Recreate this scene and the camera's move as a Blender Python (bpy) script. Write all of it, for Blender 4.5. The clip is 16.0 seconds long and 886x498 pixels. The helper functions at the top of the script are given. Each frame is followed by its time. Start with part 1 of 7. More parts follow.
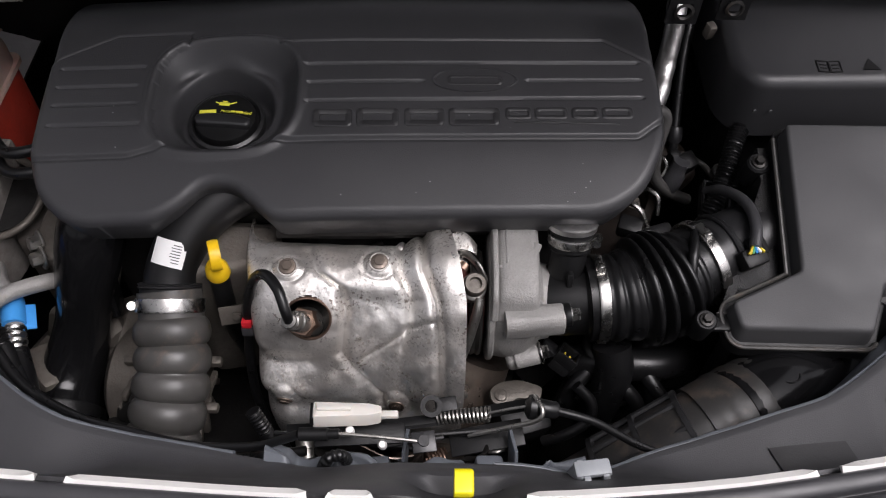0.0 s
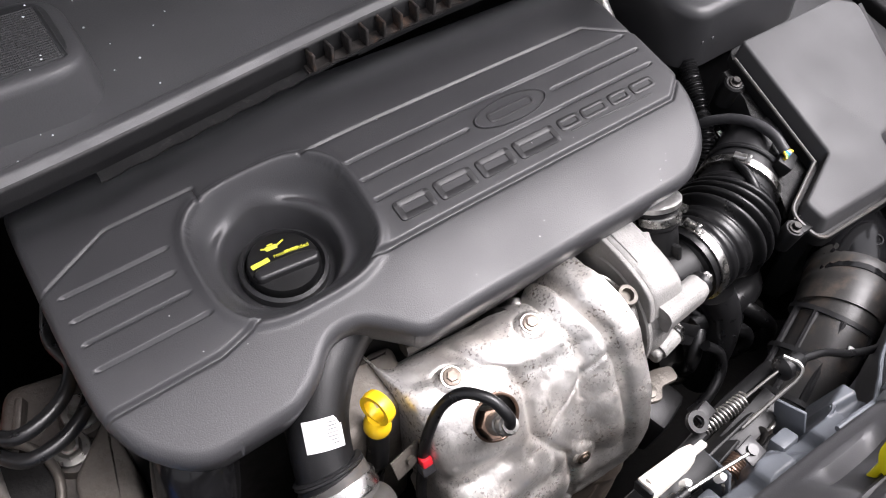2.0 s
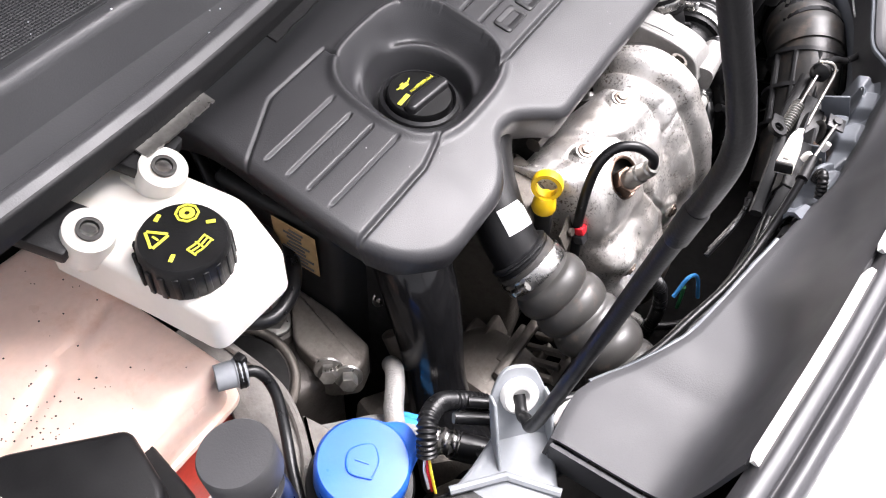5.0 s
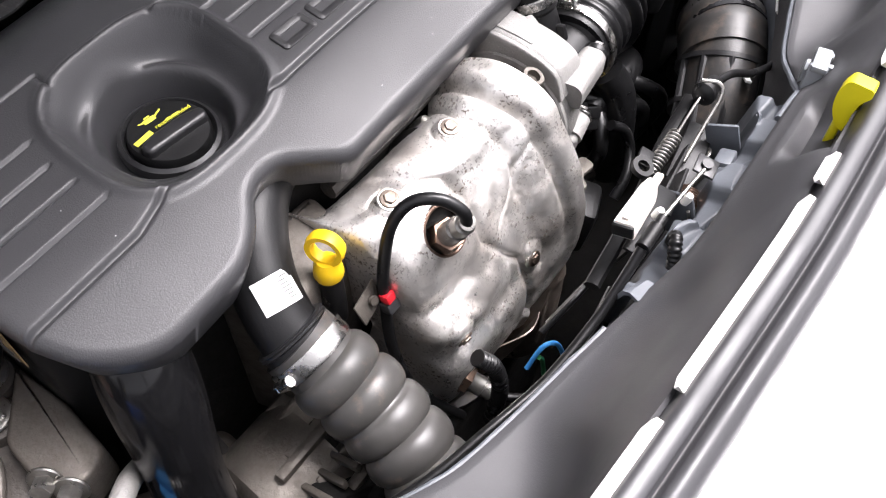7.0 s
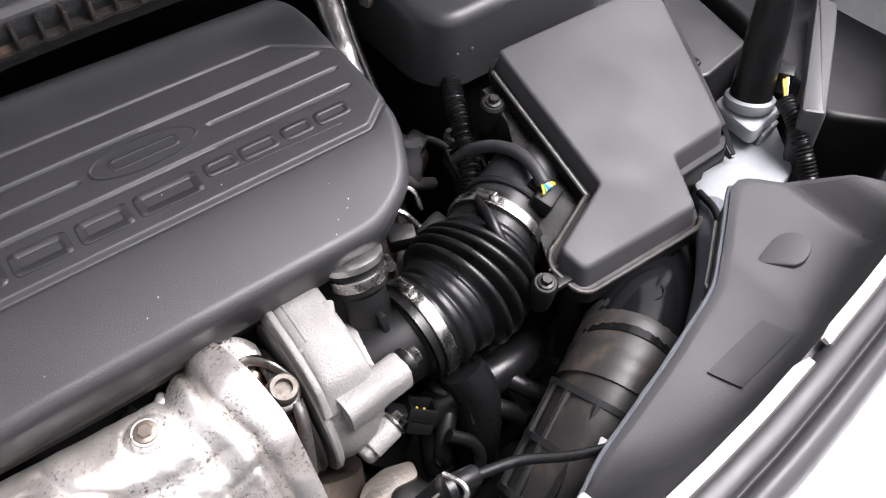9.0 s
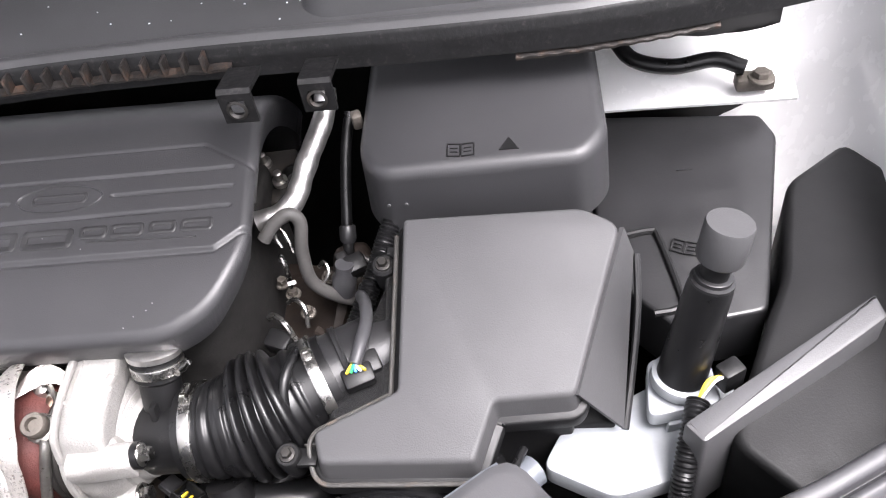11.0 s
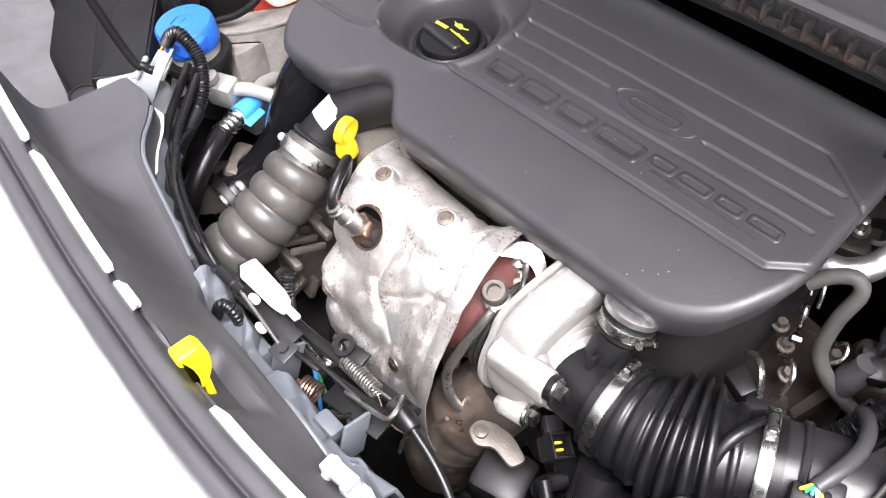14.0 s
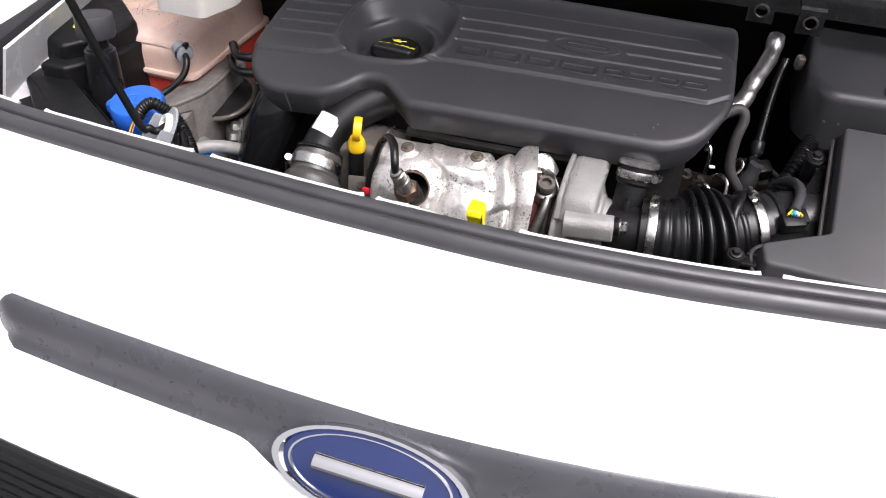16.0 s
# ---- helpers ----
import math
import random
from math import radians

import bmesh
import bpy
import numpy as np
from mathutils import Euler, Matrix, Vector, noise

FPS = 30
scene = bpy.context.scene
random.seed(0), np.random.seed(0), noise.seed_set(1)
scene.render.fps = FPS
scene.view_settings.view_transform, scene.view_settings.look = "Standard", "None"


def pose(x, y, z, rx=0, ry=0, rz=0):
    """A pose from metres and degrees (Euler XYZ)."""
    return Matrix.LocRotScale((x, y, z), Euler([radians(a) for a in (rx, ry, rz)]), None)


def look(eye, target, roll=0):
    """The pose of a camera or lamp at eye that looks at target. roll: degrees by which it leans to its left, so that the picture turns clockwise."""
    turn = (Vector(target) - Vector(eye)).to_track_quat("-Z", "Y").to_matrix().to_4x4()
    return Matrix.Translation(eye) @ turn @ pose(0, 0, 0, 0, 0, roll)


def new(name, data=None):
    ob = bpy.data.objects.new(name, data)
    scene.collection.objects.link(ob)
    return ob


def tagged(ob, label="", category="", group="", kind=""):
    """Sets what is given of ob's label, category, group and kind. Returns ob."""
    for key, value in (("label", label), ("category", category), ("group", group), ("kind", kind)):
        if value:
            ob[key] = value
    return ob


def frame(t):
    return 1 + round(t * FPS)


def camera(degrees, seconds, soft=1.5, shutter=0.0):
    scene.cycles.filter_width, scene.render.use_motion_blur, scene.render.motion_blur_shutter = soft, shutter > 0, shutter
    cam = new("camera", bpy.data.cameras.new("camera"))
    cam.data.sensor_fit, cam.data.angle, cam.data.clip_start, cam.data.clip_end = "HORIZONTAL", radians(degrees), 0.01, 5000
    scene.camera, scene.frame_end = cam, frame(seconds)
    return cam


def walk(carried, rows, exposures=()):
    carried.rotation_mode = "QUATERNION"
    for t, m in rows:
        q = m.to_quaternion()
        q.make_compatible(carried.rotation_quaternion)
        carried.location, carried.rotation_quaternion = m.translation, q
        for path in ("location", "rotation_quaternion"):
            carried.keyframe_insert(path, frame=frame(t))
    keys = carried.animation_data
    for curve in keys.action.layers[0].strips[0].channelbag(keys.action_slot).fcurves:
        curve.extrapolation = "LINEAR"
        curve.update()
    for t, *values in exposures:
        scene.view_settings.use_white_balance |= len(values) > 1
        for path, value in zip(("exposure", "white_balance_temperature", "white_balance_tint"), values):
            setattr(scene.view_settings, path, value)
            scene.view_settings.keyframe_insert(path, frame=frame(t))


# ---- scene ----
cam = camera(56.3, 16.0, soft=1.1)
SKY, SUN = 0.12, 2.4
EXPOSURES = [(0.0, 0.1, 6420, 17), (0.3, 0.45, 6420, 17), (1.0, 1.13, 6420, 17), (2.0, 1.55, 6420, 17), (3.0, 1.93, 6420, 17), (7.0, 1.8, 6420, 17), (9.0, 1.53, 6420, 17), (9.5, 1.62, 6420, 17), (11.8, 2.45, 6420, 17), (13.0, 2.65, 6420, 17), (14.5, 1.93, 6420, 17), (15.4, 1.78, 6420, 17), (16.0, 0.98, 6420, 17)]
PATH = [
    (0, (0.0, 0.035, 1.625), (0.021, 1.23, 0.022), 1.9),
    (0.5, (-0.11, 0.057, 1.624), (0.105, 1.235, 0.022), 3.3),
    (1, (-0.199, 0.098, 1.612), (0.186, 1.238, 0.014), 4.0),
    (1.5, (-0.261, 0.167, 1.594), (0.304, 1.253, 0.012), 4.0),
    (2, (-0.357, 0.207, 1.58), (0.426, 1.222, 0.046), 3.8),
    (2.5, (-0.485, 0.237, 1.584), (0.501, 1.091, 0.068), 3.3),
    (3, (-0.59, 0.283, 1.588), (0.501, 0.973, 0.06), 3.3),
    (3.5, (-0.655, 0.302, 1.581), (0.428, 0.942, 0.026), 3.1),
    (3.7, (-0.683, 0.309, 1.566), (0.434, 0.948, 0.034), 4.1),
    (5.8, (-0.69, 0.246, 1.531), (0.337, 0.918, -0.049), 1.4),
    (6, (-0.654, 0.232, 1.523), (0.351, 0.893, -0.075), 1.3),
    (6.5, (-0.569, 0.224, 1.498), (0.453, 0.837, -0.108), 2.9),
    (7, (-0.439, 0.213, 1.475), (0.55, 0.899, -0.122), 0.5),
    (7.5, (-0.354, 0.214, 1.466), (0.605, 0.938, -0.133), 0.8),
    (8, (-0.295, 0.193, 1.457), (0.642, 0.997, -0.116), 0.7),
    (8.5, (-0.187, 0.161, 1.456), (0.758, 1.142, -0.009), 0.4),
    (9, (-0.038, 0.146, 1.481), (0.7, 1.25, -0.015), -1.8),
    (9.5, (0.063, 0.122, 1.506), (0.605, 1.324, 0.003), -3.9),
    (9.7, (0.14, 0.089, 1.508), (0.495, 1.388, 0.029), -9.0),
    (11.8, (0.497, 0.156, 1.58), (-0.057, 1.389, 0.107), -6.3),
    (12, (0.493, 0.159, 1.575), (-0.18, 1.361, 0.126), -5.8),
    (12.5, (0.454, 0.15, 1.561), (-0.423, 1.256, 0.145), -4.2),
    (13, (0.406, 0.148, 1.557), (-0.579, 1.14, 0.127), -2.3),
    (13.5, (0.367, 0.155, 1.544), (-0.696, 1.063, 0.113), -2.0),
    (14, (0.335, 0.172, 1.534), (-0.701, 0.981, 0.027), -2.9),
    (14.5, (0.31, 0.171, 1.535), (-0.665, 0.932, -0.036), -2.8),
    (15, (0.275, 0.14, 1.535), (-0.634, 0.951, -0.051), -3.4),
    (15.5, (0.202, 0.003, 1.517), (-0.501, 1.097, -0.002), 0.4),
    (16, (0.158, -0.296, 1.538), (-0.305, 1.168, 0.258), 2.3),
]
walk(cam, [(t, look(eye, target, roll)) for t, eye, target, roll in PATH], EXPOSURES)

# ---- world and light: a bright overcast sky, the raised bonnet shading the rear of the bay ----
world = bpy.data.worlds.new("overcast_sky")
scene.world = world
world.use_nodes = True
wn = world.node_tree.nodes
sky = wn.new("ShaderNodeTexSky")
sky.sky_type, sky.sun_disc = "NISHITA", False
sky.sun_elevation, sky.sun_rotation = radians(64), radians(117)
sky.air_density, sky.dust_density, sky.ozone_density = 1.0, 6.0, 1.0
hsv = wn.new("ShaderNodeHueSaturation")
hsv.inputs["Saturation"].default_value = 0.12
world.node_tree.links.new(sky.outputs[0], hsv.inputs["Color"])
world.node_tree.links.new(hsv.outputs[0], wn["Background"].inputs["Color"])
wn["Background"].inputs["Strength"].default_value = SKY
sun = new("sun", bpy.data.lights.new("sun", "SUN"))
sun.data.energy, sun.data.angle, sun.data.color = SUN, radians(40), (1.0, 0.98, 0.96)
sun.matrix_world = look((1.3, -0.2, 4.0), (0, 0.45, 1.0))


# ---- materials ----
def mat(name, base, rough=0.5, metal=0.0, var=0.15, scale=18.0, bump=0.15, bscale=350.0, dirt=None, dirt_amt=0.0, dirt_scale=25.0,
        coat=0.0, rvar=0.08, spec=0.5, trans=0.0, sub=0.0, piece=0.0, dents=0.0, lo=None, specks=0.0):
    m = bpy.data.materials.new(name)
    m.use_nodes = True
    n, l = m.node_tree.nodes, m.node_tree.links
    b = n["Principled BSDF"]
    co = n.new("ShaderNodeTexCoord").outputs["Object"]

    def noise_node(s, detail=4.0, rough_=0.55):
        t = n.new("ShaderNodeTexNoise")
        t.inputs["Scale"].default_value, t.inputs["Detail"].default_value, t.inputs["Roughness"].default_value = s, detail, rough_
        l.new(co, t.inputs["Vector"])
        return t.outputs["Fac"]

    def ramp(v, a, c, lo=0.0, hi=1.0):
        r = n.new("ShaderNodeMapRange")
        for k, x in zip(("From Min", "From Max", "To Min", "To Max"), (a, c, lo, hi)):
            r.inputs[k].default_value = x
        l.new(v, r.inputs["Value"])
        return r.outputs[0]

    def mix(f, a, c):
        x = n.new("ShaderNodeMix")
        x.data_type = "RGBA"
        l.new(f, x.inputs[0])
        for i, v in ((6, a), (7, c)):
            if isinstance(v, (list, tuple)):
                x.inputs[i].default_value = (*v[:3], 1)
            else:
                l.new(v, x.inputs[i])
        return x.outputs[2]

    lo, hi = lo or [c * (1 - var) for c in base], [min(1, c * (1 + var)) for c in base]
    col = mix(ramp(noise_node(scale), 0.3, 0.7), lo, hi)
    fine = noise_node(bscale, 3)
    col = mix(ramp(fine, 0.35, 0.65, 0, 0.3 * min(1, var * 4)), col, [c * 0.7 for c in base])
    if piece:
        oi = n.new("ShaderNodeObjectInfo").outputs["Random"]
        col = mix(ramp(oi, 0, 1, 0, piece), col, [c * 0.4 for c in base])
    if dirt:
        d = noise_node(dirt_scale, 8, 0.7)
        col = mix(ramp(d, 0.62 - 0.25 * dirt_amt, 0.72, 0, min(1, 0.5 + dirt_amt / 2)), col, dirt)
    if specks:
        sp = n.new("ShaderNodeMath")
        sp.operation = "MULTIPLY"
        l.new(ramp(noise_node(specks, 5, 0.65), 0.53, 0.61), sp.inputs[0])
        l.new(ramp(noise_node(specks * 0.10, 4), 0.43, 0.62, 0.06, 1.0), sp.inputs[1])
        col = mix(sp.outputs[0], col, dirt)
    l.new(col, b.inputs["Base Color"])
    r = ramp(noise_node(scale * 2.3), 0.3, 0.7, max(0.02, rough - rvar), min(1, rough + rvar))
    if dirt and metal:
        d2 = ramp(d, 0.62 - 0.25 * dirt_amt, 0.72, 0, 1)
        mx = n.new("ShaderNodeMath")
        mx.operation = "MULTIPLY_ADD"
        l.new(d2, mx.inputs[0])
        mx.inputs[1].default_value = 0.3
        l.new(r, mx.inputs[2])
        r = mx.outputs[0]
        b_met = ramp(d, 0.62 - 0.25 * dirt_amt, 0.72, metal, metal * 0.35)
        if specks:
            cut = n.new("ShaderNodeMath")
            cut.operation = "MULTIPLY_ADD"
            l.new(sp.outputs[0], cut.inputs[0])
            cut.inputs[1].default_value = -0.5
            l.new(b_met, cut.inputs[2])
            cut.use_clamp = True
            b_met = cut.outputs[0]
        l.new(b_met, b.inputs["Metallic"])
    else:
        b.inputs["Metallic"].default_value = metal
    l.new(r, b.inputs["Roughness"])
    b.inputs["Specular IOR Level"].default_value = spec
    b.inputs["Coat Weight"].default_value = coat
    b.inputs["Coat Roughness"].default_value = 0.08
    b.inputs["Transmission Weight"].default_value = trans
    if sub:
        b.inputs["Subsurface Weight"].default_value = sub
        b.inputs["Subsurface Radius"].default_value = (0.02, 0.012, 0.008)
    if bump:
        bp = n.new("ShaderNodeBump")
        bp.inputs["Strength"].default_value, bp.inputs["Distance"].default_value = bump, 0.001
        l.new(fine, bp.inputs["Height"])
        if dents:
            b2 = n.new("ShaderNodeBump")
            b2.inputs["Strength"].default_value, b2.inputs["Distance"].default_value = dents, 0.004
            l.new(noise_node(scale * 2.6, 3), b2.inputs["Height"])
            l.new(b2.outputs[0], bp.inputs["Normal"])
        l.new(bp.outputs[0], b.inputs["Normal"])
    return m


M = {
    "emboss": mat("smooth_black_plastic", (0.019, 0.019, 0.020), 0.47, var=0.10, scale=9, bump=0.10, bscale=700, rvar=0.05),
    "cover": mat("textured_black_plastic", (0.031, 0.031, 0.033), 0.41, var=0.10, scale=9, bump=0.22, bscale=900, rvar=0.05),
    "black": mat("black_plastic", (0.007, 0.007, 0.0074), 0.44, spec=0.3, var=0.2, bump=0.15, bscale=600),
    "satin": mat("satin_black_plastic", (0.016, 0.016, 0.017), 0.36, var=0.2, bump=0.12, bscale=500),
    "deck": mat("weathered_grey_black_plastic", (0.068, 0.068, 0.071), 0.42, var=0.15, scale=6, bump=0.2, bscale=700, rvar=0.10),
    "grey_plastic": mat("dusty_grey_black_plastic", (0.052, 0.052, 0.054), 0.55, spec=0.35, var=0.12, scale=8, bump=0.2, bscale=800),
    "panel": mat("matt_dark_plastic_panel", (0.045, 0.045, 0.048), 0.52, var=0.12, scale=7, bump=0.2, bscale=900),
    "gloss": mat("glossy_black_pipe", (0.006, 0.006, 0.0065), 0.16, spec=0.3, var=0.2, bump=0.03, bscale=120, rvar=0.06),
    "rubber": mat("black_rubber", (0.007, 0.007, 0.0075), 0.33, spec=0.4, var=0.25, scale=30, bump=0.1, bscale=400),
    "seal": mat("grey_rubber_seal", (0.040, 0.040, 0.043), 0.42, var=0.15, bump=0.1, bscale=300),
    "hose": mat("grey_silicone_hose", (0.054, 0.052, 0.049), 0.38, var=0.25, scale=25, bump=0.12, bscale=200, dirt=(0.16, 0.12, 0.09), dirt_amt=0.25, dirt_scale=40),
    "duct": mat("dusty_brown_black_duct", (0.026, 0.025, 0.024), 0.45, var=0.25, scale=15, bump=0.15, bscale=300, dirt=(0.13, 0.095, 0.07), dirt_amt=0.5, dirt_scale=22),
    "shield": mat("dented_aluminised_steel", (0.86, 0.845, 0.82), 0.40, metal=0.84, var=0.08, scale=17, bump=0.45, bscale=190, dirt=(0.105, 0.078, 0.058), dirt_amt=0.26, dirt_scale=46, rvar=0.13, dents=0.30, lo=(0.62, 0.575, 0.53), specks=330.0),
    "scorched": mat("scorched_brown_steel", (0.25, 0.21, 0.18), 0.36, metal=0.8, var=0.2, scale=16, bump=0.3, bscale=170, dirt=(0.10, 0.07, 0.05), dirt_amt=0.35, dirt_scale=40, specks=120.0, rvar=0.12, dents=0.25, lo=(0.11, 0.085, 0.068)),
    "alu": mat("cast_aluminium", (0.305, 0.297, 0.285), 0.58, metal=0.3, var=0.18, scale=30, bump=0.8, bscale=520, dirt=(0.28, 0.25, 0.21), dirt_amt=0.15, dirt_scale=60),
    "dirty_alu": mat("dirty_cast_aluminium", (0.15, 0.135, 0.118), 0.48, metal=0.6, var=0.3, scale=35, bump=0.5, bscale=300, dirt=(0.05, 0.04, 0.032), dirt_amt=0.7, dirt_scale=35),
    "dark_cast": mat("dark_oily_casting", (0.075, 0.066, 0.058), 0.5, metal=0.4, var=0.35, scale=30, bump=0.6, bscale=260, dirt=(0.03, 0.025, 0.02), dirt_amt=0.6, dirt_scale=30),
    "pale_cast": mat("pale_dusty_casting", (0.17, 0.158, 0.145), 0.75, var=0.3, scale=35, bump=0.7, bscale=260, dirt=(0.10, 0.085, 0.07), dirt_amt=0.5, dirt_scale=45),
    "steel": mat("bright_zinc_steel", (0.52, 0.51, 0.49), 0.27, metal=1.0, var=0.12, scale=40, bump=0.1, bscale=300),
    "dark_steel": mat("dark_oily_steel", (0.035, 0.033, 0.031), 0.45, metal=0.6, var=0.3, scale=40, bump=0.3, bscale=300, dirt=(0.06, 0.042, 0.03), dirt_amt=0.3),
    "brown_steel": mat("heat_browned_steel", (0.25, 0.17, 0.13), 0.38, metal=0.9, var=0.3, scale=60, bump=0.2),
    "red_iron": mat("red_brown_cast_iron", (0.085, 0.022, 0.018), 0.65, var=0.25, scale=60, bump=0.6, bscale=500),
    "white": mat("white_car_paint", (0.82, 0.82, 0.82), 0.25, var=0.02, bump=0.0, coat=0.6),
    "white_plastic": mat("white_plastic", (0.78, 0.77, 0.74), 0.35, var=0.04, bump=0.05),
    "nylon": mat("cream_white_nylon_tank", (0.60, 0.575, 0.53), 0.40, var=0.06, scale=10, bump=0.1, bscale=150, sub=0.15),
    "tank": mat("pinkish_translucent_tank", (0.74, 0.545, 0.46), 0.34, var=0.14, scale=9, bump=0.2, bscale=160, dirt=(0.58, 0.33, 0.22), dirt_amt=0.4, dirt_scale=18, sub=0.2),
    "coolant": mat("red_coolant_tank_base", (0.50, 0.055, 0.035), 0.35, var=0.3, scale=12, bump=0.1, sub=0.15),
    "yellow": mat("yellow_plastic", (0.80, 0.50, 0.01), 0.36, var=0.08, bump=0.08),
    "lime": mat("fluorescent_yellow_tab", (0.80, 0.70, 0.005), 0.4, var=0.04, bump=0.05),
    "print": mat("yellow_print", (0.72, 0.70, 0.06), 0.5, var=0.1, bump=0),
    "blue": mat("blue_plastic_cap", (0.022, 0.13, 0.60), 0.34, var=0.1, bump=0.08),
    "blue_clip": mat("light_blue_sleeve", (0.05, 0.30, 0.72), 0.45, var=0.1, bump=0.05),
    "bracket": mat("pale_grey_blue_primer", (0.27, 0.286, 0.302), 0.42, var=0.1, scale=20, bump=0.15, bscale=250),
    "oily_steel": mat("dull_oily_steel", (0.33, 0.32, 0.30), 0.33, metal=0.9, var=0.3, scale=60, bump=0.1),
    "support": mat("grey_blue_plastic", (0.105, 0.115, 0.130), 0.45, var=0.15, bump=0.15),
    "dull_hose": mat("dull_grey_rubber", (0.052, 0.050, 0.048), 0.60, var=0.25, scale=40, bump=0.2, bscale=300),
    "foil": mat("crumpled_foil_sleeve", (0.58, 0.57, 0.56), 0.36, metal=0.95, var=0.15, scale=90, bump=1.0, bscale=110),
    "paper": mat("white_paper_label", (0.80, 0.80, 0.79), 0.55, var=0.03, bump=0.03),
    "ink": mat("faded_black_ink", (0.10, 0.10, 0.10), 0.6, var=0.2, bump=0),
    "kraft": mat("yellowed_label", (0.36, 0.24, 0.11), 0.5, var=0.25, scale=60, bump=0.1),
    "red": mat("red_plastic_clip", (0.60, 0.02, 0.03), 0.35, var=0.1, bump=0.05),
    "wire_y": mat("yellow_wire", (0.70, 0.52, 0.04), 0.4, var=0.1, bump=0),
    "wire_g": mat("green_wire", (0.03, 0.30, 0.10), 0.4, var=0.1, bump=0),
    "rust": mat("rusty_black_steel_edge", (0.04, 0.036, 0.034), 0.5, metal=0.4, var=0.3, scale=60, bump=0.6, bscale=260, dirt=(0.14, 0.08, 0.05), dirt_amt=0.45, dirt_scale=45),
    "speckle": mat("flaking_black_painted_steel", (0.008, 0.008, 0.0085), 0.55, spec=0.35, var=0.3, scale=60, bump=0.5, bscale=220, dirt=(0.045, 0.042, 0.041), dirt_amt=0.25, dirt_scale=150),
    "chrome": mat("chrome", (0.75, 0.75, 0.76), 0.10, metal=1.0, var=0.03, bump=0),
    "grille": mat("dark_grey_chrome_bar", (0.060, 0.061, 0.068), 0.30, var=0.1, bump=0.05),
    "badge": mat("blue_enamel", (0.008, 0.018, 0.085), 0.2, var=0.1, bump=0, coat=0.8),
    "mesh": mat("black_mesh_fabric", (0.035, 0.036, 0.038), 0.55, var=0.2, bump=0.2),
    "oily_brown": mat("oily_brown_casting", (0.028, 0.021, 0.017), 0.42, metal=0.3, var=0.35, scale=40, bump=0.5, bscale=240, dirt=(0.012, 0.010, 0.009), dirt_amt=0.5, dirt_scale=50),
    # bonnet underside, never in view: dark only to dim reflections on the engine cover
    "bonnet_underside": mat("dark_bonnet_underside", (0.030, 0.030, 0.032), 0.9, spec=0.2, var=0.3, scale=40, bump=0.5),
    "asphalt": mat("asphalt", (0.05, 0.05, 0.052), 0.85, var=0.3, scale=6, bump=0.6, bscale=90),
    "glass": mat("dark_windscreen_glass", (0.02, 0.022, 0.025), 0.04, var=0.05, bump=0, spec=0.7),
    # near-black base: shade deep in the bay is put into this colour
    "dark": mat("dark_bay_depths", (0.012, 0.0115, 0.011), 0.75, spec=0.2, metal=0.0, var=0.35, scale=40, bump=0.5, bscale=240),
    "drop": mat("water_drop", (0.85, 0.87, 0.9), 0.05, var=0.0, bump=0, spec=0.8),
}


# ---- geometry helpers: every builder returns (vertices, faces) ----
def cat(*geos):
    V, F = [], []
    for v, f in geos:
        k = len(V)
        V += [tuple(p) for p in v]
        F += [tuple(i + k for i in q) for q in f]
    return V, F


def moved(geo, m):
    return [tuple(m @ Vector(p)) for p in geo[0]], geo[1]


def mesh(name, geo, material, smooth=True, angle=40):
    me = bpy.data.meshes.new(name)
    me.from_pydata([tuple(map(float, p)) for p in geo[0]], [], [tuple(map(int, f)) for f in geo[1]])
    me.update()
    bm = bmesh.new()
    bm.from_mesh(me)
    bmesh.ops.recalc_face_normals(bm, faces=bm.faces)
    if smooth:
        lim = radians(angle)
        for f in bm.faces:
            f.smooth = True
        for e in bm.edges:
            e.smooth = len(e.link_faces) == 2 and e.calc_face_angle(0) < lim
    bm.to_mesh(me)
    bm.free()
    me.materials.append(M[material])
    return me


def thing(name, loc, label, category, group="", kind=""):
    ob = new(name)
    ob.location = loc
    ob.empty_display_size = 0.02
    return tagged(ob, label, category, group, kind)


def part(name, geo, material, parent, label="", smooth=True, angle=40):
    ob = new(name, mesh(name, geo, material, smooth, angle))
    ob.parent = parent
    if parent.type == "EMPTY":
        ob.matrix_parent_inverse = Matrix.Translation(-Vector(parent.location))
    return tagged(ob, label) if label else ob


def solo(name, geo, material, label, category, group="", kind="", smooth=True, angle=40):
    return tagged(new(name, mesh(name, geo, material, smooth, angle)), label, category, group, kind)


def spline(pts, per=10):
    P = [Vector(p) for p in pts]
    if len(P) < 3:
        return [P[0].lerp(P[-1], i / per) for i in range(per + 1)]
    Q = [P[0] * 2 - P[1]] + P + [P[-1] * 2 - P[-2]]
    out = []
    for i in range(1, len(Q) - 2):
        a, b, c, d = Q[i - 1:i + 3]
        for k in range(per):
            t = k / per
            out.append(0.5 * ((2 * b) + (c - a) * t + (2 * a - 5 * b + 4 * c - d) * t * t + (3 * b - a - 3 * c + d) * t ** 3))
    return out + [P[-1]]


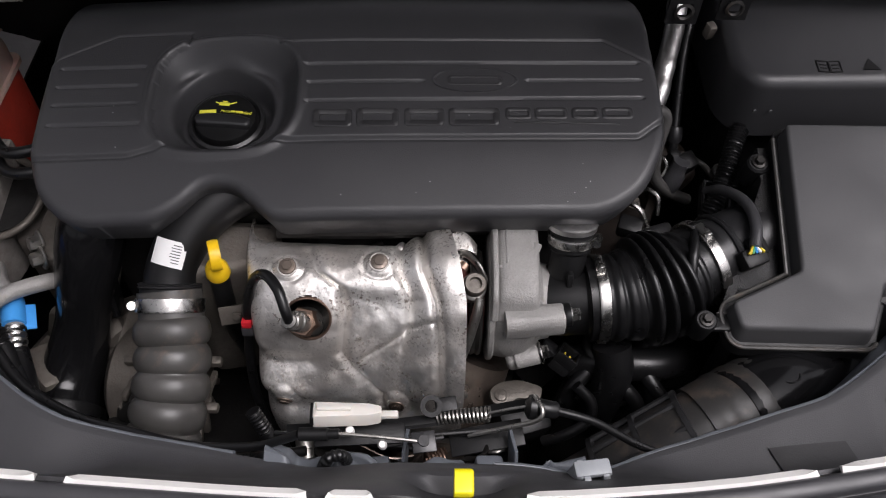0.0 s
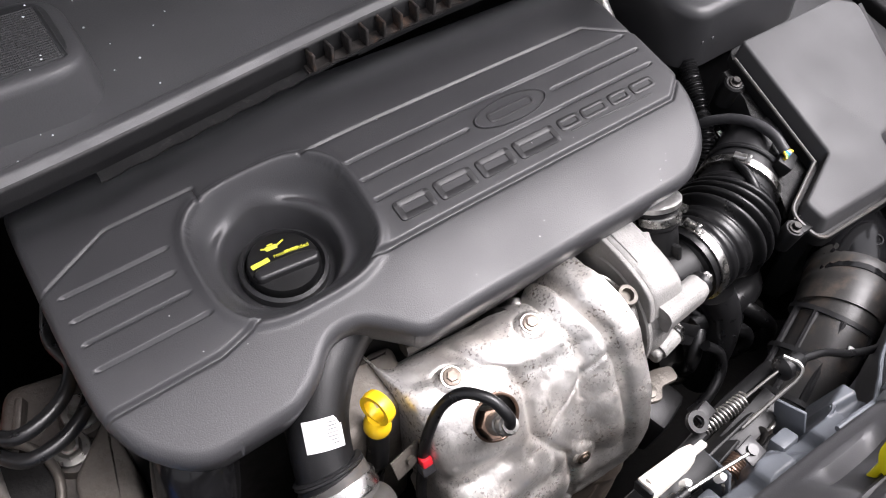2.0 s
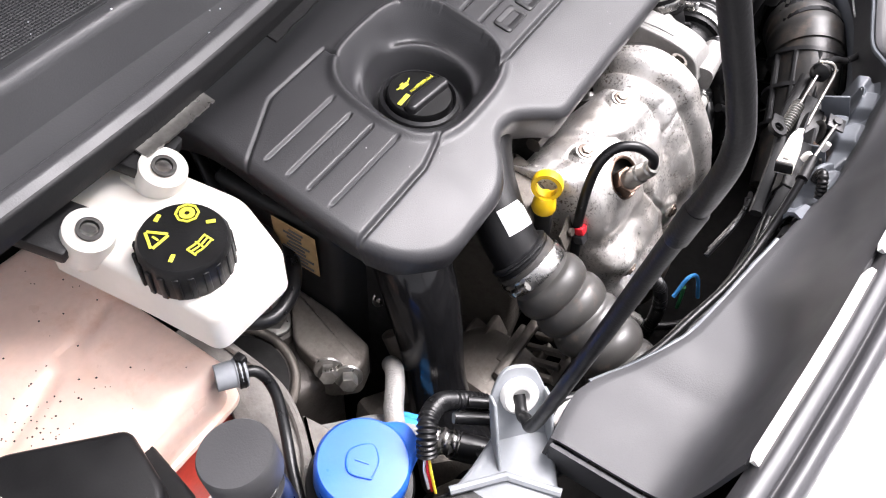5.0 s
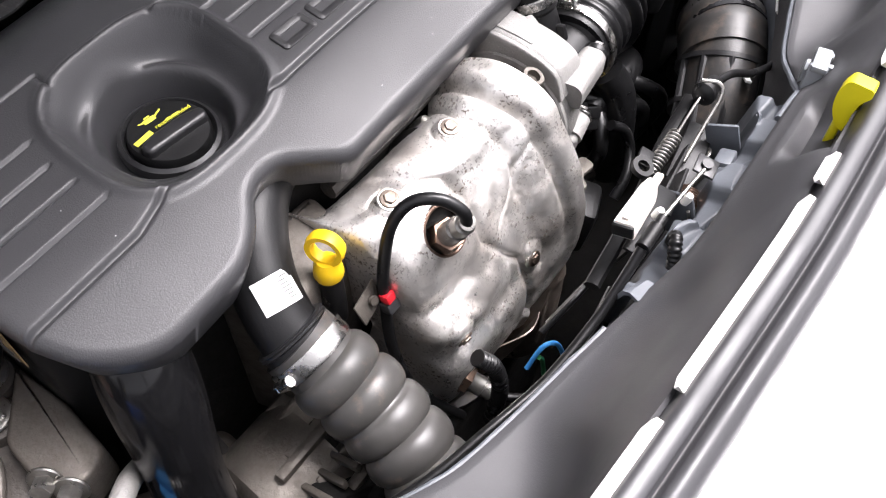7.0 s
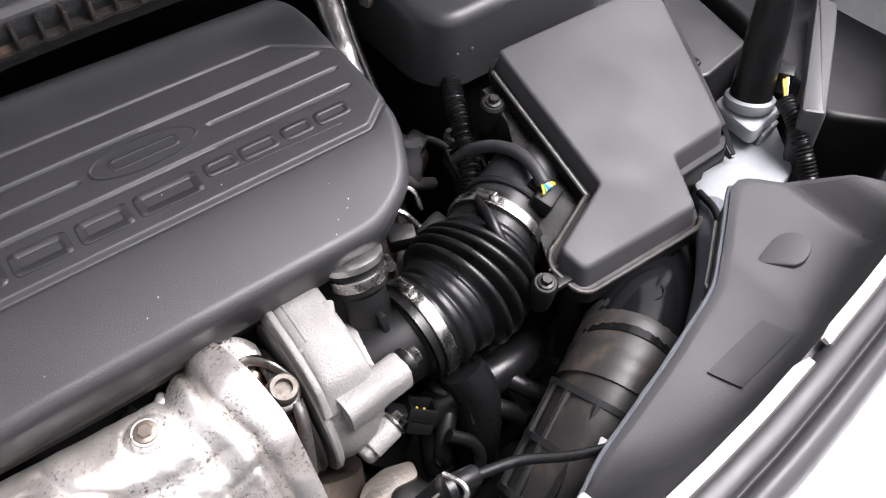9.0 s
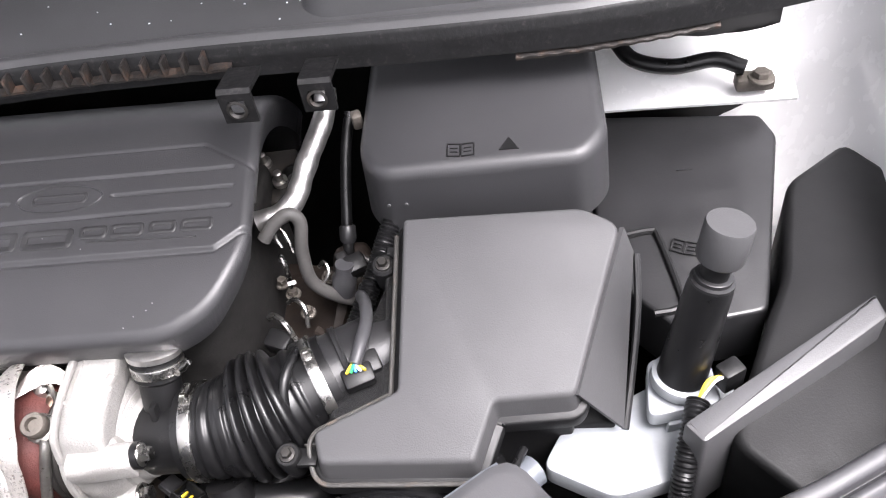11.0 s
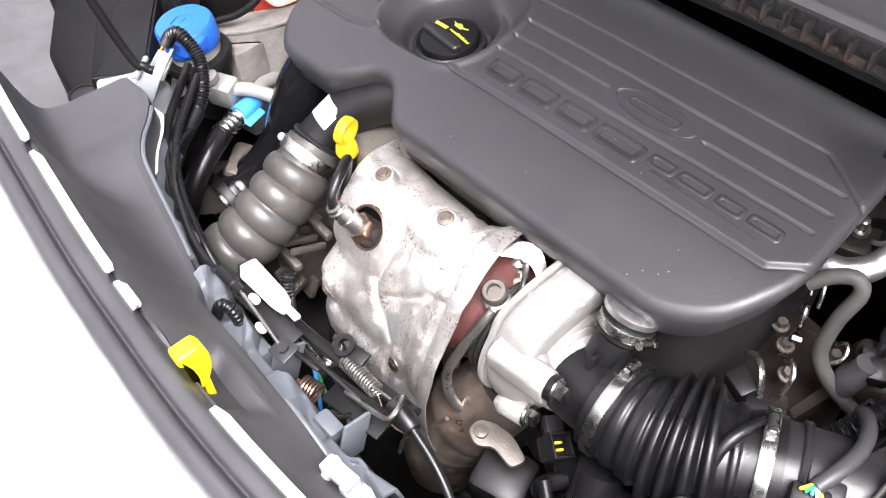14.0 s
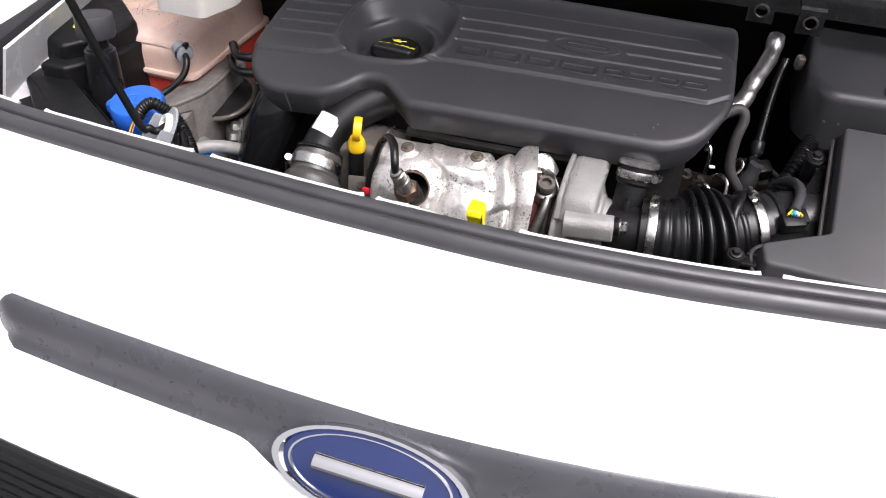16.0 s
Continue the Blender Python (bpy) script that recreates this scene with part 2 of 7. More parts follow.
def tube(pts, r, n=14, per=10, smooth_path=True, caps=True, flat=1.0):
    """A swept tube; r is a number or a function of (metres along, share along)."""
    C = spline(pts, per) if smooth_path else [Vector(p) for p in pts]
    L = [0.0]
    for a, b in zip(C, C[1:]):
        L.append(L[-1] + (b - a).length)
    V, F = [], []
    up = Vector((0.31, 0.17, 0.93))
    for i, c in enumerate(C):
        t = (C[min(i + 1, len(C) - 1)] - C[max(i - 1, 0)]).normalized()
        s = (up - t * up.dot(t)).normalized()
        up = s
        w = t.cross(s)
        rr = r(L[i], L[i] / max(L[-1], 1e-9)) if callable(r) else r
        for k in range(n):
            a = 2 * math.pi * k / n
            V.append(c + s * math.cos(a) * rr * flat + w * math.sin(a) * rr)
    m = len(C)
    for i in range(m - 1):
        for k in range(n):
            F.append((i * n + k, i * n + (k + 1) % n, (i + 1) * n + (k + 1) % n, (i + 1) * n + k))
    if caps:
        F += [tuple(range(n - 1, -1, -1)), tuple(range((m - 1) * n, m * n))]
    return V, F


def loom(base=0.006, pitch=0.0035):
    return lambda s, u: base * (1 + 0.10 * math.sin(2 * math.pi * s / pitch))


def frame_of(c, axis):
    z = Vector(axis).normalized()
    q = z.to_track_quat("Z", "Y")
    return Matrix.Translation(c) @ q.to_matrix().to_4x4()


def lathe(profile, c=(0, 0, 0), axis=(0, 0, 1), n=28, caps=True):
    """profile: (radius, height) along the axis from c."""
    V, F = [], []
    for r, h in profile:
        for k in range(n):
            a = 2 * math.pi * k / n
            V.append((max(r, 1e-5) * math.cos(a), max(r, 1e-5) * math.sin(a), h))
    for i in range(len(profile) - 1):
        for k in range(n):
            F.append((i * n + k, i * n + (k + 1) % n, (i + 1) * n + (k + 1) % n, (i + 1) * n + k))
    if caps:
        F += [tuple(range(n - 1, -1, -1)), tuple(range((len(profile) - 1) * n, len(profile) * n))]
    return moved((V, F), frame_of(c, axis))


def box(c, size, bevel=0.003, rot=(0, 0, 0), seg=2, taper=1.0):
    bm = bmesh.new()
    bmesh.ops.create_cube(bm, size=1)
    for v in bm.verts:
        k = taper if v.co.z > 0 else 1
        v.co = Vector((v.co.x * size[0] * k, v.co.y * size[1] * k, v.co.z * size[2]))
    if bevel:
        bmesh.ops.bevel(bm, geom=bm.edges[:], offset=min(bevel, min(size) * 0.45), segments=seg, affect="EDGES", profile=0.5)
    bm.verts.index_update()
    g = ([v.co.copy() for v in bm.verts], [[v.index for v in f.verts] for f in bm.faces])
    bm.free()
    return moved(g, pose(*c, *rot))


def rounded(poly, r, seg=5):
    """Rounds the corners of a flat outline; r may be one number or one for each corner."""
    out, n = [], len(poly)
    for i in range(n):
        p, a, b = Vector(poly[i]), Vector(poly[i - 1]), Vector(poly[(i + 1) % n])
        ri = r[i] if isinstance(r, (list, tuple)) else r
        da, db = (a - p), (b - p)
        k = min(ri, da.length * 0.45, db.length * 0.45)
        s, e = p + da.normalized() * k, p + db.normalized() * k
        for j in range(seg + 1):
            t = j / seg
            out.append((s * (1 - t) ** 2 + p * 2 * t * (1 - t) + e * t * t)[:])
    return out


def inset(poly, d):
    n = len(poly)
    area = sum(poly[i - 1][0] * poly[i][1] - poly[i][0] * poly[i - 1][1] for i in range(n))
    sgn = 1 if area > 0 else -1
    out = []
    for i in range(n):
        a, p, b = Vector(poly[i - 1]), Vector(poly[i]), Vector(poly[(i + 1) % n])
        t = ((p - a).normalized() + (b - p).normalized())
        t = t.normalized() if t.length > 1e-6 else (b - p).normalized()
        out.append((p.x - sgn * t.y * d, p.y + sgn * t.x * d))
    return out


def prism(poly, z0, z1, bevel=0.004, seg=3, low_bevel=0.0, flare=0.0):
    """An upright slab over a flat outline; z0, z1: heights or functions of (x, y)."""
    f0 = z0 if callable(z0) else (lambda x, y: z0)
    f1 = z1 if callable(z1) else (lambda x, y: z1)
    rings = [([*inset(poly, -flare)], lambda x, y: f0(x, y))]
    for k in range(seg + 1):
        a = math.pi / 2 * k / seg
        d = bevel * (1 - math.cos(a))
        h = bevel * (1 - math.sin(a))
        rings.append((inset(poly, d), lambda x, y, h=h: f1(x, y) - h))
    n = len(poly)
    V, F = [], []
    for ring, fz in rings:
        V += [(x, y, fz(x, y)) for x, y in ring]
    for i in range(len(rings) - 1):
        for k in range(n):
            F.append((i * n + k, i * n + (k + 1) % n, (i + 1) * n + (k + 1) % n, (i + 1) * n + k))
    F += [tuple(range(n - 1, -1, -1)), tuple(range((len(rings) - 1) * n, len(rings) * n))]
    return V, F


def sheet(fn, nu, nv, thick=0.0, skip=None):
    """A surface fn(u, v) -> Vector, with thickness; skip(p) leaves holes."""
    G = [[Vector(fn(i / nu, j / nv)) for j in range(nv + 1)] for i in range(nu + 1)]
    V = [p for row in G for p in row]
    w = nv + 1
    F = []
    for i in range(nu):
        for j in range(nv):
            c = (G[i][j] + G[i + 1][j + 1]) / 2
            if not (skip and skip(c)):
                F.append((i * w + j, (i + 1) * w + j, (i + 1) * w + j + 1, i * w + j + 1))
    if thick:
        N = []
        for i in range(nu + 1):
            for j in range(nv + 1):
                a = G[min(i + 1, nu)][j] - G[max(i - 1, 0)][j]
                b = G[i][min(j + 1, nv)] - G[i][max(j - 1, 0)]
                N.append(a.cross(b).normalized() if a.cross(b).length > 1e-12 else Vector((0, 0, 1)))
        k = len(V)
        V = V + [p - nn * thick for p, nn in zip(V, N)]
        edge = {}
        for f in F:
            for a, b in zip(f, f[1:] + f[:1]):
                edge[(a, b)] = 1
        side = [(a, b) for a, b in edge if (b, a) not in edge]
        F = F + [tuple(i + k for i in reversed(f)) for f in F] + [(b, a, a + k, b + k) for a, b in side]
    return V, F


def hexbolt(c, axis, r=0.007, h=0.007, flange=True, bore=False):
    g = lathe([(r * 0.93, 0), (r, 0.0006), (r, h * 0.85), (r * 0.88, h)], c, axis, 6)
    if flange:
        g = cat(g, lathe([(r * 1.5, -0.001), (r * 1.55, 0.0002), (r * 1.45, 0.0014), (r * 1.0, 0.002)], c, axis, 20))
    if bore:
        g = cat(g, lathe([(r * 0.92, h * 0.8), (r * 0.98, h * 1.1), (r * 0.6, h * 1.12), (r * 0.5, h * 0.6)], c, axis, 20))
    return g


def band(c, axis, r, w, t=0.0015, n=40):
    return lathe([(r, -w / 2), (r + t, -w / 2), (r + t * 1.4, -w * 0.3), (r + t, 0), (r + t * 1.4, w * 0.3), (r + t, w / 2), (r, w / 2)], c, axis, n)


def hose_clamp(name, c, axis, r, w, screw_dir, parent, label="bright steel worm-drive hose clamp"):
    """A worm-drive clamp round a hose: band, screw housing and screw head."""
    b = part(name, band(c, axis, r, w), "steel", parent, label)
    d = Vector(screw_dir)
    a = Vector(axis).normalized()
    d = (d - a * d.dot(a)).normalized()
    p = Vector(c) + d * (r + 0.004)
    t = a.cross(d)
    part("screw_housing", tube([p - t * 0.007, p + t * 0.005], 0.0043, n=12, per=3), "steel", b)
    part("screw", hexbolt(p + t * 0.006, t, 0.0042, 0.004, flange=False), "steel", b)
    return b


# ---- setting: ground, car body round the bay ----
def ground():
    V, F = sheet(lambda u, v: (-300 + 600 * u, -300 + 600 * v, 0), 30, 30)
    solo("ground", (V, F), "asphalt", "plain grey asphalt ground under the car", "ground", kind="structure")


def lerp_table(tab, x):
    return float(np.interp(x, [p[0] for p in tab], [p[1] for p in tab]))


SEAL_Y = [(-0.95, 0.56), (-0.80, 0.405), (-0.65, 0.305), (-0.55, 0.275), (-0.45, 0.254), (-0.30, 0.238), (-0.10, 0.225), (0.05, 0.224),
          (0.12, 0.229), (0.20, 0.237), (0.35, 0.264), (0.45, 0.292), (0.60, 0.355), (0.75, 0.445), (0.95, 0.62)]
PANEL_Y = [(-0.44, 0.353), (-0.417, 0.353), (-0.374, 0.357), (-0.352, 0.345), (-0.325, 0.325), (-0.29, 0.306), (-0.19, 0.288), (-0.12, 0.274), (-0.08, 0.260), (-0.05, 0.257), (0.10, 0.256), (0.135, 0.268),
           (0.17, 0.286), (0.25, 0.309), (0.32, 0.334), (0.36, 0.362), (0.40, 0.392), (0.424, 0.411), (0.450, 0.377), (0.488, 0.318), (0.520, 0.268)]


def seal_y(x):
    return lerp_table(SEAL_Y, x) - 0.009


def seal_z(x):
    return 1.126 - 0.05 * x * x


def smooth_curve(fn, x, w=0.04):
    return (fn(x - w) + 2 * fn(x) + fn(x + w)) / 4


def front_fascia():
    """White front end: lip, dark grille bar, badge and lower grille."""
    prof = [(0.004, -0.02), (0.0, 0.0), (-0.020, -0.004), (-0.045, -0.015), (-0.070, -0.036), (-0.089, -0.063), (-0.100, -0.089), (-0.107, -0.115), (-0.111, -0.140),
            (-0.133, -0.153), (-0.168, -0.165), (-0.193, -0.188), (-0.206, -0.255), (-0.19, -0.42), (-0.11, -0.75)]

    def at(x, s):
        k = s * (len(prof) - 1)
        i = min(int(k), len(prof) - 2)
        f = k - i
        dy, dz = (prof[i][0] * (1 - f) + prof[i + 1][0] * f, prof[i][1] * (1 - f) + prof[i + 1][1] * f)
        return Vector((x, smooth_curve(seal_y, x) - 0.031 + dy, seal_z(x) - 0.011 + dz))

    car = thing("car_front", (0, 0.1, 0.2), "glossy white painted front end of a car below the engine bay", "car body", kind="structure")
    part("front_panel", sheet(lambda u, v: at(-0.93 + 1.86 * u, v), 90, 48, 0.004), "white", car)
    # dark bar across the nose, deeper round the badge
    bar_mid = -0.008

    def bar(u, v):
        x = -0.402 + 0.85 * u
        near = math.exp(-((x - bar_mid) / 0.098) ** 6)
        lo, hi = 8.50 + 0.8 * near, 6.12 - 0.02 * near - 1.1 * max(0.0, x)
        end = min(1.0, math.sqrt(min(u, 1 - u) * 30) + 0.02)
        a = 2 * math.pi * v
        s = (lo + hi) / 2 + (lo - hi) / 2 * math.cos(a) * end
        p = at(x, s / (len(prof) - 1))
        return p + Vector((0, -0.85, 0.5)) * (0.003 + 0.007 * math.sin(a)) * end
    part("grille_bar", sheet(bar, 90, 16), "grille", car, "dark grey satin bar across the nose")
    c = Vector((-0.004, 0.053, 0.987))
    ax = Vector((0.0, -0.80, 0.60))
    m = frame_of(c, ax) @ Matrix.Diagonal((1.0, 0.42, 1.0, 1))
    if (m.to_3x3() @ Vector((1, 0, 0))).x < 0:
        m = m @ pose(0, 0, 0, 0, 0, 180)
    badge = thing("oval_badge", tuple(c), "blue enamel oval badge with a chrome rim on the grille bar", "badge")
    part("rim", moved(lathe([(0.080, -0.006), (0.086, 0.0), (0.083, 0.006), (0.077, 0.006), (0.074, 0.003)], n=48), m), "chrome", badge, "polished chrome rim")
    part("face", moved(lathe([(0.0755, 0.0), (0.0755, 0.003), (0.05, 0.0048), (0.02, 0.0056), (0.0, 0.0058)], n=48), m), "badge", badge, "blue enamel face")
    part("inner_ring", moved(lathe([(0.068, 0.0035), (0.069, 0.0052), (0.067, 0.0054), (0.066, 0.0035)], n=48), m), "chrome", badge)
    bars = cat(*[tube([(x0, y0, 0.0068), (x1, y1, 0.0072)], 0.016, n=16, per=6, flat=0.25) for x0, y0, x1, y1 in ((-0.046, 0.004, 0.046, 0.004),)])
    part("plain_mark", moved(bars, m), "chrome", badge, "plain silver bars")
    low = thing("lower_grille", (-0.4, 0.05, 0.75), "black slatted lower grille in the bumper", "grille", kind="structure")
    for k in range(7):
        g = tube([tuple(at(-0.70 + 1.4 * i / 20, (10.8 + 0.18 * k) / (len(prof) - 1)) + Vector((0, -0.006, 0))) for i in range(21)], 0.006, n=8, per=1, smooth_path=False)
        part("slat", g, "black", low)


def wings_and_bonnet():
    for sx, nm in ((-1, "wing_left"), (1, "wing_right")):
        off = 0.055
        g = sheet(lambda u, v: (off + sx * (0.80 + 0.06 * math.sin(v * 3.1) - 0.10 * (1 - u) * (1 - v)), 0.42 + 0.95 * u, 1.06 + 0.06 * u - 0.75 * v), 16, 16, 0.004)
        solo(nm, g, "white", "white painted front wing beside the engine bay", "car body", kind="structure")
        g = sheet(lambda u, v: (off + sx * (0.60 + 0.17 * v), 0.40 + 0.75 * u, 0.86 + 0.20 * v * v + 0.02 * math.sin(u * 9)), 24, 10, 0.003)
        solo("inner_wing", g, "white", "white painted inner wing panel of the engine bay", "car body", kind="structure")
        # near-black in place of white paint: shade low in the bay as colour
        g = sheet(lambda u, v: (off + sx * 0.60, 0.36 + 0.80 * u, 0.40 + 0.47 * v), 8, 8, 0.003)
        solo("inner_wing_lower", g, "dark", "lower inner wing panel, near-black for the shade low in the bay", "car body", kind="structure")
    bon = thing("bonnet", (0.055, 0.98, 1.2), "raised white painted bonnet, propped open", "bonnet", kind="structure")
    lean = Vector((0, -0.574, 0.819))
    nrm = Vector((0, 0.819, 0.574))

    def skin(off):
        return lambda u, v: Vector((0.055 + (u - 0.5) * 1.38 * (1 - 0.10 * v * v), 0.98, 1.19)) + lean * (v * 1.0) + nrm * (off + 0.03 * (2 * u - 1) ** 2 - 0.02 * v * v)
    part("outer_skin", sheet(skin(0.02), 20, 16, 0.003), "white", bon)
    # out-of-view surface, darkened to control what the cover reflects
    part("inner_frame", sheet(skin(0.004), 20, 16, 0.004), "bonnet_underside", bon, "unseen underside, made dark to dim reflections")
    g = sheet(lambda u, v: (-0.62 + 1.35 * u, 0.94 + 0.01 * math.sin(u * 40), 0.40 + 0.73 * v), 30, 10, 0.01)
    solo("bulkhead", g, "black", "black insulated bulkhead behind the engine", "car body", kind="structure")
    # unseen dark floor added so no light leaks in from below
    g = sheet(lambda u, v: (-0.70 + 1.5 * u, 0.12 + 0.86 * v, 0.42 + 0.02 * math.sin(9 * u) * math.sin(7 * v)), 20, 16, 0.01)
    solo("undertray", g, "dark", "dark unseen sheet added below the engine to keep light out", "car body", kind="structure")


def panel_rise(x):
    """How far the panel is raised and flat towards both of its ends, 0 to 1."""
    k = min(1.0, max(0.0, (abs(x + 0.03) - 0.19) / 0.12))
    return k * k * (3 - 2 * k)


def slam_panel():
    """Black plastic panel behind the front lip, with the rubber seal and white strips."""
    def surf(u, v):
        x = -0.417 + 0.925 * u
        ys, yi = smooth_curve(seal_y, x), smooth_curve(lambda q: lerp_table(PANEL_Y, q), x, 0.012)
        zs = seal_z(x)
        span = yi - ys
        level = panel_rise(x)
        flat = min(1.0, max(0.0, (span - 0.05) / 0.05))
        zi = 1.030 - 0.026 * flat - 0.03 * max(0, abs(x - 0.03) - 0.33) + 0.040 * math.exp(-((x - 0.015) / 0.10) ** 4) + 0.016 * level
        if v < 0.12:
            k = v / 0.12
            return Vector((x, yi + 0.006 - 0.004 * k, zi - 0.045 * (1 - k) - 0.004))
        k = (v - 0.12) / 0.88
        y = yi + 0.002 - (span + 0.0) * k
        rise = k ** (1.0 + 1.8 * flat + 6.0 * level)
        rise *= 1.0 - 0.9 * min(1.0, max(0.0, (x - 0.425) / 0.03))
        z = zi + (zs - 0.008 - zi) * (rise * rise * (3 - 2 * rise) * 0.5 + rise * 0.5)
        z -= 0.026 * math.exp(-((x - 0.021) / 0.034) ** 4) * min(1.0, max(0.0, (k - 0.25) / 0.3)) * min(1.0, (1 - k) / 0.06 + 0.25)
        return Vector((x, y, z))
    def patch_z(x, y):
        u = (x + 0.417) / 0.925
        return float(np.interp(-y, [-surf(u, 0.12 + 0.88 * k / 60).y for k in range(61)], [surf(u, 0.12 + 0.88 * k / 60).z for k in range(61)])) + 0.0042
    p = thing("slam_panel", (0.03, 0.27, 0.98), "matt black plastic panel across the front of the bay", "panel", kind="structure")
    part("moulding", sheet(surf, 150, 40, 0.003), "panel", p)
    part("end_face", sheet(lambda u, v: surf(0.0, 0.12 + 0.80 * u) + Vector((-0.0015 + 0.006 * v, 0, -0.001 - 0.040 * v)), 24, 4, 0.003), "panel", p)
    def rim(x):
        yi = smooth_curve(lambda q: lerp_table(PANEL_Y, q), x, 0.012)
        flat = min(1.0, max(0.0, (yi - smooth_curve(seal_y, x) - 0.05) / 0.05))
        return (x, yi + 0.006, 1.026 - 0.026 * flat - 0.03 * max(0, abs(x - 0.03) - 0.33) + 0.040 * math.exp(-((x - 0.015) / 0.10) ** 4) + 0.016 * panel_rise(x))
    for a, b in ((-0.360, -0.150), (0.045, 0.415)):
        part("pale_rim", tube([rim(a + (b - a) * k / 40) for k in range(41)], lambda q, u: 0.0026 + 0.0006 * noise.noise(Vector((q * 60, 1, 3))), n=8, per=1, smooth_path=False), "support", p, "grey-blue edge of the panel")
    part("dark_patch", sheet(lambda u, v: Vector((0.256 + 0.063 * u + 0.008 * v, 0.291 + 0.009 * u - 0.021 * v, patch_z(0.256 + 0.063 * u + 0.008 * v, 0.291 + 0.009 * u - 0.021 * v))), 12, 6, 0.0006), "satin", p, "glossy dark rectangular sticker")
    disc = [(0.388 + 0.0165 * math.cos(a), 0.3325 + 0.0135 * math.sin(a)) for a in [-2.05 + 3.75 * k / 20 for k in range(21)]] + [(0.363, 0.341)]
    part("half_round_rest", prism(disc, lambda x, y: patch_z(x, y) - 0.006, lambda x, y: patch_z(0.366, 0.340) + 0.24 * (x - 0.363) - 0.002, 0.0012, 2), "grey_plastic", p, "raised half-round rest")
    s = thing("front_seal", (0.03, 0.2, 1.0), "grey rubber weatherstrip along the front edge of the bay", "seal", kind="structure")
    cs = [(0.003, -0.012), (-0.000, -0.003), (-0.003, 0.0030), (-0.008, 0.0040), (-0.013, 0.0020), (-0.0150, -0.0025), (-0.0165, -0.0025), (-0.019, 0.002), (-0.023, 0.0032), (-0.0270, 0.001), (-0.0300, -0.003), (-0.0314, -0.009), (-0.0316, -0.014)]

    cross = spline([(a, b, 0) for a, b in cs], 5)

    def seal(u, v):
        x = -0.86 + 1.83 * u
        q = cross[min(int(v * (len(cross) - 1) + 0.5), len(cross) - 1)]
        return Vector((x, smooth_curve(seal_y, x) + q.x, seal_z(x) + q.y))
    part("rubber_profile", sheet(seal, 120, len(cross) - 1), "seal", s, angle=80)
    for a, b in ((-0.62, -0.455), (-0.418, -0.245), (-0.225, -0.076), (-0.062, -0.036), (0.060, 0.245), (0.262, 0.56)):
        def strip(u, v):
            x = a + (b - a) * u
            end_k = min(1.0, min(u, 1 - u) * (b - a) / 0.004 + 0.3)
            return Vector((x, smooth_curve(seal_y, x) + 0.0028 + 0.0050 * (v - 0.5) * end_k, seal_z(x) + 0.0010 - 0.004 * (v - 0.5)))
        part("paint_strip", sheet(strip, 24, 4, 0.004), "white_plastic", s, "white painted body edge showing beside the seal")


COWL_LOW = [(-0.62, 0.675), (-0.43, 0.678), (-0.30, 0.691), (-0.14, 0.716), (0.0, 0.735), (0.17, 0.742), (0.34, 0.742), (0.50, 0.746), (0.66, 0.775), (0.75, 0.80)]


def cowl_y(x):
    return smooth_curve(lambda q: lerp_table(COWL_LOW, q), x, 0.05)


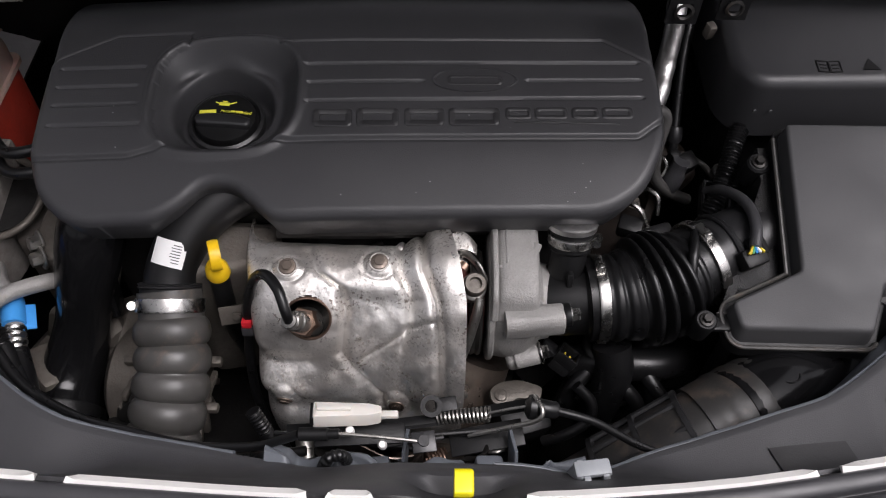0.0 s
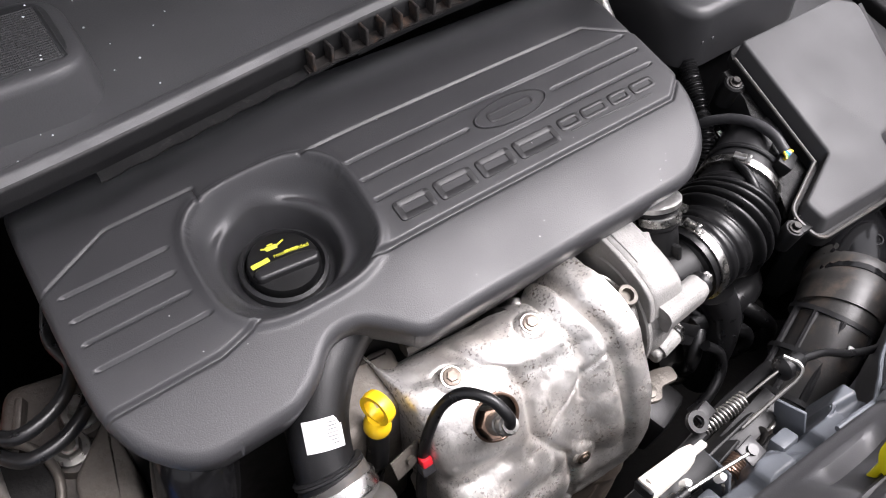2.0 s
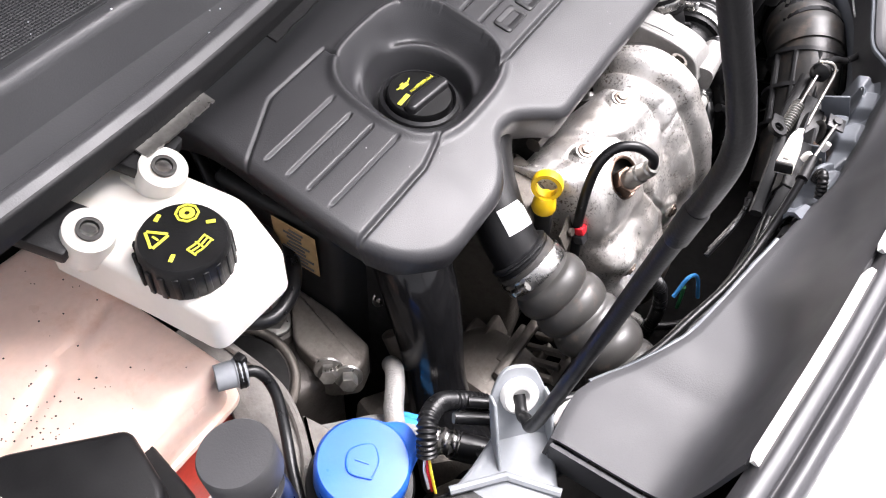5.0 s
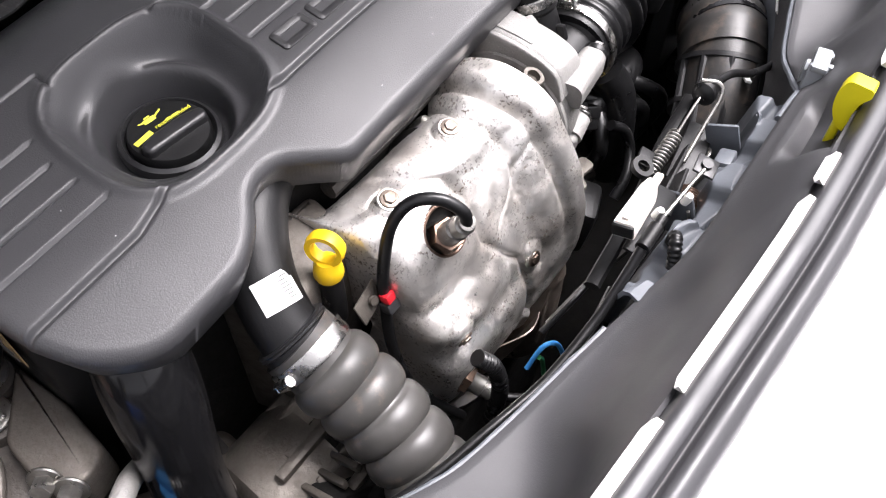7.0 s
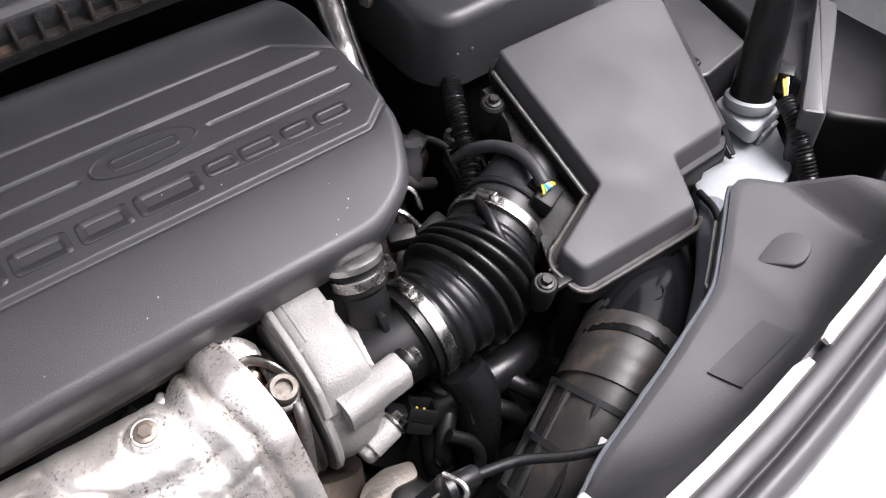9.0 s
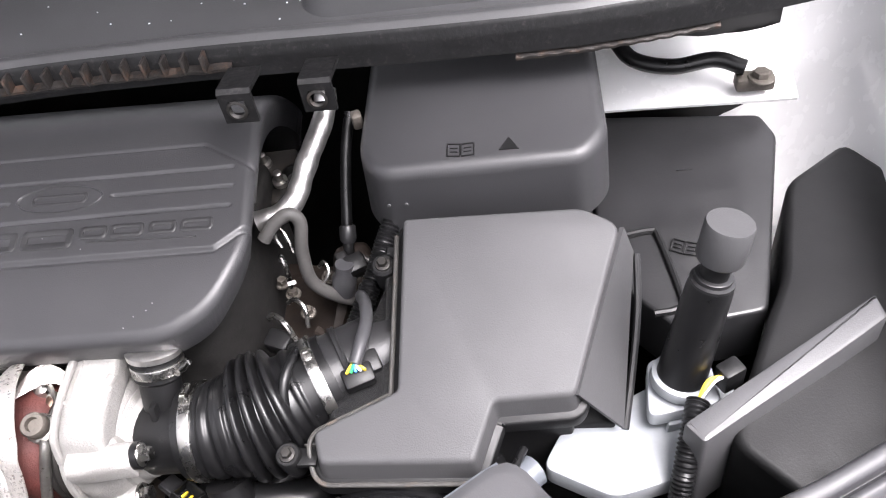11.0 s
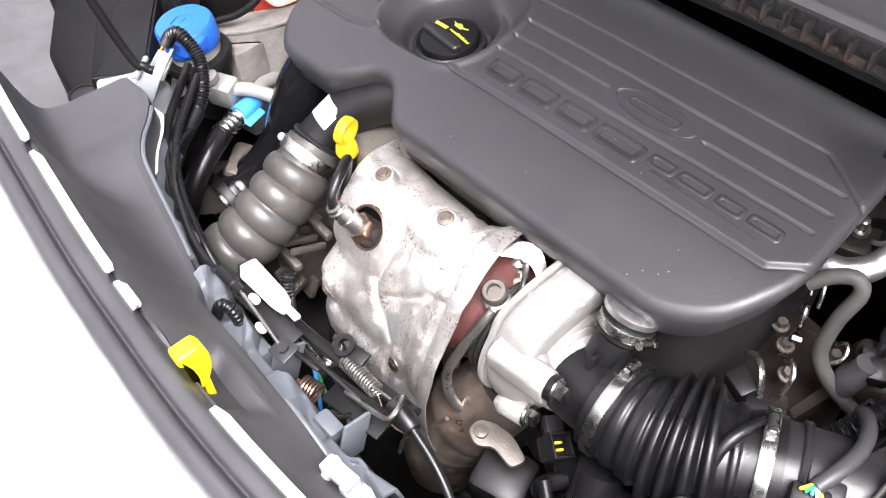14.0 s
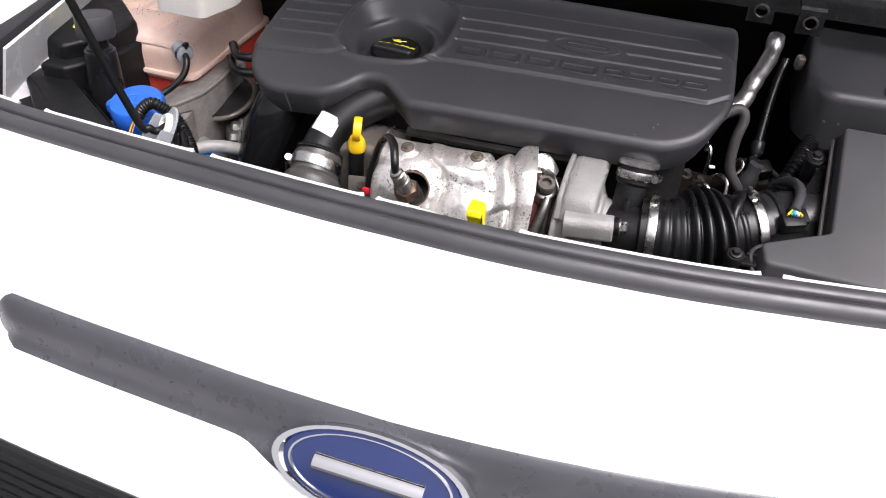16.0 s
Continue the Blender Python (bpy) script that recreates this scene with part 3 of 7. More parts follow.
def scuttle():
    """Black scuttle panel below the windscreen with two raised meshed boxes."""
    s = thing("scuttle_panel", (0.05, 0.9, 1.15), "black plastic scuttle panel with water drops below the windscreen", "panel", kind="structure")
    prof = [(0.000, -0.001), (0.001, 0.020), (0.004, 0.030), (0.012, 0.036), (0.019, 0.036), (0.024, 0.030), (0.034, 0.032), (0.10, 0.046), (0.20, 0.062), (0.27, 0.10)]

    def deck(u, v):
        x = -0.66 + 1.42 * u
        k = v * (len(prof) - 1)
        i = min(int(k), len(prof) - 2)
        f = k - i
        return Vector((x, cowl_y(x) + prof[i][0] * (1 - f) + prof[i + 1][0] * f, 1.130 + prof[i][1] * (1 - f) + prof[i + 1][1] * f))
    part("deck", sheet(lambda u, v: deck(u, 0.25 + 0.75 * v), 110, 36, 0.003), "deck", s)
    part("painted_edge", sheet(lambda u, v: deck(0.42 + 0.58 * u, 0.2501 * v), 60, 12, 0.003), "speckle", s, "flaking black painted steel edge")
    part("front_edge", sheet(lambda u, v: deck(0.42 * u, 0.075 + 0.1751 * v), 50, 12, 0.003), "black", s, "glossy black front edge")

    def lip(a, b, w, dz=0.0):
        return lambda u, v: Vector((a + (b - a) * u, cowl_y(a + (b - a) * u) - w * (1 - v) + 0.008 * v,
                                    1.127 + dz - 0.0008 * math.sin(u * 70) * (1 - v) - 0.003 * (1 - v)))
    part("foil_edge", sheet(lip(-0.455, -0.385, 0.010, 0.018), 20, 4, 0.002), "oily_steel", s, "torn silver insulation edge")
    part("foil_edge", sheet(lip(-0.305, 0.05, 0.008, 0.017), 60, 4, 0.002), "speckle", s, "torn insulation edge")
    part("rusty_flange", sheet(lip(-0.12, 0.185, 0.008, 0.020), 60, 4, 0.003), "rust", s, "rusty slotted steel flange")
    part("rusty_flange", sheet(lip(0.44, 0.62, 0.002, 0.001), 40, 4, 0.003), "rust", s, "rusty steel flange")
    for k in range(16):
        x = -0.115 + 0.0185 * k
        part("rib", box((x, cowl_y(x) - 0.004, 1.152), (0.003, 0.014, 0.016), 0.001), "rust", s)
    for cx, nm in ((-0.46, 1), (0.435, 1)):
        w = 0.188
        y0 = cowl_y(cx) + (0.045 if cx < 0 else 0.034)
        zt = 1.204 if cx < 0 else 1.190
        poly = rounded([(cx - w, y0), (cx + w, y0 + (0.012 if cx < 0 else 0.012)), (cx + w, y0 + 0.115), (cx - w, y0 + 0.115)], 0.035, 8)
        b = thing("meshed_intake_box", (cx, y0 + 0.05, 1.17), "raised black plastic box topped with fine mesh on the scuttle", "vent cover", "scuttle boxes")
        part("housing", prism(poly, 1.155, zt, 0.010, 4, flare=0.006), "deck", b)
        part("mesh", prism(inset(poly, 0.012), zt - 0.002, zt + 0.0015, 0.001, 2), "mesh", b, "fine black mesh")
        xs = [p[0] for p in inset(poly, 0.016)]
        ys = [p[1] for p in inset(poly, 0.016)]
        bars = []
        x = min(xs) + 0.004
        while x < max(xs):
            bars.append(([(x, min(ys) + 0.006, zt + 0.0018), (x + 0.0012, min(ys) + 0.006, zt + 0.0018), (x + 0.0012, max(ys) - 0.006, zt + 0.0018), (x, max(ys) - 0.006, zt + 0.0018),
                          (x + 0.0006, min(ys) + 0.006, zt + 0.0024), (x + 0.0006, max(ys) - 0.006, zt + 0.0024)], [(0, 1, 4), (2, 3, 5), (1, 2, 5, 4), (3, 0, 4, 5)]))
            x += 0.0030
        y = min(ys) + 0.006
        while y < max(ys) - 0.004:
            bars.append(([(min(xs) + 0.004, y, zt + 0.0018), (max(xs) - 0.004, y, zt + 0.0018), (max(xs) - 0.004, y + 0.0012, zt + 0.0018), (min(xs) + 0.004, y + 0.0012, zt + 0.0018),
                          (min(xs) + 0.004, y + 0.0006, zt + 0.0024), (max(xs) - 0.004, y + 0.0006, zt + 0.0024)], [(0, 1, 5, 4), (2, 3, 4, 5), (1, 2, 5), (3, 0, 4)]))
            y += 0.0030
        tagged(part("mesh_grid", cat(*bars), "grey_plastic", b, smooth=False), kind="stuff")
    random.seed(4)
    drops = []
    for k in range(110):
        x = random.uniform(-0.62, 0.62)
        y = cowl_y(x) + random.choice((random.uniform(0.02, 0.20), random.uniform(0.03, 0.14)))
        v = (y - cowl_y(x))
        z = 1.130 + float(np.interp(v, [p[0] for p in prof], [p[1] for p in prof]))
        on_box = any(abs(x - c) < 0.165 and 0.05 < v < 0.155 for c in (-0.46, 0.435))
        r = random.uniform(0.0005, 0.0012)
        drops.append(lathe([(r, 0), (r * 0.8, r * 0.5), (r * 0.3, r * 0.75)], (x, y, (1.2062 if x < 0 else 1.1922) if on_box else z + 0.0003), (0, 0, 1), 7))
    solo("water_drops", cat(*drops), "drop", "small clear water drops on the scuttle", "water drops", kind="stuff")
    g = sheet(lambda u, v: (-0.68 + 1.46 * u, cowl_y(-0.66 + 1.42 * u) + 0.24 + 0.45 * v, 1.205 + 0.30 * v), 30, 10, 0.005)
    solo("windscreen", g, "glass", "dark wet windscreen glass above the scuttle", "windscreen", kind="structure")


ground()
front_fascia()
wings_and_bonnet()
slam_panel()
scuttle()


# ---- engine cover ----
COVER = [(-0.379, 0.560), (-0.365, 0.523), (-0.332, 0.495), (-0.256, 0.495), (-0.232, 0.507), (-0.210, 0.528), (-0.186, 0.528), (-0.167, 0.513),
         (-0.146, 0.494), (0.152, 0.502), (0.190, 0.525), (0.214, 0.577), (0.209, 0.665), (0.198, 0.862), (-0.377, 0.855), (-0.380, 0.620)]
BOWL = (-0.2005, 0.6175, 0.0690, 0.0610)


def cover_base(x, y):
    z = 1.088 + 0.20 * (y - 0.61) - 0.0425 * ((-0.12 - x) + np.sqrt((-0.12 - x) ** 2 + 0.0016))
    return z - 0.08 * ((0.560 - y) + np.sqrt((0.560 - y) ** 2 + 0.0003)) - 5.0 * np.maximum(0, y - 0.687) ** 2


def cover_height(x, y):
    """Top surface of the cover: panels, grooves, filler bowl."""
    z = cover_base(x, y)

    def ss(e0, e1, v):
        t = np.clip((v - e0) / (e1 - e0), 0, 1)
        return t * t * (3 - 2 * t)

    bx, by, a, b = BOWL
    e = 3.0
    s = ((np.abs(x - bx) / a) ** e + (np.abs(y - by) / b) ** e) ** (1 / e)
    # raised panels with a shallow groove along their edges
    fr = 0.566 + 0.026 * (x + 0.15) + 0.75 * np.maximum(0, x - 0.186)
    d_r = np.minimum(np.minimum(y - fr, 0.676 + 0.02 * x - 0.6 * np.maximum(0, x - 0.16) - y), np.minimum(x + 0.150 + 0.0 * y, 0.30 - x))
    d_l = np.minimum(np.minimum(y - 0.556 - 0.25 * np.maximum(0, x + 0.285), 0.688 - y - 0.45 * np.maximum(0, -0.315 - x)), -0.245 - x)
    for d in (d_r, d_l):
        z = z + 0.0022 * ss(-0.0015, 0.0015, d) * (s > 1.0) - 0.0015 * np.exp(-((d + 0.002) / 0.0016) ** 2) * (s > 1.02)

    def groove(x0, x1, yc, tilt=0.0):
        dy = np.abs(y - yc - tilt * (x - x0)) - 0.0
        dx = np.maximum(np.maximum(x0 - x, x - x1), 0)
        return -0.0024 * np.exp(-((dy / 0.0012) ** 2)) * (dx <= 0)
    for yc, xe in ((0.588, -0.277), (0.610, -0.283), (0.6305, -0.285), (0.652, -0.281)):
        z = z + groove(-0.366, xe, yc, -0.015)
    z = z + groove(-0.127, 0.192, 0.6465, 0.024) + groove(-0.124, -0.013, 0.6257, 0.027) + groove(0.083, 0.193, 0.6313, 0.027) + groove(-0.123, 0.194, 0.605, 0.030)
    # filler bowl: soft rim, sloping dish, inner crest round the cap's well
    floor = 1.0405
    well = np.hypot(x + 0.2045, y - 0.6155) / 0.0455
    wall = 0.50 * ss(1.03, 0.72, s) + 0.50 * ss(1.10, 0.90, well)
    rim = 0.0030 * np.exp(-((s - 1.05) / 0.06) ** 2)
    crest = 0.0035 * np.exp(-((well - 1.14) / 0.10) ** 2) * ss(-0.02, 0.03, y - by)
    z = np.where(s < 1.35, (z + rim) * (1 - wall) + floor * wall + crest, z)
    return z


def engine_cover():
    out = np.array(rounded([tuple(p) for p in COVER], [0.03, 0.03, 0.03, 0.03, 0.012, 0.02, 0.02, 0.012, 0.03, 0.04, 0.05, 0.05, 0.02, 0.03, 0.03, 0.02], 6))
    xs = np.arange(-0.388, 0.222, 0.0022)
    ys = np.arange(0.478, 0.88, 0.0009)
    X, Y = np.meshgrid(xs, ys, indexing="ij")
    Y = Y + np.where(X > -0.13, 0.027, -0.015) * (X + 0.13)
    P = np.stack([X.ravel(), Y.ravel()], 1)
    A, B = out, np.roll(out, -1, 0)
    best = np.full(len(P), 9.0)
    near = np.zeros_like(P)
    inside = np.zeros(len(P), bool)
    for a, b in zip(A, B):
        ab = b - a
        t = np.clip(((P - a) @ ab) / max(ab @ ab, 1e-12), 0, 1)
        q = a + t[:, None] * ab
        d = np.hypot(*(P - q).T)
        m = d < best
        best[m], near[m] = d[m], q[m]
        c = ((a[1] > P[:, 1]) != (b[1] > P[:, 1]))
        if abs(ab[1]) > 1e-12:
            inside ^= c & (P[:, 0] < a[0] + (P[:, 1] - a[1]) / ab[1] * ab[0])
    d = np.where(inside, best, 0.0)
    Q = np.where(inside[:, None], P, near)
    r = 0.0085
    k = np.clip(r - d, 0, r)
    Z = cover_height(Q[:, 0], Q[:, 1]) - (r - np.sqrt(np.maximum(r * r - k * k, 0)))
    n0, n1 = X.shape
    ins = inside.reshape(n0, n1)
    use = np.zeros((n0 - 1, n1 - 1), bool)
    for i in (0, 1):
        for j in (0, 1):
            use |= ins[i:n0 - 1 + i, j:n1 - 1 + j]
    idx = np.arange(n0 * n1).reshape(n0, n1)
    ii, jj = np.nonzero(use)
    F = np.stack([idx[ii, jj], idx[ii + 1, jj], idx[ii + 1, jj + 1], idx[ii, jj + 1]], 1)
    used = np.unique(F)
    remap = np.full(n0 * n1, -1)
    remap[used] = np.arange(len(used))
    V = np.column_stack([Q, Z])[used]
    F = remap[F]
    edges = {}
    for f in F.tolist():
        for a, b in zip(f, f[1:] + f[:1]):
            edges[(a, b)] = 1
    rim = [(a, b) for a, b in edges if (b, a) not in edges]
    V = V.tolist()
    F = F.tolist()
    low = {}
    drop = 0.031
    for a, b in rim:
        for v in (a, b):
            if v not in low:
                x, y, z = V[v]
                low[v] = len(V)
                q = np.array([x, y])
                t = np.clip(((q - A) * (B - A)).sum(1) / np.maximum(((B - A) ** 2).sum(1), 1e-12), 0, 1)
                k = int(np.argmin(((A + t[:, None] * (B - A) - q) ** 2).sum(1)))
                e = (B[k] - A[k]) / max(np.hypot(*(B[k] - A[k])), 1e-9)
                V.append([x - e[1] * 0.011, y + e[0] * 0.011, z - drop])
        F.append([b, a, low[a], low[b]])
    cover = thing("engine_cover", (-0.08, 0.62, 0.99), "black textured plastic engine cover with moulded grooves and oil filler bowl", "engine cover")
    part("moulding", (V, F), "cover", cover, angle=60)

    def on(x, y, dz=0.0):
        return float(cover_base(np.float64(x), np.float64(y))) + 0.0022 + dz

    def plate(cx, cy, w, hh, t, r_, rot=0):
        g = prism(rounded([(-w / 2, -hh / 2), (w / 2, -hh / 2), (w / 2, hh / 2), (-w / 2, hh / 2)], r_, 4), -0.002, t, t * 0.7, 2)
        sl = math.degrees(math.atan(0.20))
        return moved(g, pose(cx, cy, on(cx, cy), sl, 0, 0))
    # plain hollow blocks where the maker's lettering stands
    def hollow(cx, cy, w, hh, bar, t):
        rows = []
        for d, h in ((0.0, -0.002), (0.0, t * 0.5), (0.0006, t), (bar - 0.0006, t), (bar, t * 0.5), (bar, -0.002)):
            k = rounded([(d - w / 2, d - hh / 2), (w / 2 - d, d - hh / 2), (w / 2 - d, hh / 2 - d), (d - w / 2, hh / 2 - d)], max(0.0012, 0.0045 - d * 0.6), 4)
            rows.append([(x, y, h) for x, y in k])
        n = len(rows[0])
        V = [q for row in rows for q in row]
        F = [(i * n + k, i * n + (k + 1) % n, (i + 1) * n + (k + 1) % n, (i + 1) * n + k) for i in range(len(rows) - 1) for k in range(n)]
        return moved((V, F), pose(cx, cy, on(cx, cy), math.degrees(math.atan(0.20)), 0, 1.5))
    for x0, x1 in ((-0.114, -0.078), (-0.074, -0.035), (-0.030, 0.007), (0.011, 0.058)):
        xm = (x0 + x1) / 2
        part("embossed_block", hollow(xm, 0.5862 + 0.027 * (xm + 0.11), x1 - x0, 0.0195, 0.0062, 0.0011), "emboss", cover)
    for x0, x1 in ((0.063, 0.088), (0.0905, 0.121), (0.125, 0.150), (0.153, 0.182)):
        xm = (x0 + x1) / 2
        part("embossed_block", hollow(xm, 0.5895 + 0.027 * (xm + 0.11), x1 - x0, 0.0130, 0.0040, 0.0010), "emboss", cover)
    part("embossed_line", plate(0.120, 0.5855, 0.098, 0.0016, 0.0009, 0.0006), "emboss", cover)
    oval = lathe([(0.0405, -0.001), (0.0405, 0.0012), (0.0395, 0.0018), (0.0385, 0.0012), (0.038, 0.0002), (0.0, 0.0004)], n=48)
    m = Matrix.Translation((0.0353, 0.6305, on(0.0353, 0.6305))) @ pose(0, 0, 0, math.degrees(math.atan(0.20)), 0, 1.5) @ Matrix.Diagonal((1, 0.345, 1, 1))
    part("oval_emblem", moved(oval, m), "cover", cover, "plain moulded oval emblem")
    part("emblem_bar", hollow(0.0353, 0.6305, 0.052, 0.0115, 0.0030, 0.0011), "emboss", cover)
    random.seed(9)
    specks = []
    for i in range(22):
        x, y = random.uniform(-0.35, 0.19), random.uniform(0.51, 0.69)
        if math.hypot((x - BOWL[0]) / 0.09, (y - BOWL[1]) / 0.09) < 1:
            continue
        r_ = random.uniform(0.0002, 0.0005)
        specks.append(lathe([(r_, 0), (r_ * 0.6, r_ * 0.6)], (x, y, float(cover_height(np.float64(x), np.float64(y))) + 0.0002), (0, 0, 1), 6))
    solo("dust_specks", cat(*specks), "paper", "pale dust specks lying on the engine cover", "dust", kind="stuff")

    # filler cap in the bowl
    c = Vector((-0.2045, 0.6155, 1.0410))
    ax = (0, -0.10, 1)
    cap = thing("oil_filler_cap", tuple(c), "black plastic oil filler cap with yellow print in the cover bowl", "filler cap")
    part("flange", lathe([(0.0370, 0), (0.0375, 0.003), (0.0365, 0.0085), (0.0335, 0.0105), (0.0322, 0.0085), (0.031, 0.004)], c, ax, 48), "satin", cap)
    part("top", lathe([(0.0300, 0.0), (0.0300, 0.011), (0.0285, 0.0135), (0.020, 0.0145), (0.0, 0.0147)], c, ax, 48), "black", cap)
    m = frame_of(c, ax)
    tw = pose(0, 0, 0.0145, 0, 0, -4)
    grip = prism(rounded([(-0.026, -0.014), (0.026, -0.014), (0.028, -0.004), (0.014, 0.0), (-0.014, 0.0), (-0.028, -0.004)], 0.005, 5), -0.002, 0.0065, 0.0035, 4)
    R0 = Matrix.Translation(c) @ pose(0, 0, 0, 5, 0, 0)
    part("grip", moved(grip, R0 @ tw), "satin", cap)
    for k, (px, py, w, hh, rot) in enumerate(((-0.018, 0.0045, 0.016, 0.0042, 8), (0.006, 0.0072, 0.004, 0.0022, 2), (0.0125, 0.0070, 0.0065, 0.0020, -2))):
        part("print_mark", moved(box((px, py, 0.0003), (w, hh, 0.0006), 0.0001, (0, 0, rot)), R0 @ tw), "print", cap)
    # drawn oil-can sign and the readable word
    can = cat(box((-0.004, 0.0155, 0.0003), (0.010, 0.0042, 0.0006), 0.0003), box((0.004, 0.0172, 0.0003), (0.008, 0.0014, 0.0006), 0.0002, (0, 0, 24)),
              box((-0.0105, 0.0165, 0.0003), (0.005, 0.0012, 0.0006), 0.0002, (0, 0, -20)), box((-0.004, 0.0188, 0.0003), (0.005, 0.0012, 0.0006), 0.0002))
    part("oil_can_sign", moved(can, R0 @ tw), "print", cap, "yellow oil-can sign")
    cu = bpy.data.curves.new("word", "FONT")
    cu.body, cu.size, cu.extrude, cu.align_x = "recommended", 0.0052, 0.0002, "LEFT"
    word = new("word", cu)
    word.matrix_world = R0 @ tw @ pose(-0.006, 0.0052, 0.0006, 0, 0, -2)
    dg = bpy.context.evaluated_depsgraph_get()
    me = bpy.data.meshes.new_from_object(word.evaluated_get(dg))
    me.transform(word.matrix_world)
    bpy.data.objects.remove(word)
    me.materials.clear()
    me.materials.append(M["print"])
    ob = new("word", me)
    ob.parent = cap
    ob.matrix_parent_inverse = Matrix.Translation(-c)


engine_cover()


# ---- engine: exhaust shield, turbocharger, hoses ----
def smax(a, k):
    return 0.5 * (a + math.sqrt(a * a + k * k))


SHIELD = [(0.530, 0.955), (0.512, 0.985), (0.488, 1.000), (0.462, 0.996), (0.440, 0.978), (0.420, 0.950), (0.404, 0.915), (0.393, 0.875), (0.389, 0.835), (0.395, 0.795), (0.408, 0.760)]


def shield_point(u, v):
    k = v * (len(SHIELD) - 1)
    pts = [Vector((0, *p)) for p in SHIELD]
    i = min(int(k), len(pts) - 2)
    f = k - i
    a, b, c, d = pts[max(i - 1, 0)], pts[i], pts[i + 1], pts[min(i + 2, len(pts) - 1)]
    p = 0.5 * ((2 * b) + (c - a) * f + (2 * a - 5 * b + 4 * c - d) * f * f + (3 * b - a - 3 * c + d) * f ** 3)
    t = ((c - a) * 0.5 + (2 * a - 5 * b + 4 * c - d) * f + (3 * b - a - 3 * c + d) * 1.5 * f * f).normalized()
    n = Vector((0, t.z, -t.y))
    if n.z < -0.2 or n.y > 0.75:
        n = -n
    xl, xr = -0.180 + 0.02 * v, lerp_table(SHIELD_RIGHT, v)
    D = 0.075
    s = u * (xr - xl + D) - D
    x = xl + smax(s, 0.022) - 0.004
    back = smax(-s, 0.022)
    q = Vector((x, p.y, p.z))
    d = pressed(x, v) + 0.0016 * noise.noise(q * 30) + 0.0008 * noise.noise(q * 85)
    return q + n * d + Vector((0, back, -0.25 * back))


SHIELD_RIGHT = [(0.0, 0.000), (0.12, 0.012), (0.25, 0.026), (0.34, 0.033), (0.45, 0.034), (0.55, 0.034), (0.70, 0.033), (1.0, 0.030)]
STEP = [(0.14, -0.122), (0.20, -0.118), (0.27, -0.110), (0.32, -0.090), (0.39, -0.085), (0.52, -0.089), (0.60, -0.070), (0.66, -0.050), (1.0, -0.04)]
VALLEY = [(0.0, -0.030), (0.26, -0.034), (0.35, -0.022), (0.43, -0.022), (0.50, -0.028)]
VALLEY_2 = [(0.0, -0.011), (0.26, -0.010), (0.35, 0.002), (0.45, 0.006), (0.60, 0.008)]
CREASE = [(-0.070, 0.54), (-0.046, 0.50), (-0.026, 0.455), (-0.004, 0.415), (0.03, 0.40)]


def soft(a):
    return 0.5 + 0.5 * math.tanh(a)


def pressed(x, v):
    """How far the pressed sheet stands proud: plates, barrels, valleys, creases and bolt bosses."""
    d = 0.0
    e = x - lerp_table(STEP, v)
    fade = soft((v - 0.15) * 40)
    plate = soft((v - 0.24) * 60) * soft((0.50 - v) * 30)
    d += 0.0042 * (1 - soft(e / 0.0035)) * plate
    d -= 0.0050 * math.exp(-((e - 0.004) / 0.0050) ** 2) * fade
    # raised seat of the upper bolts, ending in a ledge
    seat = soft(e / 0.004) * (1 - soft((x - lerp_table(VALLEY, v)) / 0.003))
    d += 0.0062 * seat * soft((0.335 - v) * 45) * fade
    # two barrels towards the turbocharger
    up = soft((0.50 - v) * 22)
    a, b = x - lerp_table(VALLEY, v), x - lerp_table(VALLEY_2, v)
    d -= 0.0060 * math.exp(-(a / 0.0042) ** 2) * up
    d -= 0.0065 * math.exp(-(b / 0.0045) ** 2) * soft((0.62 - v) * 18)
    d += 0.0170 * soft((a - 0.012) / 0.013) * soft((0.72 - v) * 9) * soft((v - 0.04) * 40)
    d += 0.0090 * soft((b - 0.006) / 0.006) * soft((0.74 - v) * 9)
    # diagonal crease with the lower face falling away
    g = v - lerp_table(CREASE, x)
    w = soft((x + 0.068) / 0.004)
    d -= 0.0032 * math.exp(-(g / 0.010) ** 2) * w * (1 - soft((x - 0.002) / 0.003))
    d -= 0.0050 * soft(g / 0.02) * w * soft((0.75 - v) * 12)
    # swelling over the lower pipe and the dent above it
    lw = 1 - soft((x + 0.105) / 0.008)
    d -= 0.0085 * math.exp(-((v - 0.555 + 0.15 * (x + 0.14)) / 0.030) ** 2) * lw
    d += 0.0060 * math.exp(-((v - 0.628) / 0.026) ** 2) * lw
    d += 0.0050 * math.exp(-((v - 0.61) / 0.03) ** 2 - ((x + 0.095) / 0.012) ** 2)
    d -= 0.0060 * math.exp(-((v - 0.70) / 0.03) ** 2) * (1 - soft((x + 0.06) / 0.01))
    d += 0.0030 * math.sin((v - 0.60) * 55 + x * 30) * soft((v - 0.60) * 40) * math.exp(-((x + 0.01) / 0.03) ** 2) * 0.5
    for bx, bv in ((-0.134, 0.26), (-0.050, 0.24), (-0.142, 0.66), (-0.034, 0.68)):
        r2 = ((x - bx) / 0.012) ** 2 + ((v - bv) * 0.33 / 0.012) ** 2
        d += 0.0028 * math.exp(-r2 * r2) - 0.0012 * math.exp(-((math.sqrt(r2) - 1.25) / 0.2) ** 2)
    return d


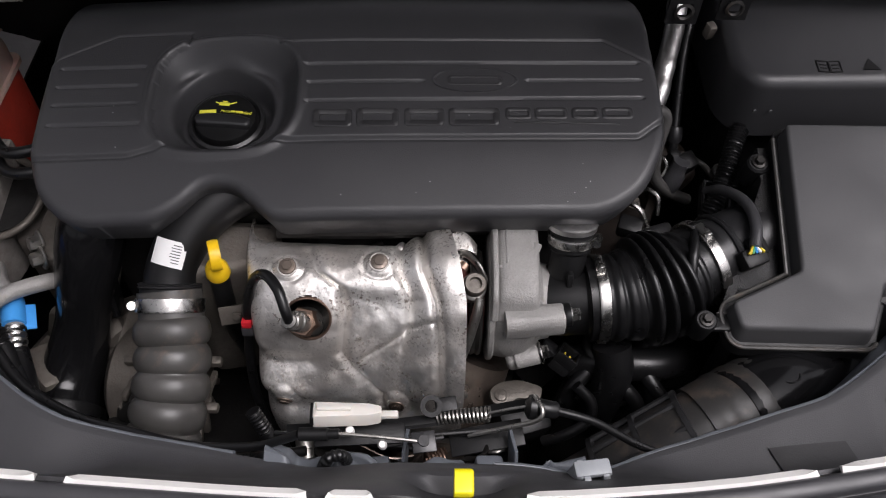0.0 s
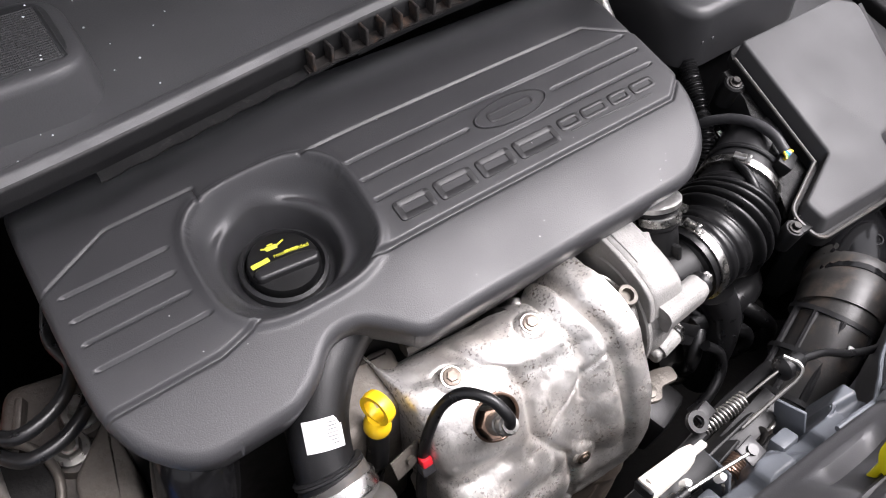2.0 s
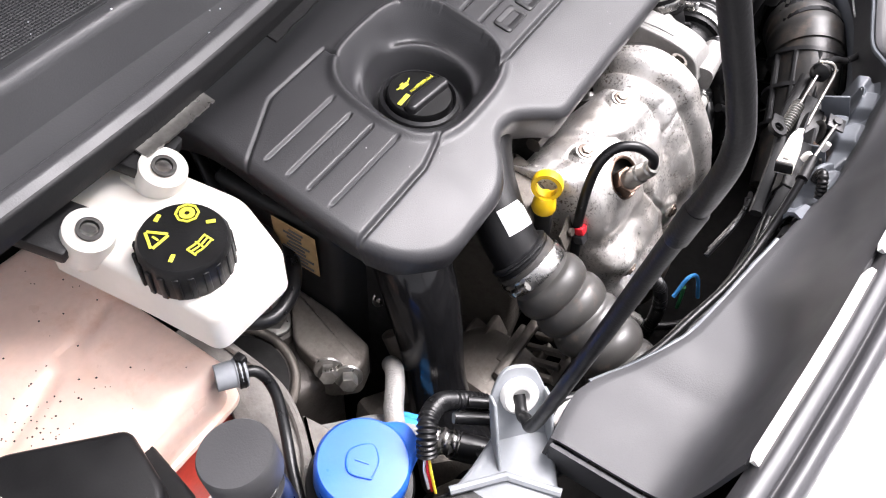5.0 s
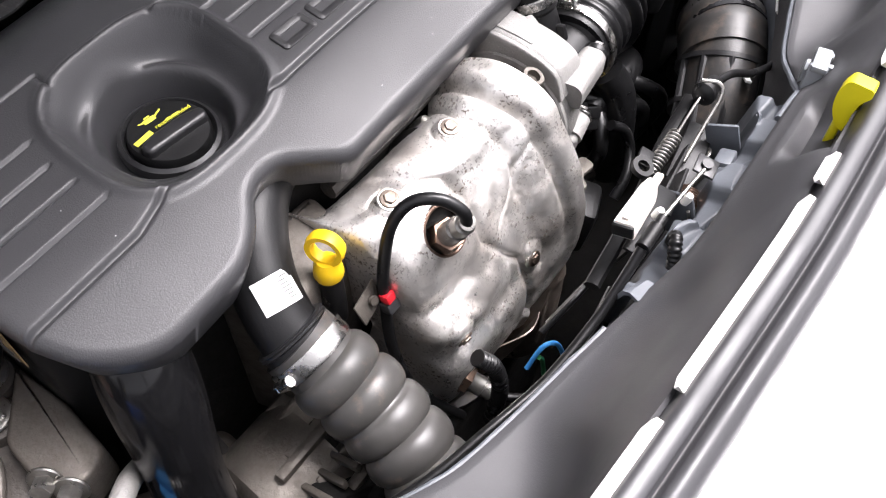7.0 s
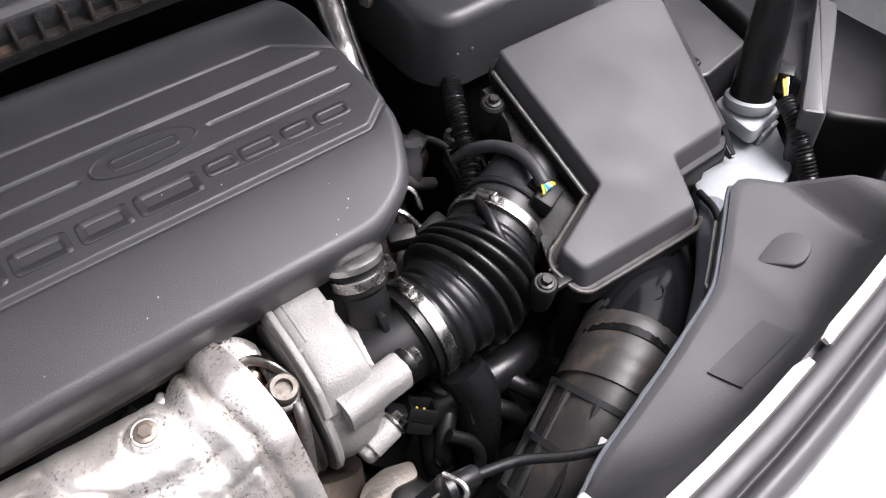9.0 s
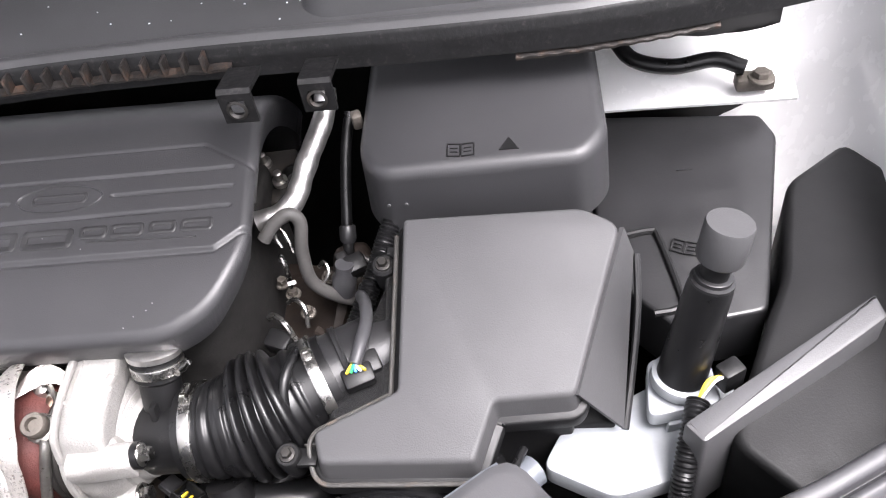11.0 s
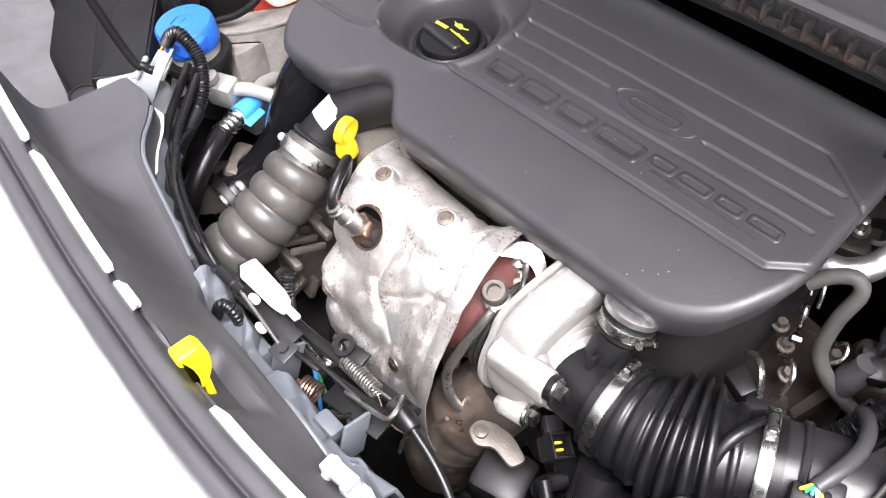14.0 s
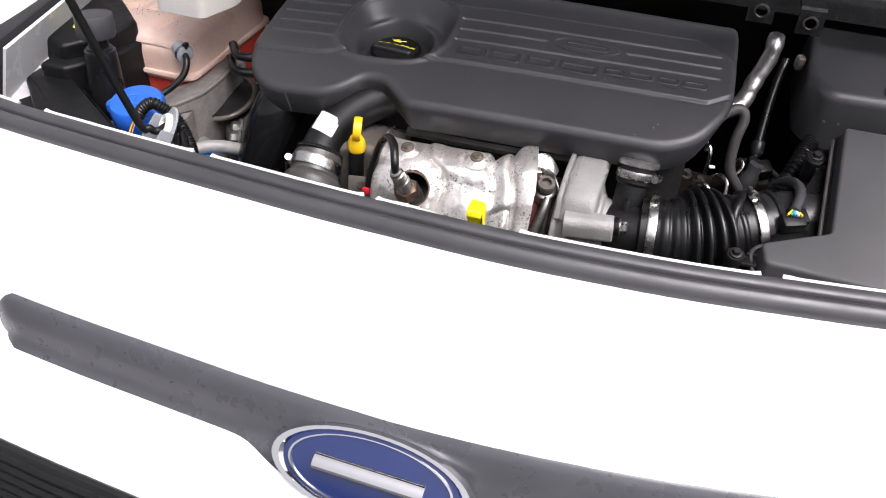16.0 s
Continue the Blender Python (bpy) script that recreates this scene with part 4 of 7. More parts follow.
def on_shield(x, v):
    """The point of the shield at breadth x and share v from the top, and its outward normal."""
    lo, hi = 0.0, 1.0
    for k in range(24):
        m = 0.5 * (lo + hi)
        if shield_point(m, v).x < x:
            lo = m
        else:
            hi = m
    p = shield_point(lo, v)
    n = (shield_point(lo, v + 0.02) - p).cross(shield_point(min(1, lo + 0.02), v) - p).normalized()
    return p, (n if n.y < 0.3 and (n.z > 0 or n.y < 0) else -n)


def heat_shield():
    hs = thing("heat_shield", (-0.08, 0.42, 0.78), "dented silver heat shield with brown stains over the exhaust", "heat shield")
    holes = [(on_shield(-0.1145, 0.412)[0], 0.0212), (on_shield(-0.132, 0.845)[0], 0.0170)]
    part("pressed_sheet", sheet(shield_point, 230, 210, 0.0012, lambda c: any((c - h).length < r for h, r in holes)), "shield", hs, angle=70)
    for cx, cv, r in ((-0.1145, 0.412, 0.0212), (-0.132, 0.845, 0.0170)):
        ring = [on_shield(cx + r * math.cos(a), cv + r * 0.98 / 0.345 * math.sin(a))[0] for a in (2 * math.pi * k / 40 for k in range(41))]
        part("hole_rim", tube(ring, 0.0016, n=8, per=1, smooth_path=False), "brown_steel", hs, "heat-browned hole rim")
    for cx, cv in ((-0.134, 0.26), (-0.050, 0.24), (-0.142, 0.66), (-0.034, 0.68)):
        p, n = on_shield(cx, cv)
        b = part("washer", lathe([(0.0098, -0.001), (0.0102, 0.0004), (0.0094, 0.0012), (0.006, 0.0014)], p, n, 28), "shield", hs, "dull round washer")
        part("bolt", hexbolt(p + n * 0.0012, n, 0.0052, 0.0036), "scorched", b, "dull flanged bolt")
    lip = sheet(lambda u, v: (0.000 + 0.040 * u, 0.492 + 0.024 * math.sin(2.2 * u) - 0.012 * v, 1.000 + 0.016 * math.sin(3.0 * u) * (1 - v) - 0.010 * u + 0.003 * v), 24, 8, 0.0012)
    part("curled_lip", lip, "shield", hs)
    # dark pipe added behind the shield so its holes look shaded inside
    man = thing("exhaust_manifold", (-0.07, 0.47, 0.80), "dark rusty exhaust manifold, added as dark lining behind the heat shield's holes", "exhaust")
    part("downpipe", tube([(-0.03, 0.50, 0.95), (-0.09, 0.47, 0.93), (-0.115, 0.458, 0.88), (-0.12, 0.455, 0.80), (-0.10, 0.455, 0.70)], 0.045, n=20), "dark_steel", man)
    part("sensor_boss", lathe([(0.0150, -0.020), (0.0150, -0.004), (0.013, -0.002), (0.012, -0.002)], (-0.116, 0.443, 0.958), (-0.15, -0.5, 0.85), 28), "dark_steel", man, "rusty threaded boss")
    part("flange", lathe([(0.050, 0), (0.052, 0.004), (0.052, 0.012), (0.045, 0.014)], (-0.10, 0.45, 0.72), (0, 0, 1)), "dark_steel", man)
    e = thing("exhaust_elbow", (0.01, 0.42, 0.76), "brown-tinged pressed steel exhaust elbow below the turbocharger", "exhaust")
    part("elbow", tube([(0.045, 0.47, 0.865), (0.030, 0.448, 0.835), (0.012, 0.432, 0.800), (0.000, 0.425, 0.755), (-0.005, 0.425, 0.70)], lambda s, u: 0.040 + 0.006 * math.sin(u * 3.1) + 0.0025 * math.exp(-((s - 0.055) / 0.006) ** 2) + 0.002 * math.exp(-((s - 0.09) / 0.004) ** 2), n=40, per=16), "scorched", e)
    part("seam", tube([(0.030, 0.405, 0.856), (0.010, 0.392, 0.822), (-0.015, 0.384, 0.780), (-0.025, 0.382, 0.74)], 0.0022, n=8), "scorched", e)
    part("skirt", sheet(lambda u, v: (-0.105 + 0.130 * u, 0.400 - 0.012 * math.sin(u * 3.1) + 0.020 * v + 0.004 * math.sin(u * 9 + v * 5), 0.800 - 0.070 * v - 0.018 * math.sin(u * 2.6)), 30, 12, 0.0015), "scorched", e)


def oxygen_sensor(base, tip, parent_name, label, cable):
    s = thing(parent_name, base, label, "sensor")
    b, t = Vector(base), Vector(tip)
    d = (t - b)
    L = d.length
    part("hex_nut", lathe([(0.0135, 0.08 * L), (0.0140, 0.11 * L), (0.0140, 0.36 * L), (0.0130, 0.39 * L)], b, d, 6), "brown_steel", s, "heat-browned hexagon")
    part("body", lathe([(0.014, -0.006), (0.014, 0.10 * L), (0.0095, 0.43 * L), (0.0095, 0.70 * L), (0.0082, 0.72 * L), (0.0082, 0.95 * L), (0.0065, 0.97 * L), (0.0065, 1.04 * L), (0.004, 1.05 * L)], b, d, 24), "oily_steel", s)
    part("cable", tube(cable, 0.0048, n=12), "rubber", s, "black sleeved cable")
    return s


def turbo():
    cy, cz = 0.478, 0.945
    t = thing("turbocharger", (0.06, cy, 0.88), "cast aluminium turbocharger housing beside the heat shield", "turbocharger")

    sy, sz = 0.484, 0.946
    part("compressor_volute", lathe([(0.030, 0.056), (0.0545, 0.056), (0.0575, 0.060), (0.0590, 0.068), (0.0585, 0.078), (0.0555, 0.088), (0.0490, 0.096), (0.042, 0.099), (0.030, 0.100)], (0, sy, sz), (1, 0, 0), 64), "alu", t)
    part("rim_flange", lathe([(0.050, 0.0505), (0.0600, 0.0510), (0.0615, 0.0525), (0.0615, 0.0560), (0.0600, 0.0575), (0.050, 0.058)], (0, sy, sz), (1, 0, 0), 64), "alu", t, "flat machined flange")
    part("front_cover", lathe([(0.044, 0.094), (0.043, 0.100), (0.038, 0.103), (0.036, 0.112), (0.030, 0.113)], (0, sy - 0.004, sz), (1, 0, 0), 48), "alu", t)
    spine = spline([(0, 0.436, 0.980), (0, 0.455, 0.997), (0, 0.480, 1.004), (0, 0.510, 1.006), (0, 0.550, 1.008), (0, 0.592, 1.012)], 8)

    def swept(x0, hw, hn, lift=0.0):
        def fn(u, v):
            k = min(int(u * (len(spine) - 1) + 0.5), len(spine) - 1)
            d = (spine[min(k + 1, len(spine) - 1)] - spine[max(k - 1, 0)]).normalized()
            nrm = Vector((0, -d.z, d.y))
            a = 2 * math.pi * v
            e = 0.42
            q = min(1.0, 0.35 + 4.0 * u)
            return spine[k] + Vector((x0 + hw * math.copysign(abs(math.cos(a)) ** e, math.cos(a)), 0, 0)) + nrm * (lift + hn * q * math.copysign(abs(math.sin(a)) ** e, math.sin(a)))
        return sheet(fn, len(spine) - 1, 40)
    part("outlet_duct", swept(0.0775, 0.0195, 0.0150), "alu", t)
    part("rim_web", swept(0.0560, 0.0034, 0.0165), "alu", t)
    part("seam", tube([Vector((0.0665, p.y, p.z + 0.0150)) for p in spine[14:]], 0.0011, n=6, per=1, smooth_path=False), "alu", t)
    part("step_rib", cat(box((0.0665, 0.470, 1.0135), (0.020, 0.0045, 0.006), 0.0018, (16, 0, -14)), box((0.078, 0.463, 1.0085), (0.0085, 0.018, 0.006), 0.002, (30, 0, -6)), box((0.0915, 0.487, 1.016), (0.009, 0.020, 0.006), 0.0024, (10, 0, -24))), "alu", t)
    part("raised_digits", cat(*[box((0.0855, 0.519 + 0.0065 * k, 1.0213 + 0.0003 * k), (0.006, 0.0034, 0.0010), 0.0003, (6, 0, 8)) for k in range(3)]), "alu", t)
    part("column_lip", box((0.0985, 0.556, 1.016), (0.006, 0.060, 0.012), 0.003, (3, 0, -3)), "alu", t)
    ba = Vector((1, 0.10, 0.05)).normalized()
    bar = rounded([(-0.0115, -0.013), (0.0115, -0.013), (0.0125, 0.006), (0.007, 0.0125), (-0.007, 0.0125), (-0.0125, 0.006)], 0.004, 4)
    fm = frame_of(Vector((0.066, 0.432, 0.982)), ba)
    part("boss", moved(prism(bar, 0.0, 0.054, 0.0030, 3), fm), "alu", t, "square boss bar cast on the housing")
    part("boss_fillet", box((0.083, 0.447, 0.978), (0.040, 0.026, 0.030), 0.010, (35, 0, 0), 4), "alu", t)
    part("bush", lathe([(0.0100, -0.003), (0.0115, -0.001), (0.0115, 0.004), (0.0095, 0.005)], (0.1205, 0.4380, 0.9860), ba, 20), "rubber", t, "black rubber bush")
    part("boss_bolt", hexbolt((0.1245, 0.4385, 0.9870), ba, 0.0066, 0.009), "steel", t, "bright flanged bolt")
    part("lower_lug", cat(box((0.088, 0.432, 0.920), (0.034, 0.018, 0.018), 0.005, (0, -12, 10), 3), lathe([(0.0105, -0.012), (0.0105, 0.010), (0.009, 0.012)], (0.092, 0.431, 0.924), (1, 0.15, 0.25), 18)), "alu", t)
    part("lug_bolt", hexbolt((0.1045, 0.4325, 0.9275), (1, 0.15, 0.25), 0.0072, 0.008), "steel", t, "bright flanged bolt")
    lobe = rounded([(0.060, 0.404), (0.076, 0.400), (0.086, 0.412), (0.110, 0.410), (0.114, 0.426), (0.090, 0.432), (0.070, 0.428), (0.058, 0.418)], 0.006, 4)
    part("actuator_plate", cat(moved(prism(lobe, -0.002, 0.002, 0.0012, 2), Matrix.Translation((0, 0, 0.884)) @ pose(0, 0, 0, 0, 8, 0)), lathe([(0.0065, 0), (0.0065, 0.004), (0.0045, 0.005)], (0.069, 0.412, 0.875), (0, 0, 1), 18)), "dirty_alu", t, "thin dull plate with lobes")
    tb = thing("turbine_housing", (0.02, cy, 0.88), "red-brown cast iron turbine housing", "turbocharger")
    part("casing", lathe([(0.030, -0.035), (0.044, -0.02), (0.052, 0.0), (0.053, 0.016), (0.046, 0.028), (0.036, 0.036), (0.036, 0.048)], (0, cy, cz), (1, 0, 0), 40), "red_iron", tb)
    part("heat_browned_pipe", tube([(0.030, 0.494, 0.985), (0.018, 0.478, 0.978), (0.006, 0.456, 0.958), (0.002, 0.440, 0.930), (0.006, 0.432, 0.895)], 0.0085, n=18), "brown_steel", tb, "heat-browned steel pipe")
    part("clamp_ring", band((0.040, cy, cz), (1, 0, 0), 0.046, 0.012, 0.004), "dark_steel", tb)
    o = thing("oil_feed_pipe", (0.03, 0.44, 0.9), "bent steel oil pipe with a banjo bolt on the turbocharger", "pipe")
    part("banjo", lathe([(0.0110, -0.016), (0.0125, -0.010), (0.0125, 0.000), (0.010, 0.002)], (0.036, 0.458, 1.000), (0.1, -0.35, 1), 24), "oily_steel", o)
    part("bolt_head", lathe([(0.0100, 0), (0.0104, 0.001), (0.0104, 0.010), (0.0092, 0.0115), (0.0060, 0.0115), (0.0056, 0.006), (0.0, 0.006)], (0.0365, 0.4570, 1.003), (0.1, -0.35, 1), 24), "dirty_alu", o, "dull socket bolt")
    part("pipe", tube([(0.042, 0.450, 0.996), (0.040, 0.440, 0.985), (0.032, 0.424, 0.955), (0.022, 0.414, 0.915), (0.026, 0.414, 0.880), (0.040, 0.424, 0.855), (0.060, 0.44, 0.84)], 0.0046), "oily_steel", o)
    part("union", lathe([(0.006, 0), (0.006, 0.010), (0.005, 0.012)], (0.030, 0.494, 0.984), (-1, 0.3, 0.5), 20), "oily_steel", o)
    part("union_ball", lathe([(0.002, -0.008), (0.0066, -0.005), (0.0080, 0.0), (0.0066, 0.005), (0.002, 0.008)], (0.019, 0.499, 0.992), (0, 0, 1), 18), "steel", o)
    part("clip", tube([(0.050, 0.470, 0.990), (0.040, 0.484, 1.000), (0.030, 0.497, 0.998), (0.024, 0.500, 0.992)], 0.0020, flat=1.8), "oily_steel", o)


def intake():
    h = thing("intake_hose", (0.2, 0.49, 0.92), "black ribbed rubber intake hose held by steel clamps", "hose")
    part("inlet_elbow", tube([(0.106, 0.478, 0.948), (0.130, 0.476, 0.953), (0.165, 0.476, 0.958)], lambda s, u: 0.0335 + 0.004 * (u > 0.75), n=32), "black", h)
    part("branch", tube([(0.126, 0.487, 0.968), (0.127, 0.500, 0.995), (0.128, 0.515, 1.022)], lambda s, u: 0.0175 + 0.003 * (s > 0.038), n=24), "black", h)
    part("branch_web", box((0.127, 0.482, 0.978), (0.006, 0.03, 0.034), 0.002, (-20, 0, 0)), "black", h)

    def bell(s, u):
        r = 0.0405 + 0.004 * math.exp(-((s - 0.067) / 0.028) ** 4)
        for c, w, hgt in ((0.026, 0.0035, 0.0022), (0.036, 0.0035, 0.0026), (0.0420, 0.0030, 0.0030), (0.0535, 0.0038, 0.0100), (0.0650, 0.0038, 0.0115), (0.0765, 0.0038, 0.0115), (0.0880, 0.0038, 0.0095), (0.104, 0.003, 0.0022)):
            r += hgt * math.exp(-((s - c) / w) ** 4)
        return r
    part("bellows", tube([(0.146, 0.475, 0.957), (0.178, 0.478, 0.959), (0.215, 0.489, 0.962), (0.246, 0.505, 0.966), (0.272, 0.519, 0.969)], bell, n=48, per=44), "rubber", h, "ribbed black bellows")
    part("finger_ridge", tube([(0.243, 0.470, 0.990), (0.240, 0.482, 1.004), (0.2425, 0.500, 1.0115), (0.247, 0.520, 1.010)], lambda s, u: 0.0050 - 0.003 * abs(u - 0.5), n=12), "rubber", h, "short raised ridge")
    hose_clamp("hose_clamp", (0.158, 0.476, 0.9575), (1, 0.08, 0.05), 0.0415, 0.010, (0, 0.25, 1), h)
    hose_clamp("hose_clamp", (0.261, 0.513, 0.968), (1, 0.50, 0.10), 0.0425, 0.010, (0, 0.2, 1), h)
    hose_clamp("hose_clamp", (0.128, 0.509, 1.012), (0.02, 0.42, 0.9), 0.0205, 0.009, (1, -0.3, 0), h)
    part("crimped_ring", lathe([(0.0205, 0), (0.0235, 0.001), (0.024, 0.006), (0.021, 0.008)], (0.128, 0.514, 1.020), (0.02, 0.42, 0.9), 30), "foil", h, "crinkled metal ring")
    m = thing("air_flow_meter", (0.31, 0.54, 0.93), "black plastic air flow sensor tube between hose and air filter box", "sensor")
    part("tube", tube([(0.262, 0.514, 0.968), (0.30, 0.533, 0.970), (0.345, 0.552, 0.972)], 0.0385, n=36), "satin", m)
    part("collar", band((0.282, 0.524, 0.969), (1, 0.5, 0.05), 0.038, 0.006, 0.003), "satin", m)
    part("connector", cat(box((0.300, 0.497, 1.000), (0.026, 0.018, 0.016), 0.003, (20, 0, 25)), box((0.305, 0.512, 0.995), (0.022, 0.02, 0.02), 0.003, (20, 0, 25))), "black", m)
    part("small_valve", cat(lathe([(0.009, 0), (0.009, 0.014), (0.006, 0.016), (0.006, 0.022)], (0.285, 0.472, 0.962), (-0.2, -1, 0.5), 18), lathe([(0.012, -0.012), (0.012, 0.0)], (0.285, 0.472, 0.962), (-0.2, -1, 0.5), 18)), "black", m)
    for k, mt in enumerate(("wire_y", "wire_g", "blue_clip", "paper", "wire_y")):
        part("wire", tube([(0.300 + 0.003 * (k - 2), 0.500, 1.006), (0.300 + 0.0035 * (k - 2), 0.493 + 0.001 * k, 1.012), (0.298, 0.503, 1.014)], 0.0013, n=6, per=4), mt, m)
    sl = [(0.299, 0.500, 1.013), (0.303, 0.520, 1.017), (0.304, 0.545, 1.014), (0.299, 0.568, 1.006), (0.290, 0.590, 0.990), (0.284, 0.605, 0.97)]
    part("cable_sleeve", tube(sl, 0.0056, n=14), "seal", m, "grey cable sleeve")


def duct():
    d = thing("intake_duct", (0.25, 0.36, 0.83), "dusty black ribbed air intake duct at the front of the bay", "duct")
    C = [(0.398, 0.446, 0.890), (0.358, 0.416, 0.914), (0.316, 0.388, 0.931), (0.270, 0.362, 0.936), (0.222, 0.340, 0.918), (0.172, 0.322, 0.882), (0.118, 0.305, 0.840)]
    part("front_half", tube(C[3:], lambda s, u: 0.0415 - 0.002 * u, n=32, flat=1.05), "duct", d, "dusty brown-black moulding")
    part("upper_half", tube(C[:4], lambda s, u: 0.0440 + 0.0005 * math.sin(u * 3), n=32, flat=1.05), "gloss", d, "glossy black moulding")
    part("collar", tube([(0.302, 0.3805, 0.9330), (0.276, 0.3655, 0.9350), (0.247, 0.3515, 0.9280)], lambda s, u: 0.0452 - 0.0012 * abs(u - 0.5) + 0.0010 * noise.noise(Vector((s * 120, 2, 5))), n=36, flat=1.03, per=14), "duct", d, "wide wrinkled rubber collar")
    a0, a1 = Vector(C[3]).lerp(Vector(C[4]), 0.56), Vector(C[5])
    ax = (a1 - a0).normalized()
    up = (Vector((0, 0, 1)) - ax * ax.z).normalized()
    w = ax.cross(up)
    for k in range(3):
        part("rib", lathe([(0.039, -0.0032), (0.0470, -0.0024), (0.0470, 0.0024), (0.039, 0.0032)], a0.lerp(a1, k / 2), ax, 36), "satin", d)
    for q in (-75, -38, 0, 34, 66):
        side = up * math.cos(radians(q)) + w * math.sin(radians(q))
        part("rib", tube([a0.lerp(a1, k / 7) + side * 0.0435 for k in range(8)], 0.0036, n=8, per=2), "satin", d)
    part("oval_mark", moved(lathe([(0.0095, 0), (0.0095, 0.001), (0.0080, 0.001), (0.0080, 0.0)], n=24, caps=False), Matrix.Translation((0.318, 0.384, 0.9765)) @ pose(0, 0, 0, -18, 8, 30) @ Matrix.Diagonal((1, 0.7, 1, 1))), "satin", d)
    part("scrap", box((0.205, 0.318, 0.958), (0.012, 0.006, 0.003), 0.001, (10, 20, 30)), "paper", d)


def hoses_left():
    h = thing("turbo_hose", (-0.25, 0.42, 0.88), "grey corrugated silicone turbo hose with a steel clamp", "hose")
    ax = [(-0.250, 0.470, 0.967), (-0.247, 0.445, 0.949), (-0.245, 0.410, 0.926), (-0.248, 0.372, 0.902), (-0.257, 0.335, 0.876), (-0.27, 0.300, 0.848), (-0.28, 0.27, 0.82)]

    def bulge(s, u):
        if s < 0.026:
            return 0.0300
        k = ((s - 0.026) / 0.0255) % 1.0
        return 0.0280 + 0.0078 * math.sin(math.pi * k) ** 0.36
    part("corrugated_sleeve", tube(ax, bulge, n=40, per=26), "hose", h, "grey silicone sleeve")
    C = spline(ax, 26)
    L, nxt = 0.0, 0.026
    for a, b in zip(C, C[1:]):
        L += (b - a).length
        if L >= nxt and nxt < 0.17:
            part("wire_ring", lathe([(0.0285, -0.001), (0.0300, -0.0006), (0.0300, 0.0006), (0.0285, 0.0006)], b, b - a, 36), "dirty_alu", h, "thin rusty steel ring")
            nxt += 0.0255
    hose_clamp("hose_clamp", (-0.249, 0.459, 0.959), (0.02, -0.82, -0.57), 0.0305, 0.013, (-1, -0.3, 0.2), h)
    p = thing("intake_pipe", (-0.24, 0.50, 0.95), "black plastic pipe with a white label running under the engine cover", "pipe")
    C2 = [(-0.150, 0.566, 1.020), (-0.185, 0.553, 1.020), (-0.215, 0.533, 1.012), (-0.238, 0.507, 0.996), (-0.249, 0.482, 0.976), (-0.250, 0.462, 0.960)]
    part("pipe", tube(C2, lambda s, u: 0.0245 + 0.003 * (u > 0.9), n=30), "black", p)
    part("bead", band((-0.2495, 0.474, 0.970), (0.0, -0.80, -0.60), 0.0255, 0.005, 0.003), "satin", p)
    # label wrapped round the pipe
    a, b = Vector((-0.243, 0.500, 0.990)), Vector((-0.2495, 0.480, 0.974))
    axd = (b - a).normalized()
    up = (Vector((0.05, -0.35, 1)) - axd * Vector((0.05, -0.35, 1)).dot(axd)).normalized()
    w = axd.cross(up)
    lab = lambda u, v: a - axd * 0.011 + axd * (0.0245 * v) + (up * math.cos((u - 0.5) * 1.25) + w * math.sin((u - 0.5) * 1.25)) * 0.0256
    part("label", sheet(lab, 16, 6, 0.0003), "paper", p, "white paper label with faded print")
    random.seed(3)
    for k in range(7):
        u0, v0 = 0.14, 0.14 + 0.11 * k
        du = random.uniform(0.22, 0.34)
        part("print_bar", sheet(lambda u, v: lab(u0 + du * u, v0 + 0.035 * v) + (lab(u0 + du * u, v0) - a).normalized() * 0.0002 + up * 0.0002, 6, 1), "ink", p)
    g = thing("glossy_pipe", (-0.36, 0.48, 0.82), "glossy black plastic coolant pipe beside the engine", "pipe")
    C3 = [(-0.318, 0.560, 1.005), (-0.332, 0.530, 0.985), (-0.348, 0.503, 0.935), (-0.362, 0.484, 0.885), (-0.374, 0.462, 0.850), (-0.383, 0.435, 0.832), (-0.385, 0.405, 0.822)]
    part("pipe", tube(C3, lambda s, u: 0.0300 + 0.003 * math.sin(u * 9) + 0.006 * max(0, u - 0.85) / 0.15, n=32), "gloss", g)
    part("flat_web", box((-0.330, 0.512, 0.93), (0.008, 0.030, 0.09), 0.003, (-18, 0, 10)), "gloss", g)
    part("clamp_band", band((-0.385, 0.412, 0.824), (0, -0.95, -0.25), 0.036, 0.012), "black", g, "black clamp band")
    d = thing("dipstick", (-0.202, 0.476, 0.88), "yellow ring-handled oil dipstick in a black tube", "dipstick")
    ring = []
    for k in range(25):
        a = 2 * math.pi * k / 24
        ring.append(Vector((-0.200 + 0.0125 * math.cos(a), 0.479 - 0.004 * math.cos(a), 1.012 + 0.0125 * math.sin(a))))
    part("ring_handle", lathe([(0.0100, -0.0045), (0.0140, -0.0048), (0.0148, 0.0), (0.0140, 0.0048), (0.0100, 0.0045), (0.0094, 0.0), (0.0100, -0.0045)], (-0.200, 0.479, 1.013), (-1, -0.35, 0.12), 36, caps=False), "yellow", d, "yellow plastic ring")
    part("neck", lathe([(0.0105, 0), (0.0115, 0.003), (0.0105, 0.012), (0.0075, 0.018)], (-0.2015, 0.478, 0.984), (0, 0, 1), 20), "yellow", d)
    part("tube", tube([(-0.2015, 0.478, 0.986), (-0.203, 0.476, 0.945), (-0.205, 0.478, 0.90), (-0.20, 0.49, 0.80)], lambda s, u: 0.0095 if s < 0.055 else 0.0075, n=16), "rubber", d)


